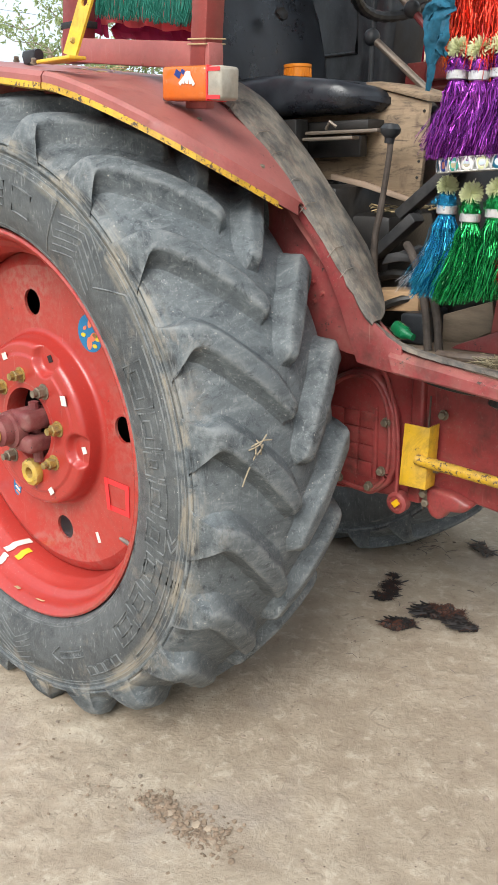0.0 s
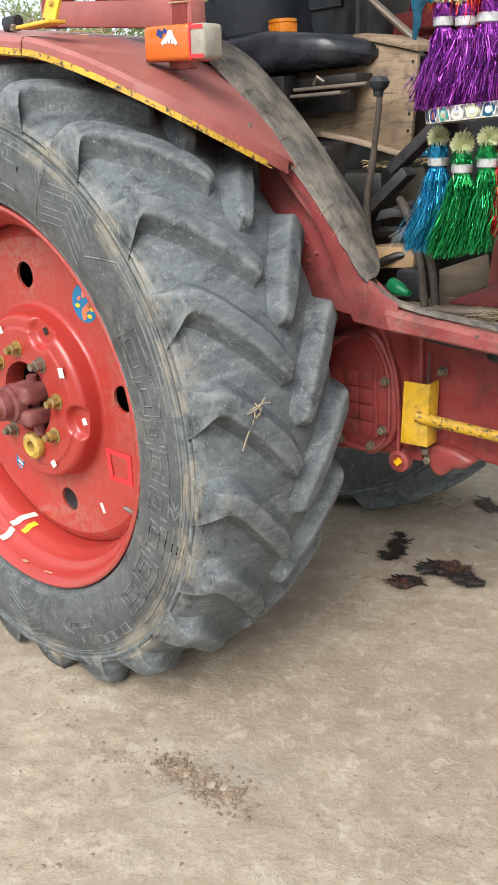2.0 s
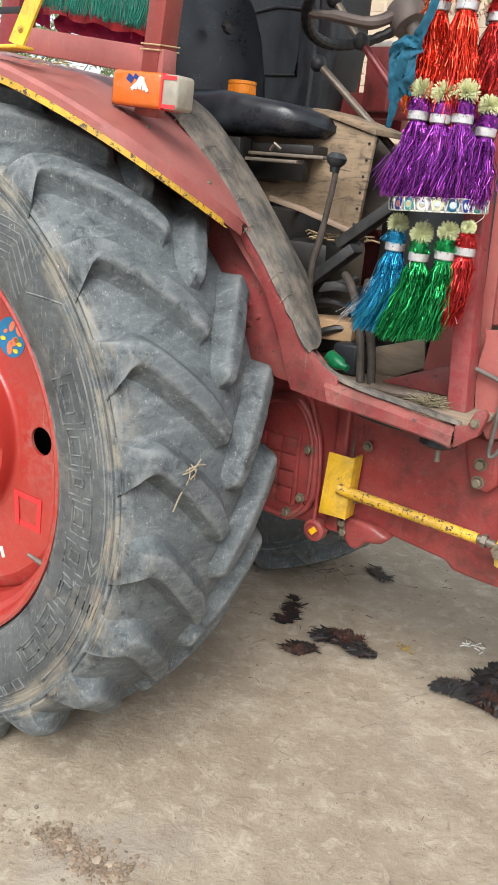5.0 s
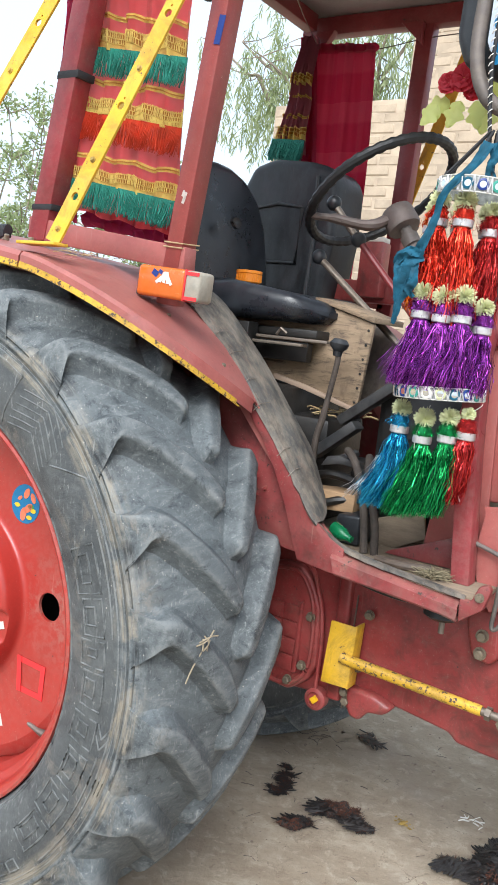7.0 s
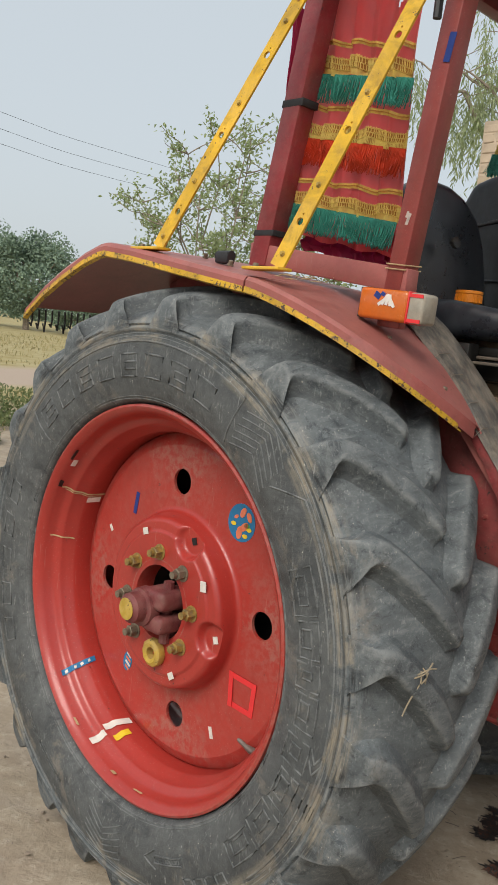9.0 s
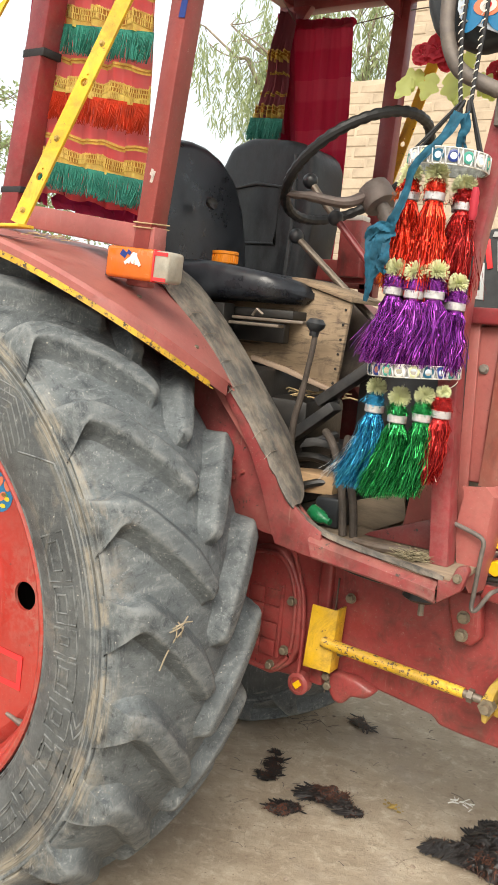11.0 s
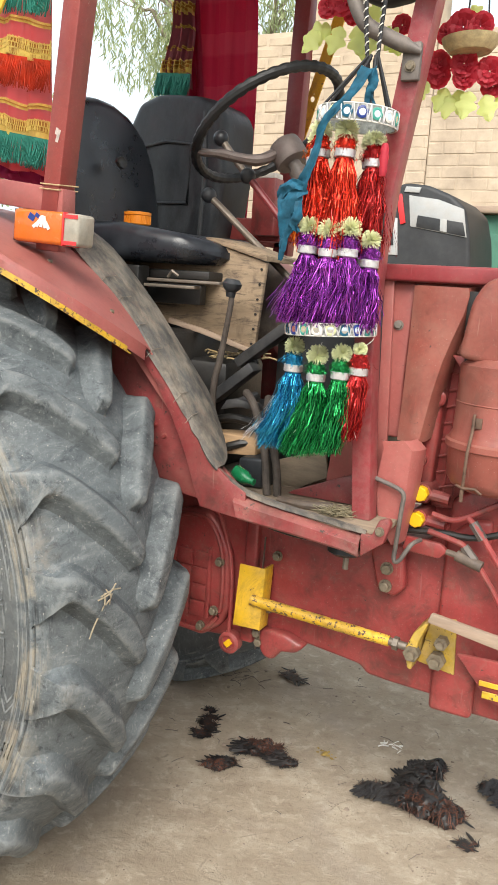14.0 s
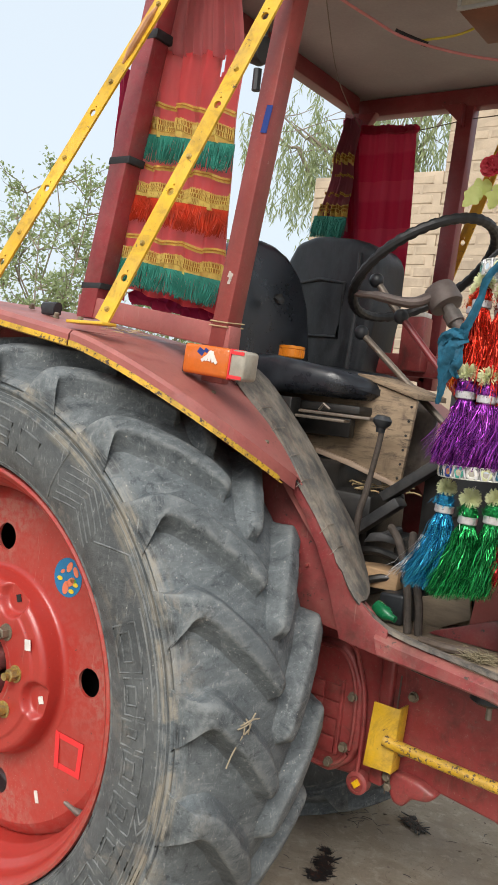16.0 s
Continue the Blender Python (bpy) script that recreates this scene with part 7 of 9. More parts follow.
# curtains
def cloth(name, material, parent, x0, x1, z0, z1, y, slope, n, amp, ph, label="", hole=None, nx=64, nz=48, pinch=0.0, thick=0.0015, z_of=None, taper=1.0):
    verts, faces = [], []
    for j in range(nz + 1):
        t = j / nz
        zc = z1 + (z0 - z1) * t
        if z_of:
            t = (z_of[1] - zc) / (z_of[1] - z_of[0])
        for i in range(nx + 1):
            s = i / nx
            k = 1 - pinch * math.exp(-((t - 0.0) ** 2) / 0.02) + 0.05 * math.sin(t * 9 + ph)
            x = (x0 + x1) / 2 + (s - 0.5) * (x1 - x0) * k + 0.006 * math.sin(t * 13 + 2 * ph)
            x = x1 - (x1 - x) * (taper + (1 - taper) * t ** 0.8)
            z = zc - slope * (s - 0.5) * min(1, t * 3) + 0.004 * math.sin(s * 19 + t * 11)
            a = amp * (1.5 - 0.8 * t)
            verts.append((x, y + a * math.sin(s * n + ph + 0.7 * math.sin(t * 3)) + 0.35 * a * math.sin(s * n * 2.3 + t * 4), z))
    w = nx + 1
    for j in range(nz):
        for i in range(nx):
            v = verts[j * w + i]
            if hole and hole[0] < v[0] < hole[1] and hole[2] < v[2] < hole[3]:
                continue
            faces.append((j * w + i, j * w + i + 1, j * w + w + i + 1, j * w + w + i))
    bm = B()
    vs = [bm.verts.new(v) for v in verts]
    fs = [bm.faces.new([vs[k] for k in f]) for f in faces]
    bmesh.ops.solidify(bm, geom=fs, thickness=thick)
    bmesh.ops.delete(bm, geom=[v for v in bm.verts if not v.link_faces], context="VERTS")
    return part(name, bm, material, parent, label, 60)


def fringe(name, material, parent, x0, x1, z, length, y, slope, seed, n=420, drift=0.0, wave=0.008):
    rng = random.Random(seed)
    verts, faces = [], []
    for i in range(n):
        s = (i + rng.random()) / n
        x, zz = x0 + s * (x1 - x0), z - slope * (s - 0.5)
        l = length * rng.uniform(0.85, 1.12)
        dx, dy = drift * rng.uniform(0.3, 1.3) + rng.gauss(0, 0.005) + wave * math.sin(s * 25), rng.gauss(0, 0.005)
        w = 0.0009
        b = len(verts)
        for t in (0, 0.5, 1):
            px, py, pz = x + dx * t * t, y - 0.003 + dy * t - 0.006 * t * (1 - t), zz - l * t
            verts += [(px - w, py, pz), (px + w, py - 0.001, pz), (px, py + 0.002, pz)]
        for k in (0, 3):
            for u in range(3):
                faces.append((b + k + u, b + k + (u + 1) % 3, b + k + 3 + (u + 1) % 3, b + k + 3 + u))
    return raw(name, verts, faces, material, parent)


def loops(name, parent, at, z0, z1, n, seed, picot, rows):
    """Gilt threads of a braid: upright loops between two cords, with a looped upper edge. at(s, z) is a point on the cloth."""
    rng = random.Random(seed)
    verts, faces = [], []

    def thread(pts, w):
        b = len(verts)
        for p in pts:
            p = Vector(p)
            verts.extend((p + V(-w, 0.0008, -w * 0.5), p + V(w, 0.0008, -w * 0.5), p + V(0, -0.0016, w)))
        for k in range(len(pts) - 1):
            for u in range(3):
                q = b + 3 * k
                faces.append((q + u, q + (u + 1) % 3, q + 3 + (u + 1) % 3, q + 3 + u))

    for i in range(n):
        a, b = i / n, (i + 1) / n
        for k in range(rows):
            hi, lo = z1 + (z0 - z1) * k / rows, z1 + (z0 - z1) * (k + 1) / rows
            m = (a + b) / 2 + (0.5 / n if k % 2 else 0) + rng.uniform(-0.12, 0.12) / n
            thread([at(min(m, 1), hi), at(min(m + 0.12 / n, 1), (hi + lo) / 2), at(min(m, 1), lo)], 0.00105)
        if picot:
            thread([at(a, z1), at((a + b) / 2, z1 + 0.0034 + rng.uniform(-0.0008, 0.0008)), at(b, z1)], 0.0009)
    for k in range(rows + 1):
        z = z1 + (z0 - z1) * k / rows
        thread([at(i / 48, z + rng.uniform(-0.0003, 0.0003)) for i in range(49)], 0.0013)
    return raw(name, verts, faces, GOLD, parent)


def curtain(name, label, y, x0, x1, z0, z1, trims, slope, base, ph, hole=None, seed=1, pinch=0.25, amp=0.009, taper=1.0, valance=0.0):
    """A fringed curtain; trims are (kind, upper edge, height). Above the valance line the cloth is a paler, pleated piece."""
    root = thing(name, label, "curtain")
    cloth("cloth", base, root, x0, x1, z0, valance or z1, y, slope, 34, amp, ph, hole=hole, pinch=pinch, taper=taper, z_of=(z0, z1))
    if valance:
        cloth("valance", CLOTH_FADED, root, x0 + 0.004, x1 - 0.002, valance - 0.010, z1, y - 0.004, slope, 62, amp * 0.8, ph + 1.3, nx=110, nz=16, pinch=pinch, z_of=(z0, z1), label="paler pleated upper cloth sewn on in a seam")
    for k, (kind, zt, h) in enumerate(trims):
        def strip(label_, material, top, height, lift, thick=0.001, wide=0.0):
            cloth(label_, material, root, x0 - 0.005 - wide, x1 + 0.003, top - height, top, y - lift, slope, 34, amp, ph, nz=3, z_of=(z0, z1), thick=thick, taper=taper)

        def at(s_, z_, lift=0.0075):
            t = (z1 - z_) / (z1 - z0)
            w = 1 + 0.05 * math.sin(t * 9 + ph)
            x = (x0 + x1) / 2 + (s_ - 0.5) * (x1 - x0 + 0.008) * w + 0.006 * math.sin(t * 13 + 2 * ph)
            x = x1 - (x1 - x) * (taper + (1 - taper) * t ** 0.8)
            q = amp * (1.5 - 0.8 * t)
            return V(x, y - lift + q * math.sin(s_ * 34 + ph + 0.7 * math.sin(t * 3)) + 0.35 * q * math.sin(s_ * 34 * 2.3 + t * 4), z_ - slope * (s_ - 0.5) * min(1, t * 3) + 0.004 * math.sin(s_ * 19 + t * 11))

        n = int(abs(x1 - x0) * taper / 0.0042)
        if kind == "stripe":
            strip("ribbon", STRIPE, zt, h, 0.004)
            strip("ribbon_cord", BRAID_BACK, zt - h * 0.40, h * 0.22, 0.0062)
        elif kind == "band":
            strip("braid_backing", BRAID_BACK, zt, h * 0.66, 0.004)
            strip("gold_braid", GOLD, zt - h * 0.64, h * 0.36, 0.006, 0.002, 0.002)
            loops("gilt_thread", root, at, zt - h * 0.62, zt, n, seed * 7 + k, True, 2)
        elif kind == "lace":
            strip("braid_backing", BRAID_BACK, zt, h * 0.96, 0.004)
            loops("gilt_thread", root, at, zt - h * 0.56, zt, n, seed * 7 + k, True, 2)
            loops("gilt_thread", root, at, zt - h, zt - h * 0.60, int(n * 1.7), seed * 9 + k, False, 1)
        else:
            fringe("fringe", TEAL if kind == "teal" else FRINGE_RED, root, x0 - 0.008, x1 + 0.003, zt, h, y - 0.010, slope, seed * 10 + k, drift=-0.015)
    return root


curtain("window_curtain", "faded red curtain with gold braid and teal and orange fringes", 0.352, 0.054, 0.400, 1.70, 2.475,
        [("stripe", 2.184, 0.013), ("band", 2.141, 0.043), ("teal", 2.101, 0.060), ("stripe", 2.027, 0.013), ("lace", 1.979, 0.036), ("red", 1.945, 0.060), ("stripe", 1.851, 0.013), ("band", 1.812, 0.036), ("teal", 1.780, 0.060)],
        0.060, CLOTH, 0.4, hole=(0.318, 0.346, 2.245, 2.29), seed=2, valance=2.312)
c2 = thing("window_curtain", "crumpled dark red curtain hem bunched on the base rail", "curtain")
cloth("cloth", CLOTH_DARK, c2, 0.075, 0.40, 1.668, 1.735, 0.375, 0.05, 60, 0.012, 1.0, nz=6)
cloth("cloth", CLOTH_DARK, c2, -0.045, 0.06, 1.71, 2.30, 0.372, 0.02, 12, 0.012, 0.2, nz=20, nx=20)
far = thing("window_curtain", "crimson curtain lit through by the sky behind the cab", "curtain")


def hanging(name, parent, material, top, bottom, y, fold, amp, seed, label=""):
    """Cloth between two lines of points, hung from a wire, with soft folds."""
    rng = random.Random(seed)
    nx, nz = 56, 40
    ph = [rng.uniform(0, 6.28) for _ in range(4)]
    rows = []
    for j in range(nz + 1):
        t = j / nz
        row = []
        for i in range(nx + 1):
            s = i / nx
            a, b = Vector(top[0]).lerp(Vector(top[1]), s), Vector(bottom[0]).lerp(Vector(bottom[1]), s)
            bow = Vector((0.016 * math.sin(math.pi * t) * s, 0))
            p = a.lerp(b, t) + bow
            f = math.sin(s * fold + ph[0] + 0.5 * t) + 0.5 * math.sin(s * fold * 2.7 + ph[1] - 0.7 * t) * (1 - 0.6 * t) + 0.35 * math.sin(s * fold * 5.5 + ph[2]) * max(0.0, 1 - 4 * t)
            row.append((p.x, y + amp * f, p.y + 0.0012 * math.sin(s * 70) * (1 - t)))
        rows.append(row)
    bm = B()
    sheet(bm, rows, 0.0012)
    return part(name, bm, material, parent, label, 60)


hanging("cloth", far, CLOTH_BANDED, ((0.128, 2.452), (0.365, 2.434)), ((0.150, 1.60), (0.375, 1.66)), 1.352, 17, 0.006, 3)
hanging("hem", far, CLOTH_BANDED, ((0.128, 2.456), (0.366, 2.438)), ((0.128, 2.425), (0.366, 2.408)), 1.346, 17, 0.006, 3)
hanging("side_fold", far, CLOTH_DARK, ((0.080, 2.480), (0.150, 2.452)), ((0.150, 1.70), (0.215, 1.70)), 1.338, 10, 0.012, 4)
c4 = curtain("window_curtain", "bunched mauve-red curtain with gold braid and a teal fringe", 1.30, 0.052, 0.170, 2.085, 2.462, [("band", 2.340, 0.030), ("stripe", 2.210, 0.009), ("stripe", 2.275, 0.008), ("band", 2.168, 0.040), ("teal", 2.128, 0.066)], 0.01, CLOTH_MAUVE, 0.3, seed=6, pinch=0.0, amp=0.010, taper=0.40)

# hanging ornament with tinsel tassels
orn = thing("tassel_ornament", "hanging ornament of shiny tinsel tassels and mirrored beaded bands", "ornament")
OY = 0.43


def strands(name, material, parent, top, length, r0, r1, lean, seed, n=230, w=0.0011):
    rng = random.Random(seed)
    verts, faces = [], []
    for _ in range(n):
        a, q = rng.uniform(0, 6.283), math.sqrt(rng.random())
        d = V(math.cos(a), math.sin(a), 0)
        l = length * rng.uniform(0.78, 1.06)
        wild = rng.random() < 0.07
        f = rng.uniform(1.2, 1.9) if wild else 1.0
        tw = rng.uniform(0, 3.14)
        s = V(math.cos(tw), math.sin(tw), 0) * w * rng.uniform(0.7, 1.4)
        b = len(verts)
        kink = V(rng.gauss(0, 0.0035), rng.gauss(0, 0.0035), 0)
        for k in range(7):
            t = k / 6
            jit = V(rng.gauss(0, 0.0014), rng.gauss(0, 0.0014), 0) if k else V(0, 0, 0)
            p = jit + Vector(top) + d * (r0 * q + (r1 * f - r0) * q * t ** 0.8) + V(lean[0] * t * t, lean[1] * t * t, -l * t * (0.92 if wild else 1)) + kink * math.sin(t * 9)
            s2 = Matrix.Rotation(tw + 2.2 * t, 3, "Z") @ V(w, 0, 0)
            verts += [tuple(p - s2), tuple(p + s2)]
        for k in range(6):
            faces.append((b + 2 * k, b + 2 * k + 1, b + 2 * k + 3, b + 2 * k + 2))
    return raw(name, verts, faces, material, parent, smooth=0)


def tassel(x, z, y, length, material, lean, seed, big=1.0, label="", tall=1.0):
    """Pompom, wound head, silver band and a skirt of tinsel."""
    c = V(x, y, z)
    bm = B()
    lathe(bm, [(0.0, 0.038 * tall), (0.008, 0.034 * tall), (0.0135, 0.026 * tall), (0.0155, 0.016 * tall), (0.015, 0.008), (0.0145, -0.010), (0.017, -0.016), (0.0, -0.018)], c, axis=(0, 0, 1), n=26)
    for v in bm.verts:
        a = math.atan2(v.co.y - c.y, v.co.x - c.x)
        v.co += V(math.cos(a), math.sin(a), 0) * 0.0016 * noise.noise(V(a * 6, seed, v.co.z * 40))
    head = part("tassel", bm, material, orn, label, 20)
    strands("wound_tinsel", material, head, c + V(0, 0, 0.036 * tall), 0.032 * tall, 0.010, 0.0195, (0, 0), seed + 300, n=420, w=0.0006)
    bm = B()
    lathe(bm, [(0.0180, 0.0085), (0.0198, 0.007), (0.0198, -0.006), (0.0180, -0.0075)], c, axis=(0.05, 0, 1), n=16)
    part("band", bm, SILVER, head, "silver ribbon band")
    rng = random.Random(seed)
    verts, faces = [], []
    pc = c + V(0, 0, 0.044 * tall)
    for _ in range(420):
        d = V(rng.gauss(0, 1), rng.gauss(0, 1), rng.gauss(0, 0.8)).normalized()
        r = 0.021 * rng.uniform(0.85, 1.15) * big
        a, b2 = ring_frame(d)
        b = len(verts)
        for t, wd in ((0.15, 0.0008), (0.9, 0.0010)):
            for u in range(3):
                verts.append(tuple(pc + d * r * t + wd * (math.cos(u * 2.09) * a + math.sin(u * 2.09) * b2)))
        verts.append(tuple(pc + d * r))
        for u in range(3):
            faces.append((b + u, b + (u + 1) % 3, b + 3 + (u + 1) % 3, b + 3 + u))
            faces.append((b + 3 + u, b + 3 + (u + 1) % 3, b + 6))
    raw("pompom", verts, faces, POMPOM, head, "pale green woollen pompom", 0)
    strands("tinsel_skirt", material, head, c + V(0, 0, -0.010), length, 0.016, 0.033 * big, lean, seed, n=int(1250 * big), w=0.0006)
    return head


for k, (x, z, y, l, mt, lean, g) in enumerate((
        (1.000, 1.716, 0.450, 0.15, TIN_ORANGE, (-0.010, 0), 0.9), (1.030, 1.724, 0.400, 0.17, TIN_RED, (0.004, 0), 1.05), (1.088, 1.721, 0.385, 0.18, TIN_RED, (0.0, 0), 1.1), (1.134, 1.708, 0.425, 0.150, TIN_CRIMSON, (-0.010, 0), 0.8),
        (1.050, 1.715, 0.480, 0.17, TIN_CRIMSON, (0, 0), 1.2), (1.110, 1.712, 0.480, 0.17, TIN_CRIMSON, (0, 0), 1.2),
        (1.026, 1.543, 0.400, 0.128, TIN_PURPLE, (-0.024, 0), 1.05), (1.034, 1.538, 0.365, 0.128, TIN_PURPLE, (-0.022, 0), 1.0), (1.080, 1.533, 0.360, 0.126, TIN_PURPLE, (-0.020, 0), 1.1), (1.118, 1.535, 0.365, 0.124, TIN_PURPLE, (-0.016, 0), 1.12), (1.148, 1.518, 0.405, 0.12, TIN_PURPLE, (-0.010, 0), 0.95), (1.05, 1.525, 0.465, 0.13, TIN_PURPLE, (-0.03, 0), 1.2), (1.10, 1.525, 0.465, 0.13, TIN_PURPLE, (-0.02, 0), 1.2),
        (1.004, 1.301, 0.405, 0.155, TIN_BLUE, (-0.040, 0), 1.0), (1.060, 1.288, 0.395, 0.148, TIN_GREEN, (-0.032, 0), 1.08), (1.112, 1.297, 0.395, 0.146, TIN_GREEN, (-0.020, 0), 0.98), (1.146, 1.308, 0.405, 0.125, TIN_CRIMSON, (-0.016, 0), 0.70))):
    tassel(x, z, y, l, mt, lean, 40 + k, g, tall=1.0)
# stray pale strands beside the blue tassel
strands("stray_strands", SILVER, orn, (0.955, 0.43, 1.235), 0.10, 0.006, 0.035, (-0.05, 0), 91, n=26, w=0.0008)


def beaded_band(c, r, h, tilt):
    m = Matrix.Translation(c) @ Matrix.Rotation(tilt, 4, "Y")
    bm = B()
    lathe(bm, [(r - 0.004, -h / 2), (r, -h / 2), (r, h / 2), (r - 0.004, h / 2)], (0, 0, 0), axis=(0, 0, 1), n=48, closed=True)
    bmesh.ops.transform(bm, matrix=m, verts=bm.verts)
    band = part("beaded_band", bm, BEAD_CLOTH, orn, "grey band sewn with white beads and little mirrors")
    for s in (-1, 1):
        bm = B()
        tube(bm, [(r * math.cos(2 * math.pi * i / 48), r * math.sin(2 * math.pi * i / 48), s * h * 0.5) for i in range(48)], 0.0013, 6, closed=True)
        bmesh.ops.transform(bm, matrix=m, verts=bm.verts)
        part("bead_string", bm, WHITE_BEAD, band)
    count = int(2 * math.pi * r / 0.027)
    cols = (TEAL, WHITE_BEAD, POMPOM, RIBBON, NAVY)
    for i in range(count):
        a = 2 * math.pi * i / count
        d = V(math.cos(a), math.sin(a), 0)
        bm = B()
        lathe(bm, [(0.0115, 0.0), (0.0115, 0.002), (0.0075, 0.003), (0.0065, 0.002)], m @ (d * r), axis=m.to_3x3() @ d, n=14)
        disc = part("disc", bm, cols[i % 5], band)
        bm = B()
        lathe(bm, [(0.0068, 0.0), (0.0066, 0.0022), (0.0, 0.0024)], m @ (d * r), axis=m.to_3x3() @ d, n=12)
        part("little_mirror", bm, MIRROR, band)
        # twisted silver bars between the mirrors
        for t0, t1 in ((-0.16, -0.06), (-0.03, 0.05), (0.08, 0.15)):
            a2, lean = a + math.pi / count, 0.12 * (1 if (i + int(t0 * 100)) % 2 else -1)
            bm = B()
            tube(bm, [m @ V((r + 0.0015) * math.cos(a2 + t0 * 0.5 + lean * 0.25 * u), (r + 0.0015) * math.sin(a2 + t0 * 0.5 + lean * 0.25 * u), u * h * 0.47) for u in (-1, 0, 1)], 0.0019, 6)
            part("silver_bar", bm, SILVER, band)


beaded_band((1.091, OY, 1.793), 0.077, 0.030, 0.05)
beaded_band((1.070, OY, 1.386), 0.091, 0.024, -0.05)
# cords
rng = random.Random(8)
for i in range(8):
    a = 2 * math.pi * i / 8
    bm = B()
    tube(bm, [(1.084 + 0.072 * math.cos(a), OY + 0.072 * math.sin(a), 1.805), (1.112 + 0.01 * math.cos(a), OY + 0.01 * math.sin(a), 1.905)], 0.003, 6)
    part("cord", bm, CORD, orn)
for x0, x1 in ((1.103, 1.083), (1.120, 1.126)):
    bm = B()
    tube(bm, [(x0, OY, 1.885), ((x0 + x1) / 2, OY, 1.955), (x1, OY + 0.01, 2.04), (x1, OY + 0.02, 2.20)], 0.0042, 8)
    cd = part("cord", bm, CORD, orn, "black and white plaited cord")
    for j in range(18):
        t = j / 18
        z = 1.91 + 0.27 * t
        x = x0 + (x1 - x0) * min(1, (z - 1.885) / 0.155)
        bm = B()
        tube(bm, [(x - 0.004, OY - 0.003, z), (x, OY - 0.006, z + 0.004), (x + 0.004, OY - 0.003, z + 0.008)], 0.0012, 5)
        part("white_stitch", bm, WHITE_BEAD, cd)
# strings between the tiers
for x, z0, z1 in ((1.06, 1.70, 1.60), (1.11, 1.70, 1.60), (1.00, 1.45, 1.39), (1.05, 1.5, 1.39), (1.13, 1.5, 1.39), (1.152, 1.62, 1.42)):
    bm = B()
    tube(bm, [(x, OY + 0.03, z0), (x - 0.01, OY + 0.03, z1)], 0.002, 5)
    part("cord", bm, CORD, orn)
bm = B()
tube(bm, bend([(1.145, 0.42, 1.385), (1.165, 0.415, 1.395), (1.170, 0.41, 1.375), (1.155, 0.41, 1.36)], 4), 0.0007, 5)
tube(bm, bend([(1.140, 0.41, 1.27), (1.150, 0.405, 1.235), (1.143, 0.40, 1.205), (1.155, 0.40, 1.175)], 4), 0.0007, 5)
tube(bm, bend([(1.07, 0.39, 1.36), (1.05, 0.38, 1.29), (1.06, 0.375, 1.22), (1.02, 0.37, 1.16)], 4), 0.0006, 5)
part("loose_thread", bm, WHITE_BEAD, orn)


def ribbon(pts, widths, seed):
    rng = random.Random(seed)
    bm = B()
    line = bend(pts, 6)
    rows = []
    for i, p in enumerate(line):
        t = i / (len(line) - 1) * (len(widths) - 1)
        w = widths[int(t)] + (widths[min(int(t) + 1, len(widths) - 1)] - widths[int(t)]) * (t % 1)
        d = (line[min(i + 1, len(line) - 1)] - line[max(i - 1, 0)]).normalized()
        s = d.cross(V(0, 1, 0)).normalized()
        rows.append([p + s * w * u + V(0, 0.004 * math.sin(3.1 * u + i * 0.55) + rng.uniform(-0.0022, 0.0022), rng.uniform(-0.001, 0.001)) for u in (-1, -0.5, 0, 0.5, 1)])
    sheet(bm, rows, 0.001)
    return part("ribbon", bm, RIBBON, orn, "crumpled turquoise cloth ribbon", 60)


ribbon([(1.122, 0.375, 1.872), (1.108, 0.365, 1.838), (1.066, 0.340, 1.780), (1.046, 0.345, 1.730), (1.031, 0.345, 1.684), (1.016, 0.35, 1.650)], [0.012, 0.010, 0.007, 0.008, 0.009, 0.012], 1)
ribbon([(1.126, 0.385, 1.872), (1.134, 0.38, 1.850), (1.128, 0.38, 1.825), (1.134, 0.385, 1.800)], [0.012, 0.010, 0.007, 0.012], 2)
ribbon([(1.028, 0.352, 1.652), (1.008, 0.338, 1.640), (1.000, 0.340, 1.615), (1.004, 0.345, 1.590), (0.992, 0.348, 1.560)], [0.010, 0.014, 0.015, 0.011, 0.006], 3)
ribbon([(0.984, 0.355, 1.648), (0.986, 0.340, 1.628), (0.990, 0.343, 1.600), (0.986, 0.35, 1.56), (0.982, 0.355, 1.515)], [0.006, 0.013, 0.014, 0.009, 0.004], 4)
ribbon([(1.026, 0.35, 1.655), (1.005, 0.336, 1.658), (0.985, 0.34, 1.648), (0.974, 0.348, 1.625)], [0.008, 0.010, 0.010, 0.005], 5)
ribbon([(1.018, 0.345, 1.635), (1.022, 0.332, 1.605), (1.014, 0.336, 1.585), (1.020, 0.345, 1.57)], [0.007, 0.010, 0.009, 0.004], 6)
bm = B()
tube(bm, [(1.160, 0.405, 1.742), (1.160, 0.405, 1.732), (1.160, 0.405, 1.724), (1.160, 0.405, 1.716), (1.160, 0.405, 1.704), (1.160, 0.405, 1.692), (1.160, 0.405, 1.682)], [0.005, 0.0085, 0.0075, 0.009, 0.0075, 0.0085, 0.005], 14)
part("red_wool_roll", bm, PETAL, orn, "roll of red wool")


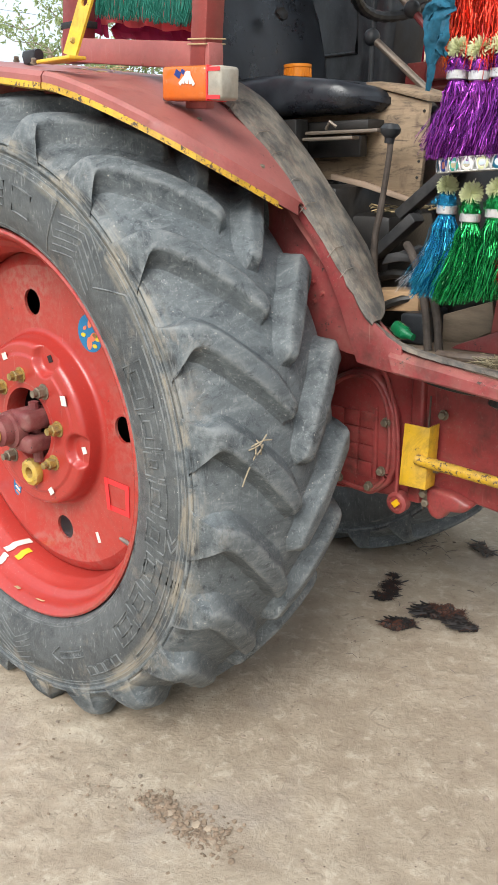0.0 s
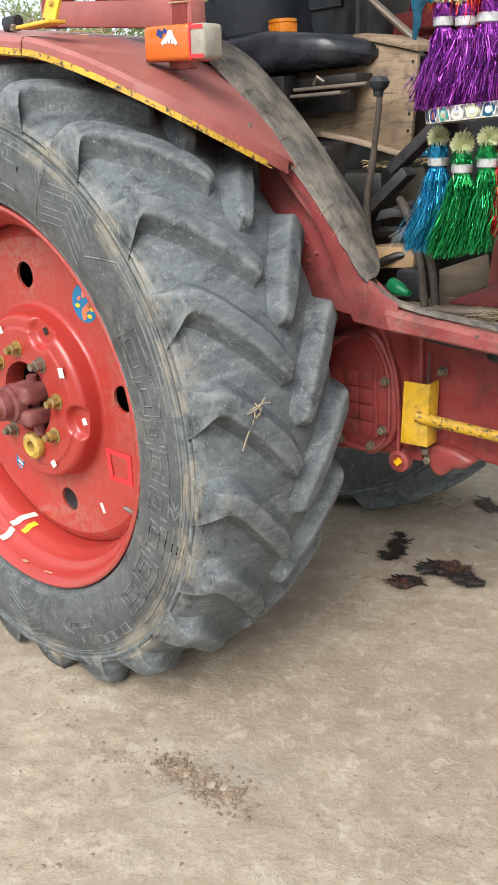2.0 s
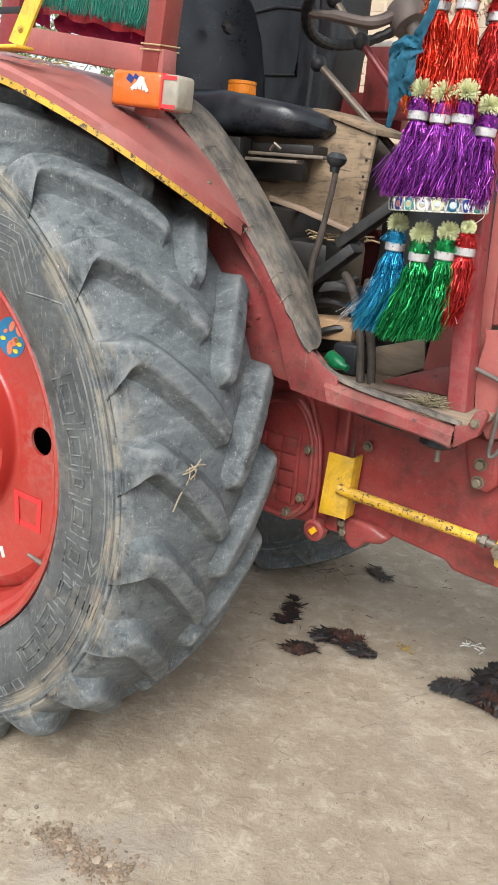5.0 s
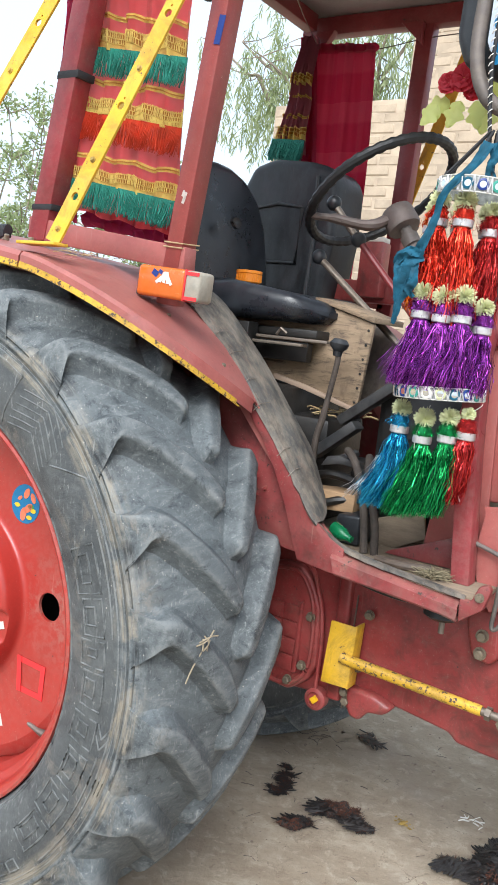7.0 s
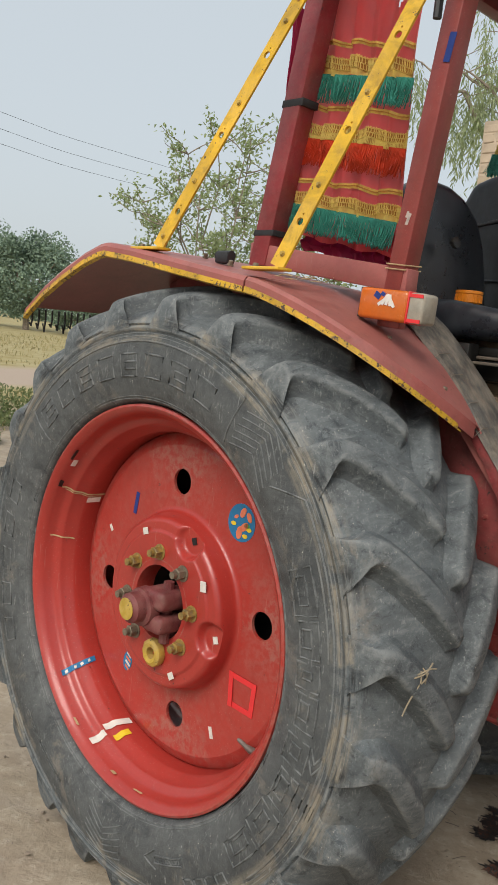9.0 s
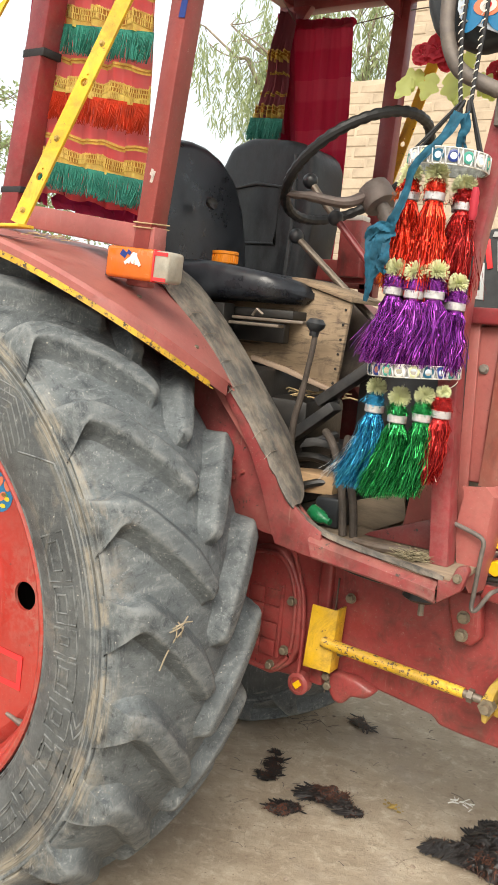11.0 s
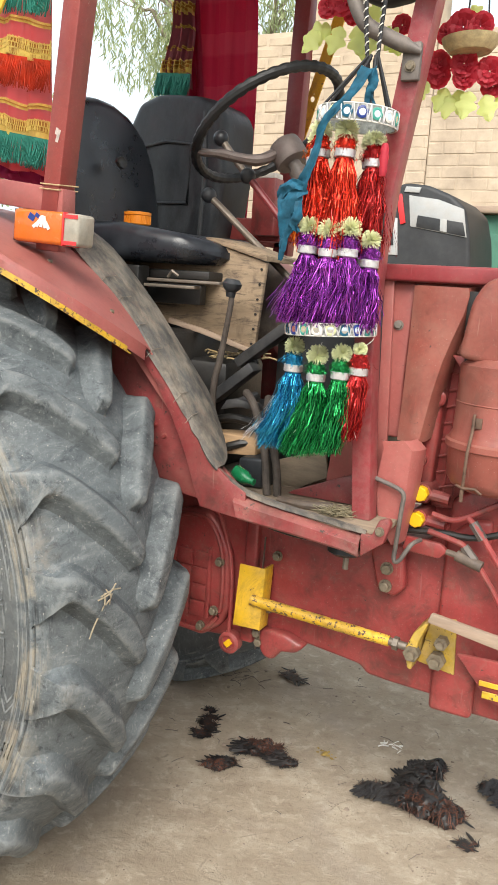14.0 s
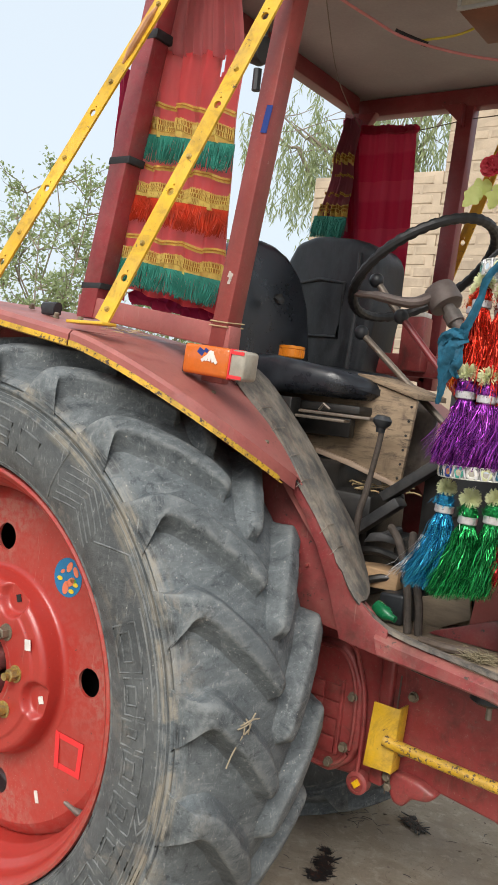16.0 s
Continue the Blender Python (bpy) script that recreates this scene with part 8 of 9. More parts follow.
# cloth flowers
def flower_bunch(c, label, heads, leaves, seed, basket=None):
    root = thing("flower_garland", label, "artificial flowers")
    rng = random.Random(seed)
    for x, z, r in heads:
        verts, faces = [], []
        o = V(x, c[1] + rng.uniform(-0.02, 0.02), z)
        for ring, (n, rr, up) in enumerate(((9, 1.0, 0.1), (8, 0.8, 0.35), (6, 0.5, 0.6))):
            for k in range(n):
                a = 2 * math.pi * (k + rng.random() * 0.4) / n
                d = V(math.cos(a), -up, math.sin(a)).normalized()
                s = V(-math.sin(a), 0, math.cos(a))
                L, w = r * rr, r * rr * 0.48
                b = len(verts)
                for t, ww, cup in ((0.1, 0.4, 0), (0.5, 1.0, 0.05), (0.85, 0.95, 0.0), (1.0, 0.5, -0.05)):
                    for u in (-1, 0, 1):
                        verts.append(tuple(o + d * L * t + s * w * ww * u + V(0, -0.12 * r * (1 - abs(u)) + cup * r + rng.uniform(-0.04, 0.04) * r, rng.uniform(-0.05, 0.05) * r)))
                for i in range(3):
                    for j in range(2):
                        faces.append((b + 3 * i + j, b + 3 * i + j + 1, b + 3 * i + j + 4, b + 3 * i + j + 3))
        raw("flower_head", verts, faces, PETAL, root, "red cloth flower", 40)
    for x, z, r, a in leaves:
        verts, faces = [], []
        o = V(x, c[1] + rng.uniform(-0.02, 0.02), z)
        d, s = V(math.cos(radians(a)), 0, math.sin(radians(a))), V(-math.sin(radians(a)), 0, math.cos(radians(a)))
        for i in range(15):
            t = i / 14
            w = r * 0.52 * math.sin(math.pi * min(0.98, 0.08 + 0.9 * t)) * (0.62 + 0.5 * abs(math.sin(2.5 * math.pi * t + 0.4)))
            for u in (-1, -0.5, 0, 0.5, 1):
                verts.append(tuple(o + d * r * t * 1.2 + s * w * u + V(0, 0.10 * r * abs(u) - 0.25 * r * t * t + rng.uniform(-0.03, 0.03) * r, -0.15 * r * t * t)))
        for i in range(14):
            for j in range(4):
                faces.append((5 * i + j, 5 * i + j + 1, 5 * i + j + 6, 5 * i + j + 5))
        raw("cloth_leaf", verts, faces, PETAL_LEAF, root, "lime green cloth leaf", 60)
    return root


FY = 0.75
fb = flower_bunch((0, FY, 0), "red cloth flowers and lime leaves in a small hanging basket", [(1.145, 1.968, 0.030), (1.148, 1.945, 0.028), (1.208, 1.962, 0.030), (1.212, 1.935, 0.027), (1.262, 1.945, 0.032), (1.268, 1.92, 0.027), (1.198, 2.036, 0.036), (1.160, 2.032, 0.026), (1.235, 2.034, 0.030)],
                  [(1.135, 1.925, 0.040, 215), (1.165, 1.920, 0.042, 250), (1.19, 1.915, 0.042, 285), (1.225, 1.905, 0.045, 260), (1.255, 1.900, 0.045, 290), (1.275, 1.905, 0.04, 330), (1.265, 2.055, 0.045, 20), (1.225, 2.058, 0.03, 120), (1.175, 1.905, 0.04, 265)], 5)
bm = B()
lathe(bm, [(0.052, 0.0), (0.062, 0.002), (0.058, 0.014), (0.044, 0.030), (0.0, 0.033)], (1.218, FY - 0.02, 2.012), axis=(0.06, 0, -1), n=28)
part("basket", bm, surface("woven_basket", (0.42, 0.33, 0.17), 0.7, vary=0.35, bump=0.5, scale=50), fb, "small pale woven basket")
bm = B()
tube(bm, bend([(1.20, FY, 2.02), (1.205, FY, 2.15), (1.225, FY, 2.50)], 4), 0.002, 5)
tube(bm, bend([(1.25, FY, 2.02), (1.24, FY, 2.15), (1.225, FY, 2.50)], 4), 0.002, 5)
part("hanging_string", bm, CORD, fb)
fb2 = flower_bunch((0, FY, 0), "red cloth flower with large lime leaves hanging in the cab", [(0.912, 2.115, 0.034), (0.875, 2.105, 0.026), (0.935, 2.09, 0.026), (1.050, 2.060, 0.024)],
                   [(0.875, 2.065, 0.052, 190), (0.855, 2.055, 0.045, 230), (0.905, 2.065, 0.050, 250), (0.950, 2.055, 0.052, 290), (0.985, 2.050, 0.055, 265), (1.005, 2.045, 0.050, 330), (0.965, 2.080, 0.045, 20), (1.03, 2.04, 0.04, 300)], 9)
bm = B()
tube(bm, bend([(0.94, FY, 2.10), (0.945, FY, 2.3), (0.95, FY, 2.50)], 4), 0.002, 5)
part("hanging_string", bm, CORD, fb2)

# ---- ground ----
def ground_sheet():
    xs = sorted({*np.linspace(-3, 4, 71).round(3), *np.linspace(-0.4, 1.7, 141).round(3), *np.linspace(-40, 40, 33).round(3), -3000.0, -600.0, -150.0, 150.0, 600.0, 3000.0})
    ys = sorted({*np.linspace(-3, 5, 81).round(3), *np.linspace(-0.7, 1.5, 121).round(3), *np.linspace(-40, 60, 41).round(3), -3000.0, -600.0, -150.0, 150.0, 600.0, 3000.0})
    verts = []
    for y in ys:
        for x in xs:
            near = max(0.0, 1 - math.hypot(x - 0.6, y - 0.5) / 9)
            z = 0.006 * noise.noise(V(x * 3.1, y * 3.1, 0)) + 0.010 * noise.noise(V(x * 0.9, y * 0.9, 3))
            if -0.5 < x < 1.8 and -0.8 < y < 1.6:
                # broken crust where wheels have turned, smooth trodden earth elsewhere
                rough = max(0.0, min(1.0, 0.9 - 1.1 * (x - 0.2) - 1.4 * (y - 0.1))) * 0.8 + max(0.0, noise.noise(V(x * 2.3, y * 2.3, 5))) * 0.7
                z += rough * 0.0065 * (abs(noise.noise(V(x * 15, y * 15, 1))) - 0.25) + rough * 0.004 * noise.noise(V(x * 34, y * 34, 2)) + 0.0012 * noise.noise(V(x * 22, y * 22, 8))
            verts.append((x, y, z * near - 0.006))
    w = len(xs)
    faces = [(j * w + i, j * w + i + 1, j * w + w + i + 1, j * w + w + i) for j in range(len(ys) - 1) for i in range(w - 1)]
    ob = raw("ground", verts, faces, EARTH)
    return tagged(ob, "bare trodden tan earth with dry grass beyond", "ground", kind="structure")


ground_sheet()

def lump(bm, c, r, rng, squash=0.6):
    g = bmesh.ops.create_icosphere(bm, subdivisions=1, radius=1)
    bmesh.ops.rotate(bm, matrix=Euler((rng.random() * 6, rng.random() * 6, 0)).to_matrix(), verts=g["verts"])
    s = V(rng.uniform(0.7, 1.3), rng.uniform(0.7, 1.3), rng.uniform(0.7, 1.1) * squash)
    for v in g["verts"]:
        k = r * rng.uniform(0.6, 1.3)
        v.co = V(c[0] + v.co.x * k * s.x, c[1] + v.co.y * k * s.y, c[2] + v.co.z * k * s.z)


CLOD = surface("dry_clod_earth", (0.23, 0.165, 0.112), 0.95, vary=0.35, bump=0.6, scale=25, grain=160)
STONE_PALE = surface("pale_stone", (0.37, 0.29, 0.21), 0.85, vary=0.25, bump=0.4, scale=30)
STONE = surface("small_stones", (0.27, 0.21, 0.16), 0.85, vary=0.45, bump=0.3, scale=18)
rng = random.Random(21)
bm = B()
for i in range(1100):
    t = rng.random()
    p = V(0.60, -0.10, 0).lerp(V(0.82, -0.085, 0), t)
    lump(bm, (p.x + rng.gauss(0, 0.034), p.y + rng.gauss(0, 0.022), -0.001), 0.0010 + 0.0065 * rng.random() ** 4, rng, 0.6)
tagged(part("dry_clods", bm, CLOD), "low line of crumbled dry clods on the ground", "clods", kind="stuff")
bm = B()
for cx, cy, s, n in ((0.79, -0.085, 0.015, 6), (0.47, -0.15, 0.04, 26), (0.36, -0.28, 0.10, 26), (0.30, 0.02, 0.09, 30), (0.15, -0.12, 0.12, 30), (0.52, 1.62, 0.03, 5), (0.75, -0.25, 0.12, 14)):
    for _ in range(n):
        lump(bm, (cx + rng.gauss(0, s), cy + rng.gauss(0, s), 0.0), rng.choice((0.0012, 0.0015, 0.002, 0.002, 0.003, 0.005)), rng, 0.4)
tagged(part("loose_clods", bm, CLOD), "scattered pale earth clods", "clods", kind="stuff")
bm = B()
for _ in range(1500):
    lump(bm, (rng.uniform(-0.9, 2.2), rng.uniform(-0.7, 2.6), -0.002), rng.choice((0.0015, 0.002, 0.002, 0.0025, 0.003, 0.004, 0.007)), rng, 0.5)
tagged(part("pebbles", bm, STONE), "fine pebbles and grit scattered on the earth", "pebbles", kind="stuff")


# flat pale stones among the clods, each on its own
for x, y, r in ((0.735, -0.085, 0.013), (0.765, -0.075, 0.010), (0.665, -0.100, 0.009), (0.70, -0.125, 0.008), (0.63, -0.095, 0.007), (0.80, -0.10, 0.008)):
    bm = B()
    lump(bm, (x, y, 0.000), r, rng, 0.35)
    tagged(part("flat_stone", bm, STONE_PALE), "small flat pale stone lying on the earth", "stone", group="stones among the clods")

def feather_heap(label, spots, seed, n, size=0.03, rust=(), quills=40, chunk=(0.28, 0.62), vanes=0):
    """Matted dark plumage on the earth: a low core under thousands of fine barbs, rusty in places, with a few whole
    feathers. The large heap stands in for a dead bird.
    """
    rng = random.Random(seed)
    root = thing("feather_heap", label, "feathers")
    split = []
    for si, (x, y, r, h) in enumerate(spots):
        for _ in range(7):
            a, q = rng.uniform(0, 6.283), r * rng.uniform(0.15, 1.0)
            split.append((x + q * math.cos(a), y + q * math.sin(a), r * rng.uniform(*chunk), h * rng.uniform(0.30, 0.75), si))
    rust = {i for i, q in enumerate(split) if q[4] in rust}
    spots = [q[:4] for q in split]
    bm = B()
    for x, y, r, h in spots:
        g = bmesh.ops.create_icosphere(bm, subdivisions=3, radius=1)
        for v in g["verts"]:
            k = 1 + 0.45 * noise.noise(v.co * 2.6 + V(x * 30, y * 30, 0))
            v.co = V(x + v.co.x * r * 0.92 * k, y + v.co.y * r * 0.92 * k, max(-0.002, v.co.z * h * 0.9 * k))
    part("matted_core", bm, FEATHER, root, smooth=70)["kind"] = "stuff"
    sets = {"barb_mat": ([], []), "rust_mat": ([], [])}
    for _ in range(n):
        si = rng.randrange(len(spots))
        x, y, r, h = spots[si]
        a, q = rng.uniform(0, 6.283), rng.random() ** 0.45
        b = 2.6 + 2.5 * noise.noise(V((x + r * q * math.cos(a)) * 14, (y + r * q * math.sin(a)) * 14, 2.0)) + rng.gauss(0, 1.2)
        verts, faces = sets["rust_mat" if rng.random() < (0.72 if si in rust else 0.16) else "barb_mat"]
        l = size * rng.choice((0.2, 0.3, 0.35, 0.45, 0.6, 0.8))
        w = rng.uniform(0.0010, 0.0026)
        top = h * math.sqrt(max(0, 1 - min(1, q * q)))
        p = V(x + r * q * math.cos(a), y + r * q * math.sin(a), top * 0.92 + 0.001)
        d = V(math.cos(b), math.sin(b), 0)
        s = V(-d.y, d.x, 0)
        k = len(verts)
        lift, curl = rng.uniform(0.0, 0.06), rng.gauss(0, 0.35)
        for t in (0.0, 0.5, 1.0):
            e = p + d * l * t + s * (curl * l * t * t) + V(0, 0, lift * l * t * (1.2 - t))
            rho = math.hypot(e.x - x, e.y - y) / r
            e.z = max(0.0012 + 0.3 * lift * l * t, min(e.z, h * math.sqrt(max(0, 1 - min(1, rho * rho))) + 0.004 + lift * l * t * 0.6))
            ww = w * (1 - 0.75 * t)
            verts += [tuple(e - s * ww), tuple(e + s * ww)]
        faces += [(k, k + 1, k + 3, k + 2), (k + 2, k + 3, k + 5, k + 4)]
    for nm, (verts, faces) in sets.items():
        if verts:
            raw(nm, verts, faces, FEATHER if nm == "barb_mat" else FEATHER_RUST, root, smooth=0)["kind"] = "stuff"
    # broad smooth feathers lapped over one another
    verts, faces = [], []
    for _ in range(vanes):
        si = rng.randrange(len(spots))
        if si in rust and rng.random() < 0.94:
            continue
        x, y, r, h = spots[si]
        a, q = rng.uniform(0, 6.283), rng.random() ** 0.5 * 0.8
        px, py = x + r * q * math.cos(a), y + r * q * math.sin(a)
        b = 3.5 + 2.0 * noise.noise(V(px * 9, py * 9, 5.0)) + rng.gauss(0, 0.25)
        d = V(math.cos(b), math.sin(b), 0)
        s, l, k = V(-d.y, d.x, 0), size * rng.uniform(0.9, 1.7), len(verts)
        for t, w in ((0, 0.05), (0.3, 0.14), (0.7, 0.13), (1.0, 0.03)):
            e = V(px, py, 0) + d * l * t
            rho = math.hypot(e.x - x, e.y - y) / r
            z = max(0.003, h * math.sqrt(max(0.0, 1 - min(1, rho * rho)))) + 0.003 + 0.002 * t
            verts += [tuple(V(e.x, e.y, z - 0.0015) - s * l * w), (e.x, e.y, z + 0.0015), tuple(V(e.x, e.y, z - 0.0015) + s * l * w)]
        faces += [(k + 3 * i + j, k + 3 * i + j + 1, k + 3 * i + j + 4, k + 3 * i + j + 3) for i in range(3) for j in range(2)]
    if verts:
        raw("lapped_plume", verts, faces, FEATHER, root, smooth=60)["kind"] = "stuff"
    verts, faces = [], []
    for _ in range(quills):
        x, y, r, h = rng.choice(spots)
        a = rng.uniform(0, 6.283)
        b = a + rng.gauss(0, 0.4)
        p, d = V(x + r * 0.8 * math.cos(a), y + r * 0.8 * math.sin(a), 0.35 * h), V(math.cos(b), math.sin(b), 0)
        s, l, k = V(-d.y, d.x, 0), size * rng.uniform(0.7, 1.5), len(verts)
        for t, w in ((0, 0.03), (0.35, 0.13), (0.75, 0.11), (1.0, 0.015)):
            e = p + d * l * t
            e.z = max(0.002, p.z * (1 - t))
            verts += [tuple(e - s * l * w), tuple(e + V(0, 0, 0.0015)), tuple(e + s * l * w)]
        faces += [(k + 3 * i + j, k + 3 * i + j + 1, k + 3 * i + j + 4, k + 3 * i + j + 3) for i in range(3) for j in range(2)]
    if verts:
        raw("loose_plume", verts, faces, FEATHER, root, smooth=0)["kind"] = "stuff"
    return root


feather_heap("matted heap of dark and rust-brown feathers on the earth", [(0.615, 0.915, 0.040, 0.024), (0.63, 0.96, 0.025, 0.018), (0.66, 1.055, 0.034, 0.020), (0.675, 1.10, 0.036, 0.026), (0.72, 1.095, 0.034, 0.022), (0.765, 1.07, 0.032, 0.022), (0.805, 1.05, 0.026, 0.018)], 31, 5200, 0.032, (0, 3, 4), 24, vanes=150)
feather_heap("small dark scraps of feathers on the earth", [(0.475, 1.06, 0.030, 0.006), (0.495, 1.10, 0.026, 0.005), (0.465, 1.13, 0.022, 0.005), (0.455, 1.17, 0.018, 0.004), (0.43, 1.21, 0.016, 0.004)], 32, 1100, 0.030, (), 22)
feather_heap("large matted heap of black and brown feathers under the tractor, standing in for a bird", [(1.08, 1.075, 0.028, 0.022), (1.13, 1.08, 0.042, 0.045), (1.20, 1.08, 0.05, 0.07), (1.25, 1.06, 0.055, 0.078), (1.285, 1.05, 0.04, 0.06), (1.18, 1.16, 0.045, 0.065), (1.185, 1.22, 0.036, 0.060), (1.21, 1.27, 0.026, 0.05), (1.23, 1.13, 0.045, 0.060)], 33, 15000, 0.036, (3, 4), 26, (0.5, 0.85), 520)
feather_heap("dark feather heap beside the larger one", [(1.39, 1.27, 0.035, 0.03), (1.44, 1.26, 0.045, 0.04), (1.50, 1.27, 0.04, 0.04)], 34, 2200, 0.030, (), 14, vanes=120)
feather_heap("loose dark feathers lying on the earth", [(0.55, 1.62, 0.030, 0.006), (0.58, 1.60, 0.022, 0.006), (1.38, 0.96, 0.026, 0.008)], 35, 420, 0.034, (), 20)
stalks("twigs", (0.75, 1.3, 0.0), 0.5, 60, 41, HOSE, "twigs and dry stalks strewn on the earth", 0.0014, 0.045)
stalks("twigs", (0.35, 1.50, 0.0), 0.06, 26, 42, HOSE, "twigs and dry stalks strewn on the earth", 0.0012, 0.06)
stalks("paper_scrap", (1.05, 1.335, 0.0), 0.018, 12, 43, WHITE_BEAD, "torn white scraps on the earth", 0.002, 0.03)
bm = B()
for x, y, r in ((0.872, 1.176, 0.014), (0.886, 1.168, 0.012), (0.858, 1.186, 0.010), (0.850, 1.172, 0.006), (0.880, 1.190, 0.007), (0.902, 1.160, 0.008), (0.866, 1.160, 0.005), (0.842, 1.194, 0.005), (0.894, 1.182, 0.004), (0.910, 1.172, 0.004)):
    lump(bm, (x, y, -0.001), r, rng, 0.12)
tagged(part("yellow_smear", bm, surface("ochre_smear", (0.34, 0.22, 0.05), 0.8, vary=0.4, bump=0.3, scale=30)), "dried yellow smear on the earth", "smear")

# ---- behind: house wall, parked vehicle, trees, field ----
WALL_Y = 5.4


def wall_slab(name, x0, x1, z1, label):
    bm = B()
    prism(bm, [(x0, 0.0), (x1, 0.0), (x1, z1), (x0, z1)], WALL_Y + 0.02, WALL_Y + 0.32, 0.01)
    return tagged(part(name, bm, MORTAR), label, "wall", kind="structure")


w1 = wall_slab("wall_1", -2.62, -1.36, 3.50, "low pale mud-brick wall with a broken top")
w2 = wall_slab("wall_2", -1.355, -0.24, 4.9, "tall pale mud-brick wall")
w3 = wall_slab("wall_3", -0.235, 4.5, 3.42, "pale mud-brick and plaster house wall")


def brick_mesh(seed, l=0.225, h=0.074, d=0.10):
    rng = random.Random(seed)
    bm = B()
    box(bm, (0, 0, 0), (l, d, h + 0.004), 0.011, 2)
    for v in bm.verts:
        v.co += V(rng.uniform(-1, 1), rng.uniform(-1, 1), rng.uniform(-1, 1)) * 0.0035
    return mesh_of("brick", bm, BRICK, 15)


bricks = [brick_mesh(i) for i in range(6)]
half = [brick_mesh(9 + i, 0.105) for i in range(2)]
rng = random.Random(50)
for wall, x0, x1, z0, z1 in ((w1, -2.61, -1.36, 2.62, 3.50), (w2, -1.355, -0.40, 2.70, 4.40)):
    row = 0
    z = z0
    while z < z1 - 0.03:
        x = x0 + (0.0 if row % 2 else 0.12)
        if row % 2 == 0:
            ob = part("brick", rng.choice(half), None, wall)
            ob.location = (x0 + 0.055, WALL_Y + 0.065 + rng.uniform(-0.002, 0.002), z + 0.04)
        while x < x1 - 0.16:
            ob = part("brick", rng.choice(bricks), None, wall)
            ob.location = (x + 0.115, WALL_Y + 0.0665 + rng.uniform(-0.003, 0.003), z + 0.04 + rng.uniform(-0.003, 0.003))
            ob.rotation_euler = (rng.uniform(-0.02, 0.02), rng.uniform(-0.012, 0.012), rng.uniform(-0.015, 0.015))
            x += 0.238
        z += 0.086
        row += 1
# worn, plastered courses elsewhere: joined
verts, faces = [], []
for x0, x1, z0, z1, dy in ((-2.61, -1.36, 1.2, 2.62, 0.012), (-1.35, -0.24, 1.0, 2.70, 0.010), (-0.40, -0.24, 2.70, 4.4, 0.0), (-0.23, 4.4, 0.6, 3.40, 0.006)):
    row, z = 0, z0
    while z < z1:
        x = x0 + (0 if row % 2 else -0.12)
        while x < x1:
            a, b = max(x, x0), min(x + 0.236, x1)
            if b - a > 0.03 and noise.noise(V(a * 1.3, z * 1.6, 7)) < 0.18:
                k = len(verts)
                y = WALL_Y + 0.0165 + rng.uniform(-0.003, 0.002)
                e = rng.uniform(0.006, 0.010)
                for px, pz in ((a, z), (b, z), (b, z + 0.084), (a, z + 0.084)):
                    verts.append((px, WALL_Y + 0.022, pz))
                for px, pz in ((a + e, z + e * 0.7), (b - e, z + e * 0.7), (b - e, z + 0.084 - e * 0.7), (a + e, z + 0.084 - e * 0.7)):
                    verts.append((px + rng.uniform(-0.004, 0.004), y, pz + rng.uniform(-0.004, 0.004)))
                faces.append((k + 4, k + 5, k + 6, k + 7))
                for i in range(4):
                    faces.append((k + i, k + (i + 1) % 4, k + 4 + (i + 1) % 4, k + 4 + i))
            x += 0.24
        z += 0.088
        row += 1
ob = raw("worn_bricks", verts, faces, PLASTER, w3, smooth=0)
ob["kind"] = "stuff"
# door
bm = B()
box(bm, (0.62, WALL_Y - 0.002, 1.05), (1.0, 0.06, 2.08), 0.01)
door = tagged(part("door_1", bm, DOOR_GREEN), "faded green wooden house door, closed", "door", kind="structure")
bm = B()
box(bm, (0.60, WALL_Y - 0.05, 2.12), (1.2, 0.14, 0.05), 0.008)
part("lintel", bm, GREY_WOOD, door)
for x in (0.40, 0.86):
    bm = B()
    box(bm, (x, WALL_Y - 0.038, 1.1), (0.34, 0.02, 1.7), 0.006)
    part("door_panel", bm, DOOR_GREEN, door)

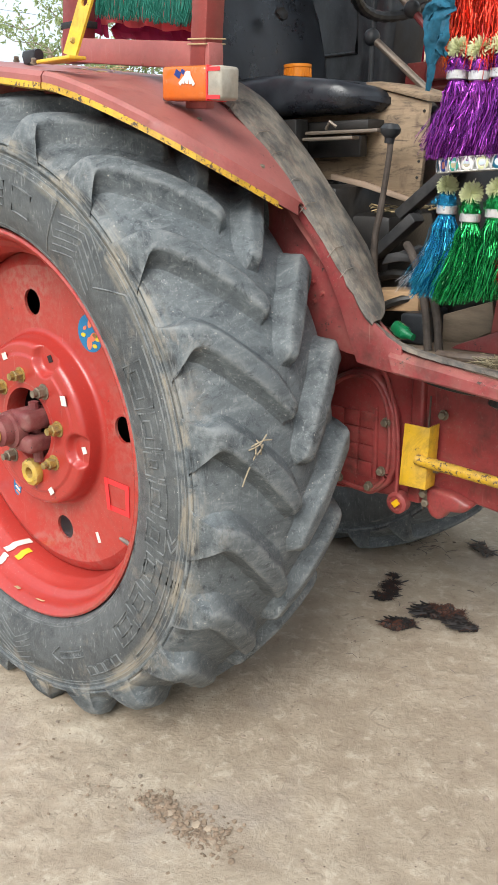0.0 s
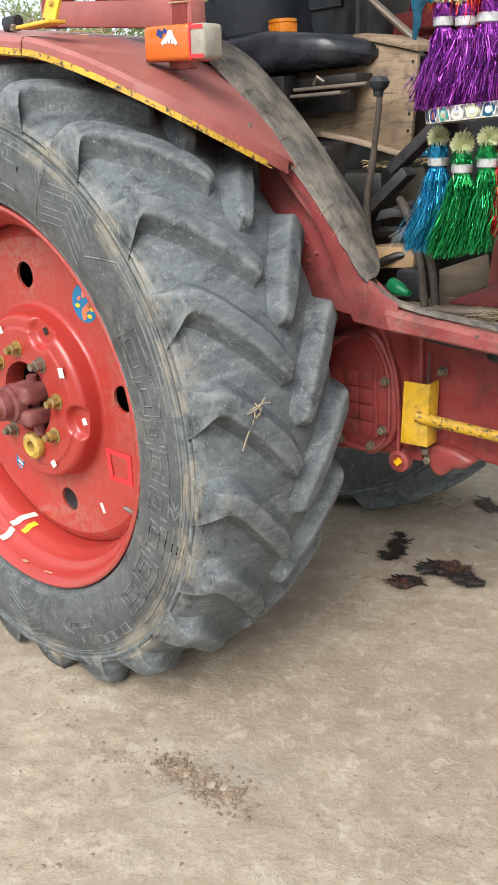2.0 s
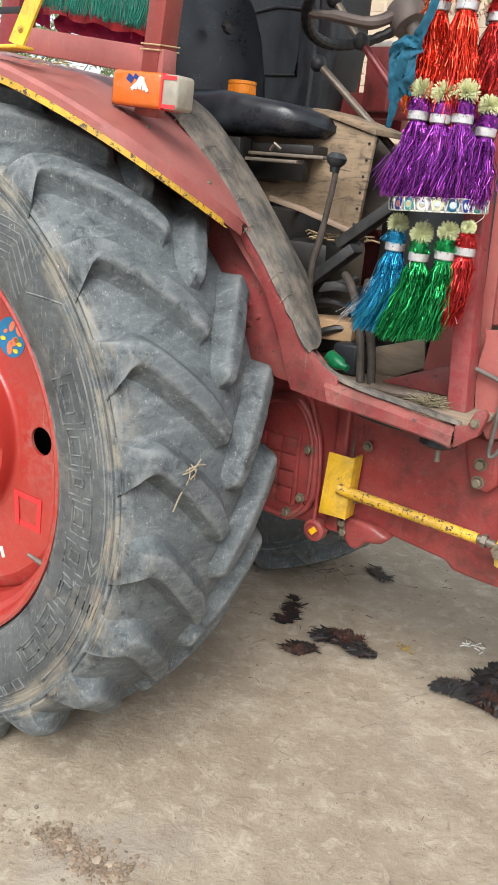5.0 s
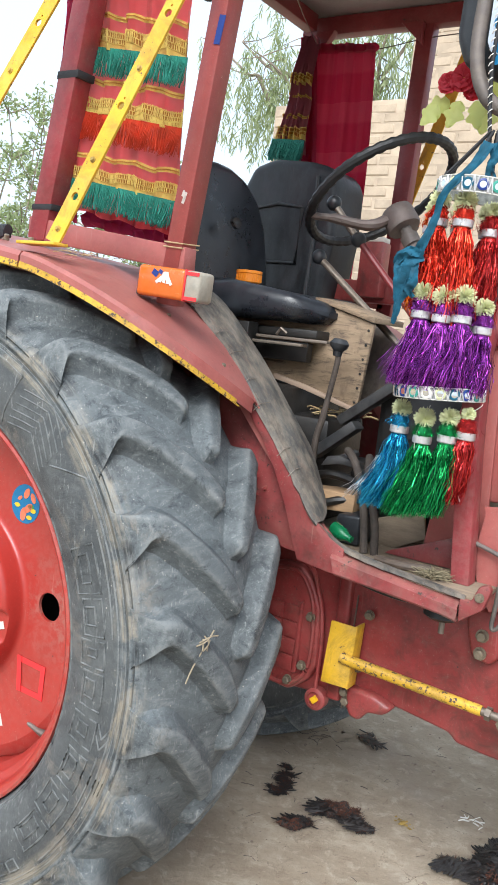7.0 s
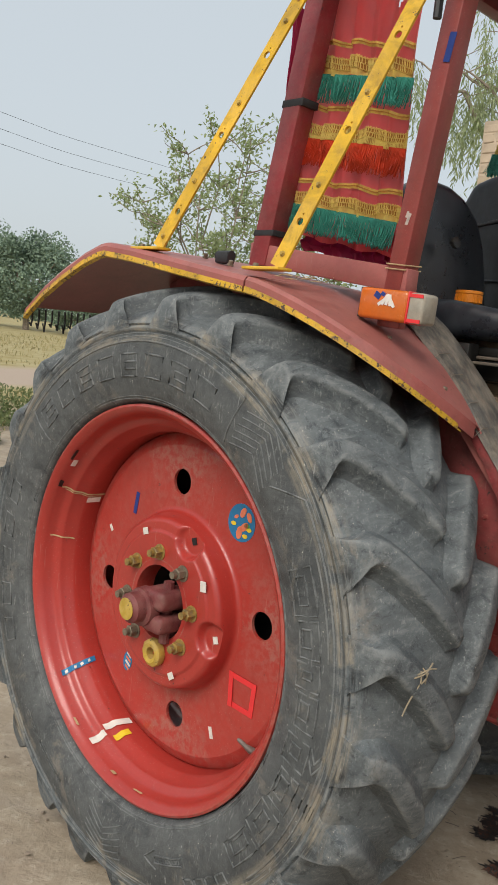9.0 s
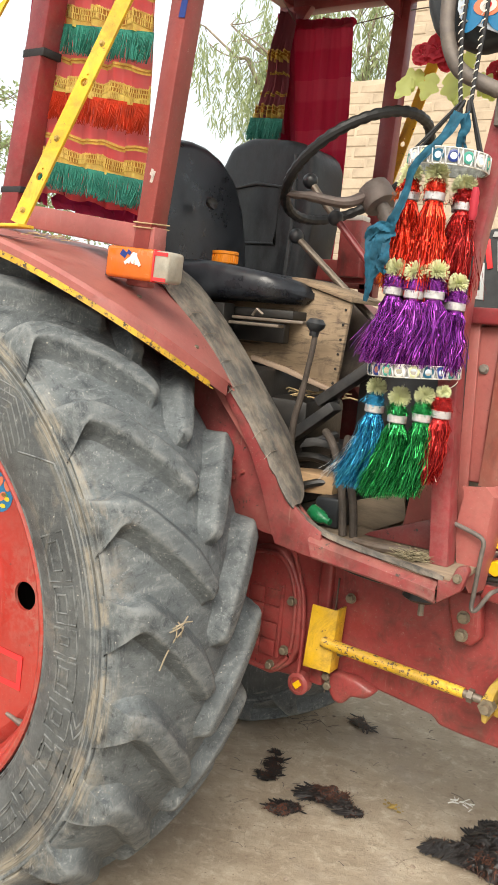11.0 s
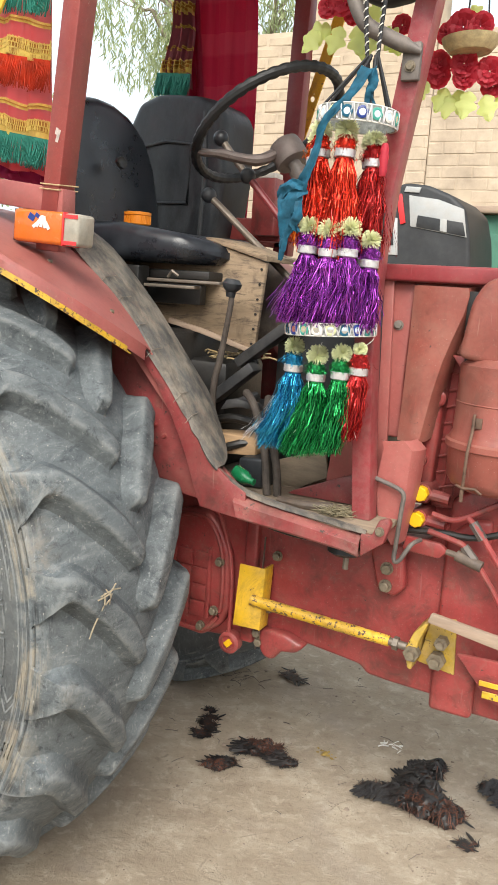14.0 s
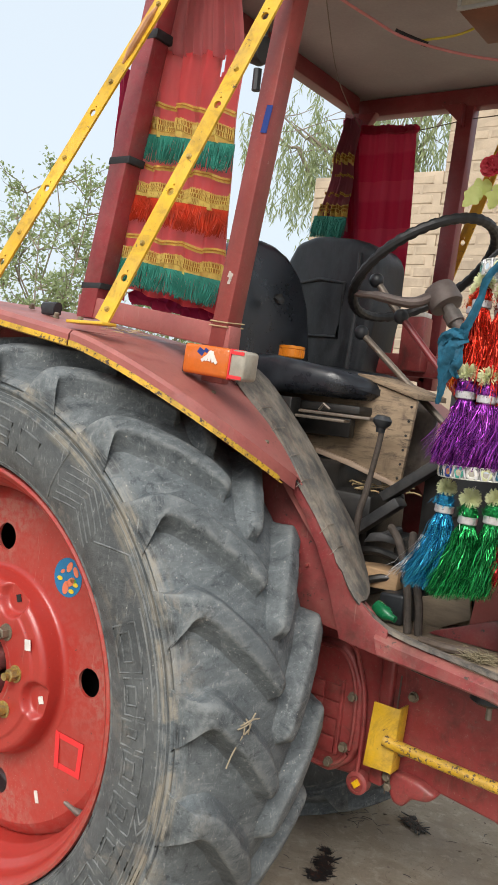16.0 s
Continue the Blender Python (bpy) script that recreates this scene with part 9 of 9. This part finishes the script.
# parked vehicle with a dark hood
pv = thing("parked_vehicle", "parked dark grey vehicle with pale taped panels, seen behind the cowl", "vehicle")
bm = B()
prism(bm, [(-0.62, 0.75), (-0.60, 1.70), (-0.40, 1.98), (-0.14, 2.145), (-0.02, 2.18), (0.12, 2.165), (0.28, 2.105), (0.375, 2.025), (0.42, 1.86), (0.44, 1.70), (0.45, 0.75)], 4.30, 5.0, 0.03, 4)
body = part("hood", bm, GREY_HOOD, pv)
for nm, pts, mt, lift in (("pale_panel", [(0.005, 2.10), (0.20, 2.075), (0.368, 2.018), (0.402, 1.845), (0.03, 1.905)], PALE_PANEL, 0.008), ("dark_panel", [(0.075, 1.975), (0.372, 1.935), (0.396, 1.850), (0.07, 1.902)], GREY_HOOD, 0.012), ("pale_stripe", [(0.225, 1.955), (0.268, 1.95), (0.275, 1.872), (0.23, 1.880)], PALE_PANEL, 0.016),
                           ("red_trim", [(-0.085, 2.106), (-0.043, 2.108), (-0.003, 1.925), (-0.035, 1.915)], RED_TAPE, 0.012), ("red_trim", [(-0.30, 2.02), (-0.125, 2.035), (-0.125, 2.005), (-0.30, 1.99)], RED_TAPE, 0.012),
                           ("lamp_frame", [(-0.20, 1.72), (-0.167, 1.965), (-0.060, 1.955), (-0.038, 1.72)], PALE_PANEL, 0.008), ("lamp_glass", [(-0.16, 1.78), (-0.144, 1.935), (-0.085, 1.925), (-0.070, 1.78)], BLACK_PLASTIC, 0.014), ("top_panel", [(-0.02, 2.155), (0.08, 2.15), (0.07, 2.115), (-0.03, 2.12)], PALE_PANEL, 0.010)):
    bm = B()
    prism(bm, pts, 4.30 - lift, 4.30 - lift + 0.012, 0.002)
    part(nm, bm, mt, body)
for x in (-0.30, 0.25):
    bm = B()
    lathe(bm, [(0.0, 0.0), (0.2, 0.0), (0.22, -0.02), (0.36, -0.03), (0.385, 0.0), (0.39, 0.1), (0.385, 0.2), (0.0, 0.2)], (x, 4.36 if x < 0 else 4.75, 0.39), n=40)
    part("wheel", bm, BLACK_STEEL, pv)


# trees
def leaf(verts, faces, p, d, s, l, w):
    k = len(verts)
    n = d.cross(s) * (0.12 * l)
    verts.extend((tuple(p), tuple(p + d * l * 0.45 + s * w + n), tuple(p + d * l - V(0, 0, 0.1 * l)), tuple(p + d * l * 0.45 - s * w + n)))
    faces.append((k, k + 1, k + 2, k + 3))


def unit(rng, up=0.0):
    return V(rng.gauss(0, 1), rng.gauss(0, 1), rng.gauss(0, 1) + up).normalized()


def limb(bm, a, b, r0, r1, rng, wob=0.08, k=5):
    a, b = Vector(a), Vector(b)
    L = (b - a).length
    pts = [a.lerp(b, i / k) + (unit(rng) * wob * L * math.sin(math.pi * i / k) if 0 < i < k else V(0, 0, 0)) for i in range(k + 1)]
    tube(bm, bend(pts, 2), [r0 + (r1 - r0) * i / (2 * k) for i in range(2 * k + 1)], 7)
    return pts


def drooping_tree():
    rng = random.Random(61)
    root = thing("eucalyptus_tree", "tall tree with drooping grey-green leaves behind the house wall", "tree")
    bm = B()
    base = V(-3.7, 9.6, 0)
    limb(bm, base, (-3.9, 9.3, 4.2), 0.16, 0.10, rng, 0.03)
    verts, faces = [], []
    tips = []
    for e in ((-5.6, 9.0, 5.5), (-5.1, 8.8, 5.2), (-4.6, 9.0, 4.9), (-4.3, 9.1, 5.9), (-3.6, 9.0, 6.0), (-3.3, 8.9, 5.4), (-3.0, 9.2, 5.9), (-5.0, 9.3, 6.3), (-6.2, 9.2, 5.6), (-4.2, 9.5, 7.0)):
        pts = limb(bm, (-3.9, 9.3, rng.uniform(3.4, 4.2)), e, 0.055, 0.012, rng, 0.10)
        for p in pts[3:]:
            for _ in range(3):
                q = p + V(rng.gauss(0, 0.28), rng.gauss(0, 0.28), rng.uniform(-0.15, 0.25))
                limb(bm, p, q, 0.010, 0.004, rng, 0.1, 2)
                tips.append(q)
    for q in tips:
        for _ in range(rng.choice((2, 3, 4))):
            L = rng.uniform(0.4, 1.25)
            o = q + V(rng.gauss(0, 0.10), rng.gauss(0, 0.10), 0)
            sway = V(rng.gauss(0, 0.18), rng.gauss(0, 0.18), 0)
            n = int(L * 34)
            for i in range(n):
                t = i / n
                p = o + sway * t * t + V(0, 0, -L * t)
                d = (V(rng.gauss(0, 0.55), rng.gauss(0, 0.55), -1)).normalized()
                s = d.cross(unit(rng)).normalized()
                leaf(verts, faces, p, d, s, rng.uniform(0.09, 0.17), rng.uniform(0.008, 0.014))
    part("trunk", bm, BARK, root)
    raw("crown", verts, faces, LEAF_EUC, root, smooth=0)


def shrubby_tree(name, label, base, stems, seed, leafm, n_per, leaf_l, spread, bare=0.0):
    rng = random.Random(seed)
    root = thing(name, label, "tree")
    bm = B()
    verts, faces = [], []
    base = Vector(base)
    for e in stems:
        pts = limb(bm, base + V(rng.uniform(-0.25, 0.25), rng.uniform(-0.2, 0.2), 0), e, 0.028, 0.007, rng, 0.08, 7)
        for p in pts[2:]:
            for _ in range(4):
                q = p + V(rng.gauss(0, spread), rng.gauss(0, spread), rng.uniform(0.05, spread * 1.6))
                limb(bm, p, q, 0.010, 0.003, rng, 0.08, 3)
                for _ in range(n_per):
                    o = p.lerp(q, rng.uniform(0.25, 1.05)) + unit(rng) * rng.uniform(0.02, 0.16)
                    d = unit(rng, 0.3)
                    leaf(verts, faces, o, d, d.cross(unit(rng)).normalized(), leaf_l * rng.uniform(0.6, 1.3), leaf_l * 0.26)
    part("trunk", bm, BARK, root)
    raw("crown", verts, faces, leafm, root, smooth=0)


drooping_tree()
rng = random.Random(70)
shrubby_tree("young_tree", "young pale-leaved tree with thin upright stems", (-8.1, 6.9, 0), [(-9.4, 6.8, 3.3), (-8.95, 7.1, 3.65), (-8.4, 6.8, 3.95), (-8.0, 7.0, 4.1), (-7.6, 7.2, 3.95), (-7.1, 6.8, 3.6), (-6.7, 7.1, 3.1), (-8.6, 6.6, 2.9), (-7.8, 6.6, 3.1), (-6.4, 7.0, 2.6)], 71, LEAF_PALE, 40, 0.075, 0.32)
shrubby_tree("young_tree", "young pale-leaved tree with thin upright stems", (-5.6, 7.6, 0), [(-6.6, 7.4, 3.2), (-5.9, 7.7, 3.4), (-5.2, 7.5, 3.1), (-6.2, 7.9, 2.7)], 72, LEAF_PALE, 40, 0.075, 0.32)


def far_bush(name, label, c, r, h, seed, n, size):
    rng = random.Random(seed)
    root = thing(name, label, "tree")
    bm = B()
    c = Vector(c)
    limb(bm, c, c + V(0, 0, h * 0.6), r * 0.07, r * 0.03, rng, 0.03)
    blobs = [(c + V(rng.gauss(0, r * 0.45), rng.gauss(0, r * 0.45), h * rng.uniform(0.25, 0.82)), r * rng.uniform(0.25, 0.48)) for _ in range(16)]
    for p, _ in blobs:
        limb(bm, c + V(0, 0, h * 0.3), p, r * 0.025, r * 0.008, rng, 0.05, 3)
    verts, faces = [], []
    for _ in range(n):
        p, q = rng.choice(blobs)
        d = unit(rng)
        o = p + d * q * rng.uniform(0.55, 1.1)
        e = unit(rng, 0.2)
        leaf(verts, faces, o, e, e.cross(unit(rng)).normalized(), size * rng.uniform(0.6, 1.3), size * 0.35)
    part("trunk", bm, BARK, root)
    raw("crown", verts, faces, LEAF_DARK, root, smooth=0)


far_bush("leafy_tree", "dense dark green tree at the field's edge", (-54.0, 30.0, 0), 3.6, 7.0, 81, 14000, 0.22)
far_bush("leafy_tree", "dense dark green tree at the field's edge", (-60.5, 29.0, 0), 4.2, 7.6, 82, 14000, 0.23)
far_bush("leafy_tree", "dense dark green tree at the field's edge", (-47.0, 31.0, 0), 3.0, 3.6, 83, 8000, 0.22)
rng = random.Random(90)
verts, faces = [], []
for _ in range(9000):
    x = rng.uniform(-120, 60)
    h = 1.8 + 1.2 * noise.noise(V(x * 0.12, 0, 0)) + 0.5 * noise.noise(V(x * 0.6, 4, 0))
    p = V(x, 62 + rng.gauss(0, 1.5), h * math.sqrt(rng.random()))
    d = unit(rng)
    leaf(verts, faces, p, d, d.cross(unit(rng)).normalized(), rng.uniform(0.4, 0.8), 0.25)
tagged(raw("far_hedge", verts, faces, LEAF_DARK, None, smooth=0), "low dark hedge line along the far field", "hedge", kind="stuff")
verts, faces = [], []
for _ in range(16000):
    x = -6.5 - 36 * rng.random() ** 1.4
    y = rng.uniform(-2, 34)
    if 12.8 < -x - 0.35 * (y - 8) < 17.2 or noise.noise(V(x * 0.5, y * 0.5, 1)) < -0.25:
        continue
    a = rng.uniform(0, 6.28)
    d = V(rng.gauss(0, 0.35), rng.gauss(0, 0.35), 1).normalized()
    s = 1 + 0.02 * -x
    leaf(verts, faces, V(x, y, -0.01), d, V(math.cos(a), math.sin(a), 0), rng.uniform(0.05, 0.16) * s, 0.010 * s)
tagged(raw("field_grass", verts, faces, leaf_material("dry_grass_blades", (0.22, 0.19, 0.07), (0.42, 0.35, 0.17)), None, smooth=0), "dry yellow grass on the field", "grass", kind="stuff")
verts, faces = [], []
for _ in range(5000):
    cx, cy, r = rng.choice(((-9.0, 4.5, 0.9), (-8.2, 3.6, 0.6), (-11, 5.0, 1.2), (-6.9, 2.9, 0.35)))
    a, q = rng.uniform(0, 6.28), math.sqrt(rng.random())
    p = V(cx + r * q * math.cos(a), cy + r * q * math.sin(a), rng.random() * 0.28 * (1 - q * 0.6))
    d = unit(rng, 0.8)
    leaf(verts, faces, p, d, d.cross(unit(rng)).normalized(), rng.uniform(0.03, 0.08), 0.016)
tagged(raw("green_weeds", verts, faces, leaf_material("green_weed_leaves", (0.06, 0.09, 0.025), (0.16, 0.19, 0.07)), None, smooth=0), "low green weeds at the edge of the earth yard", "weeds", kind="stuff")
for k, z in enumerate((11.3, 10.45, 9.7)):
    bm = B()
    tube(bm, bend([(-36.5 + 0.1 * k, 0, z + 1.0), (-40.3 + 0.1 * k, 20, z), (-42.1 + 0.1 * k, 29.5, z - 0.05), (-48 + 0.1 * k, 60, z + 0.9)], 8), 0.010, 5)
    tagged(part("overhead_wire", bm, CORD), "thin overhead power line against the pale sky", "wire", group="overhead wires")
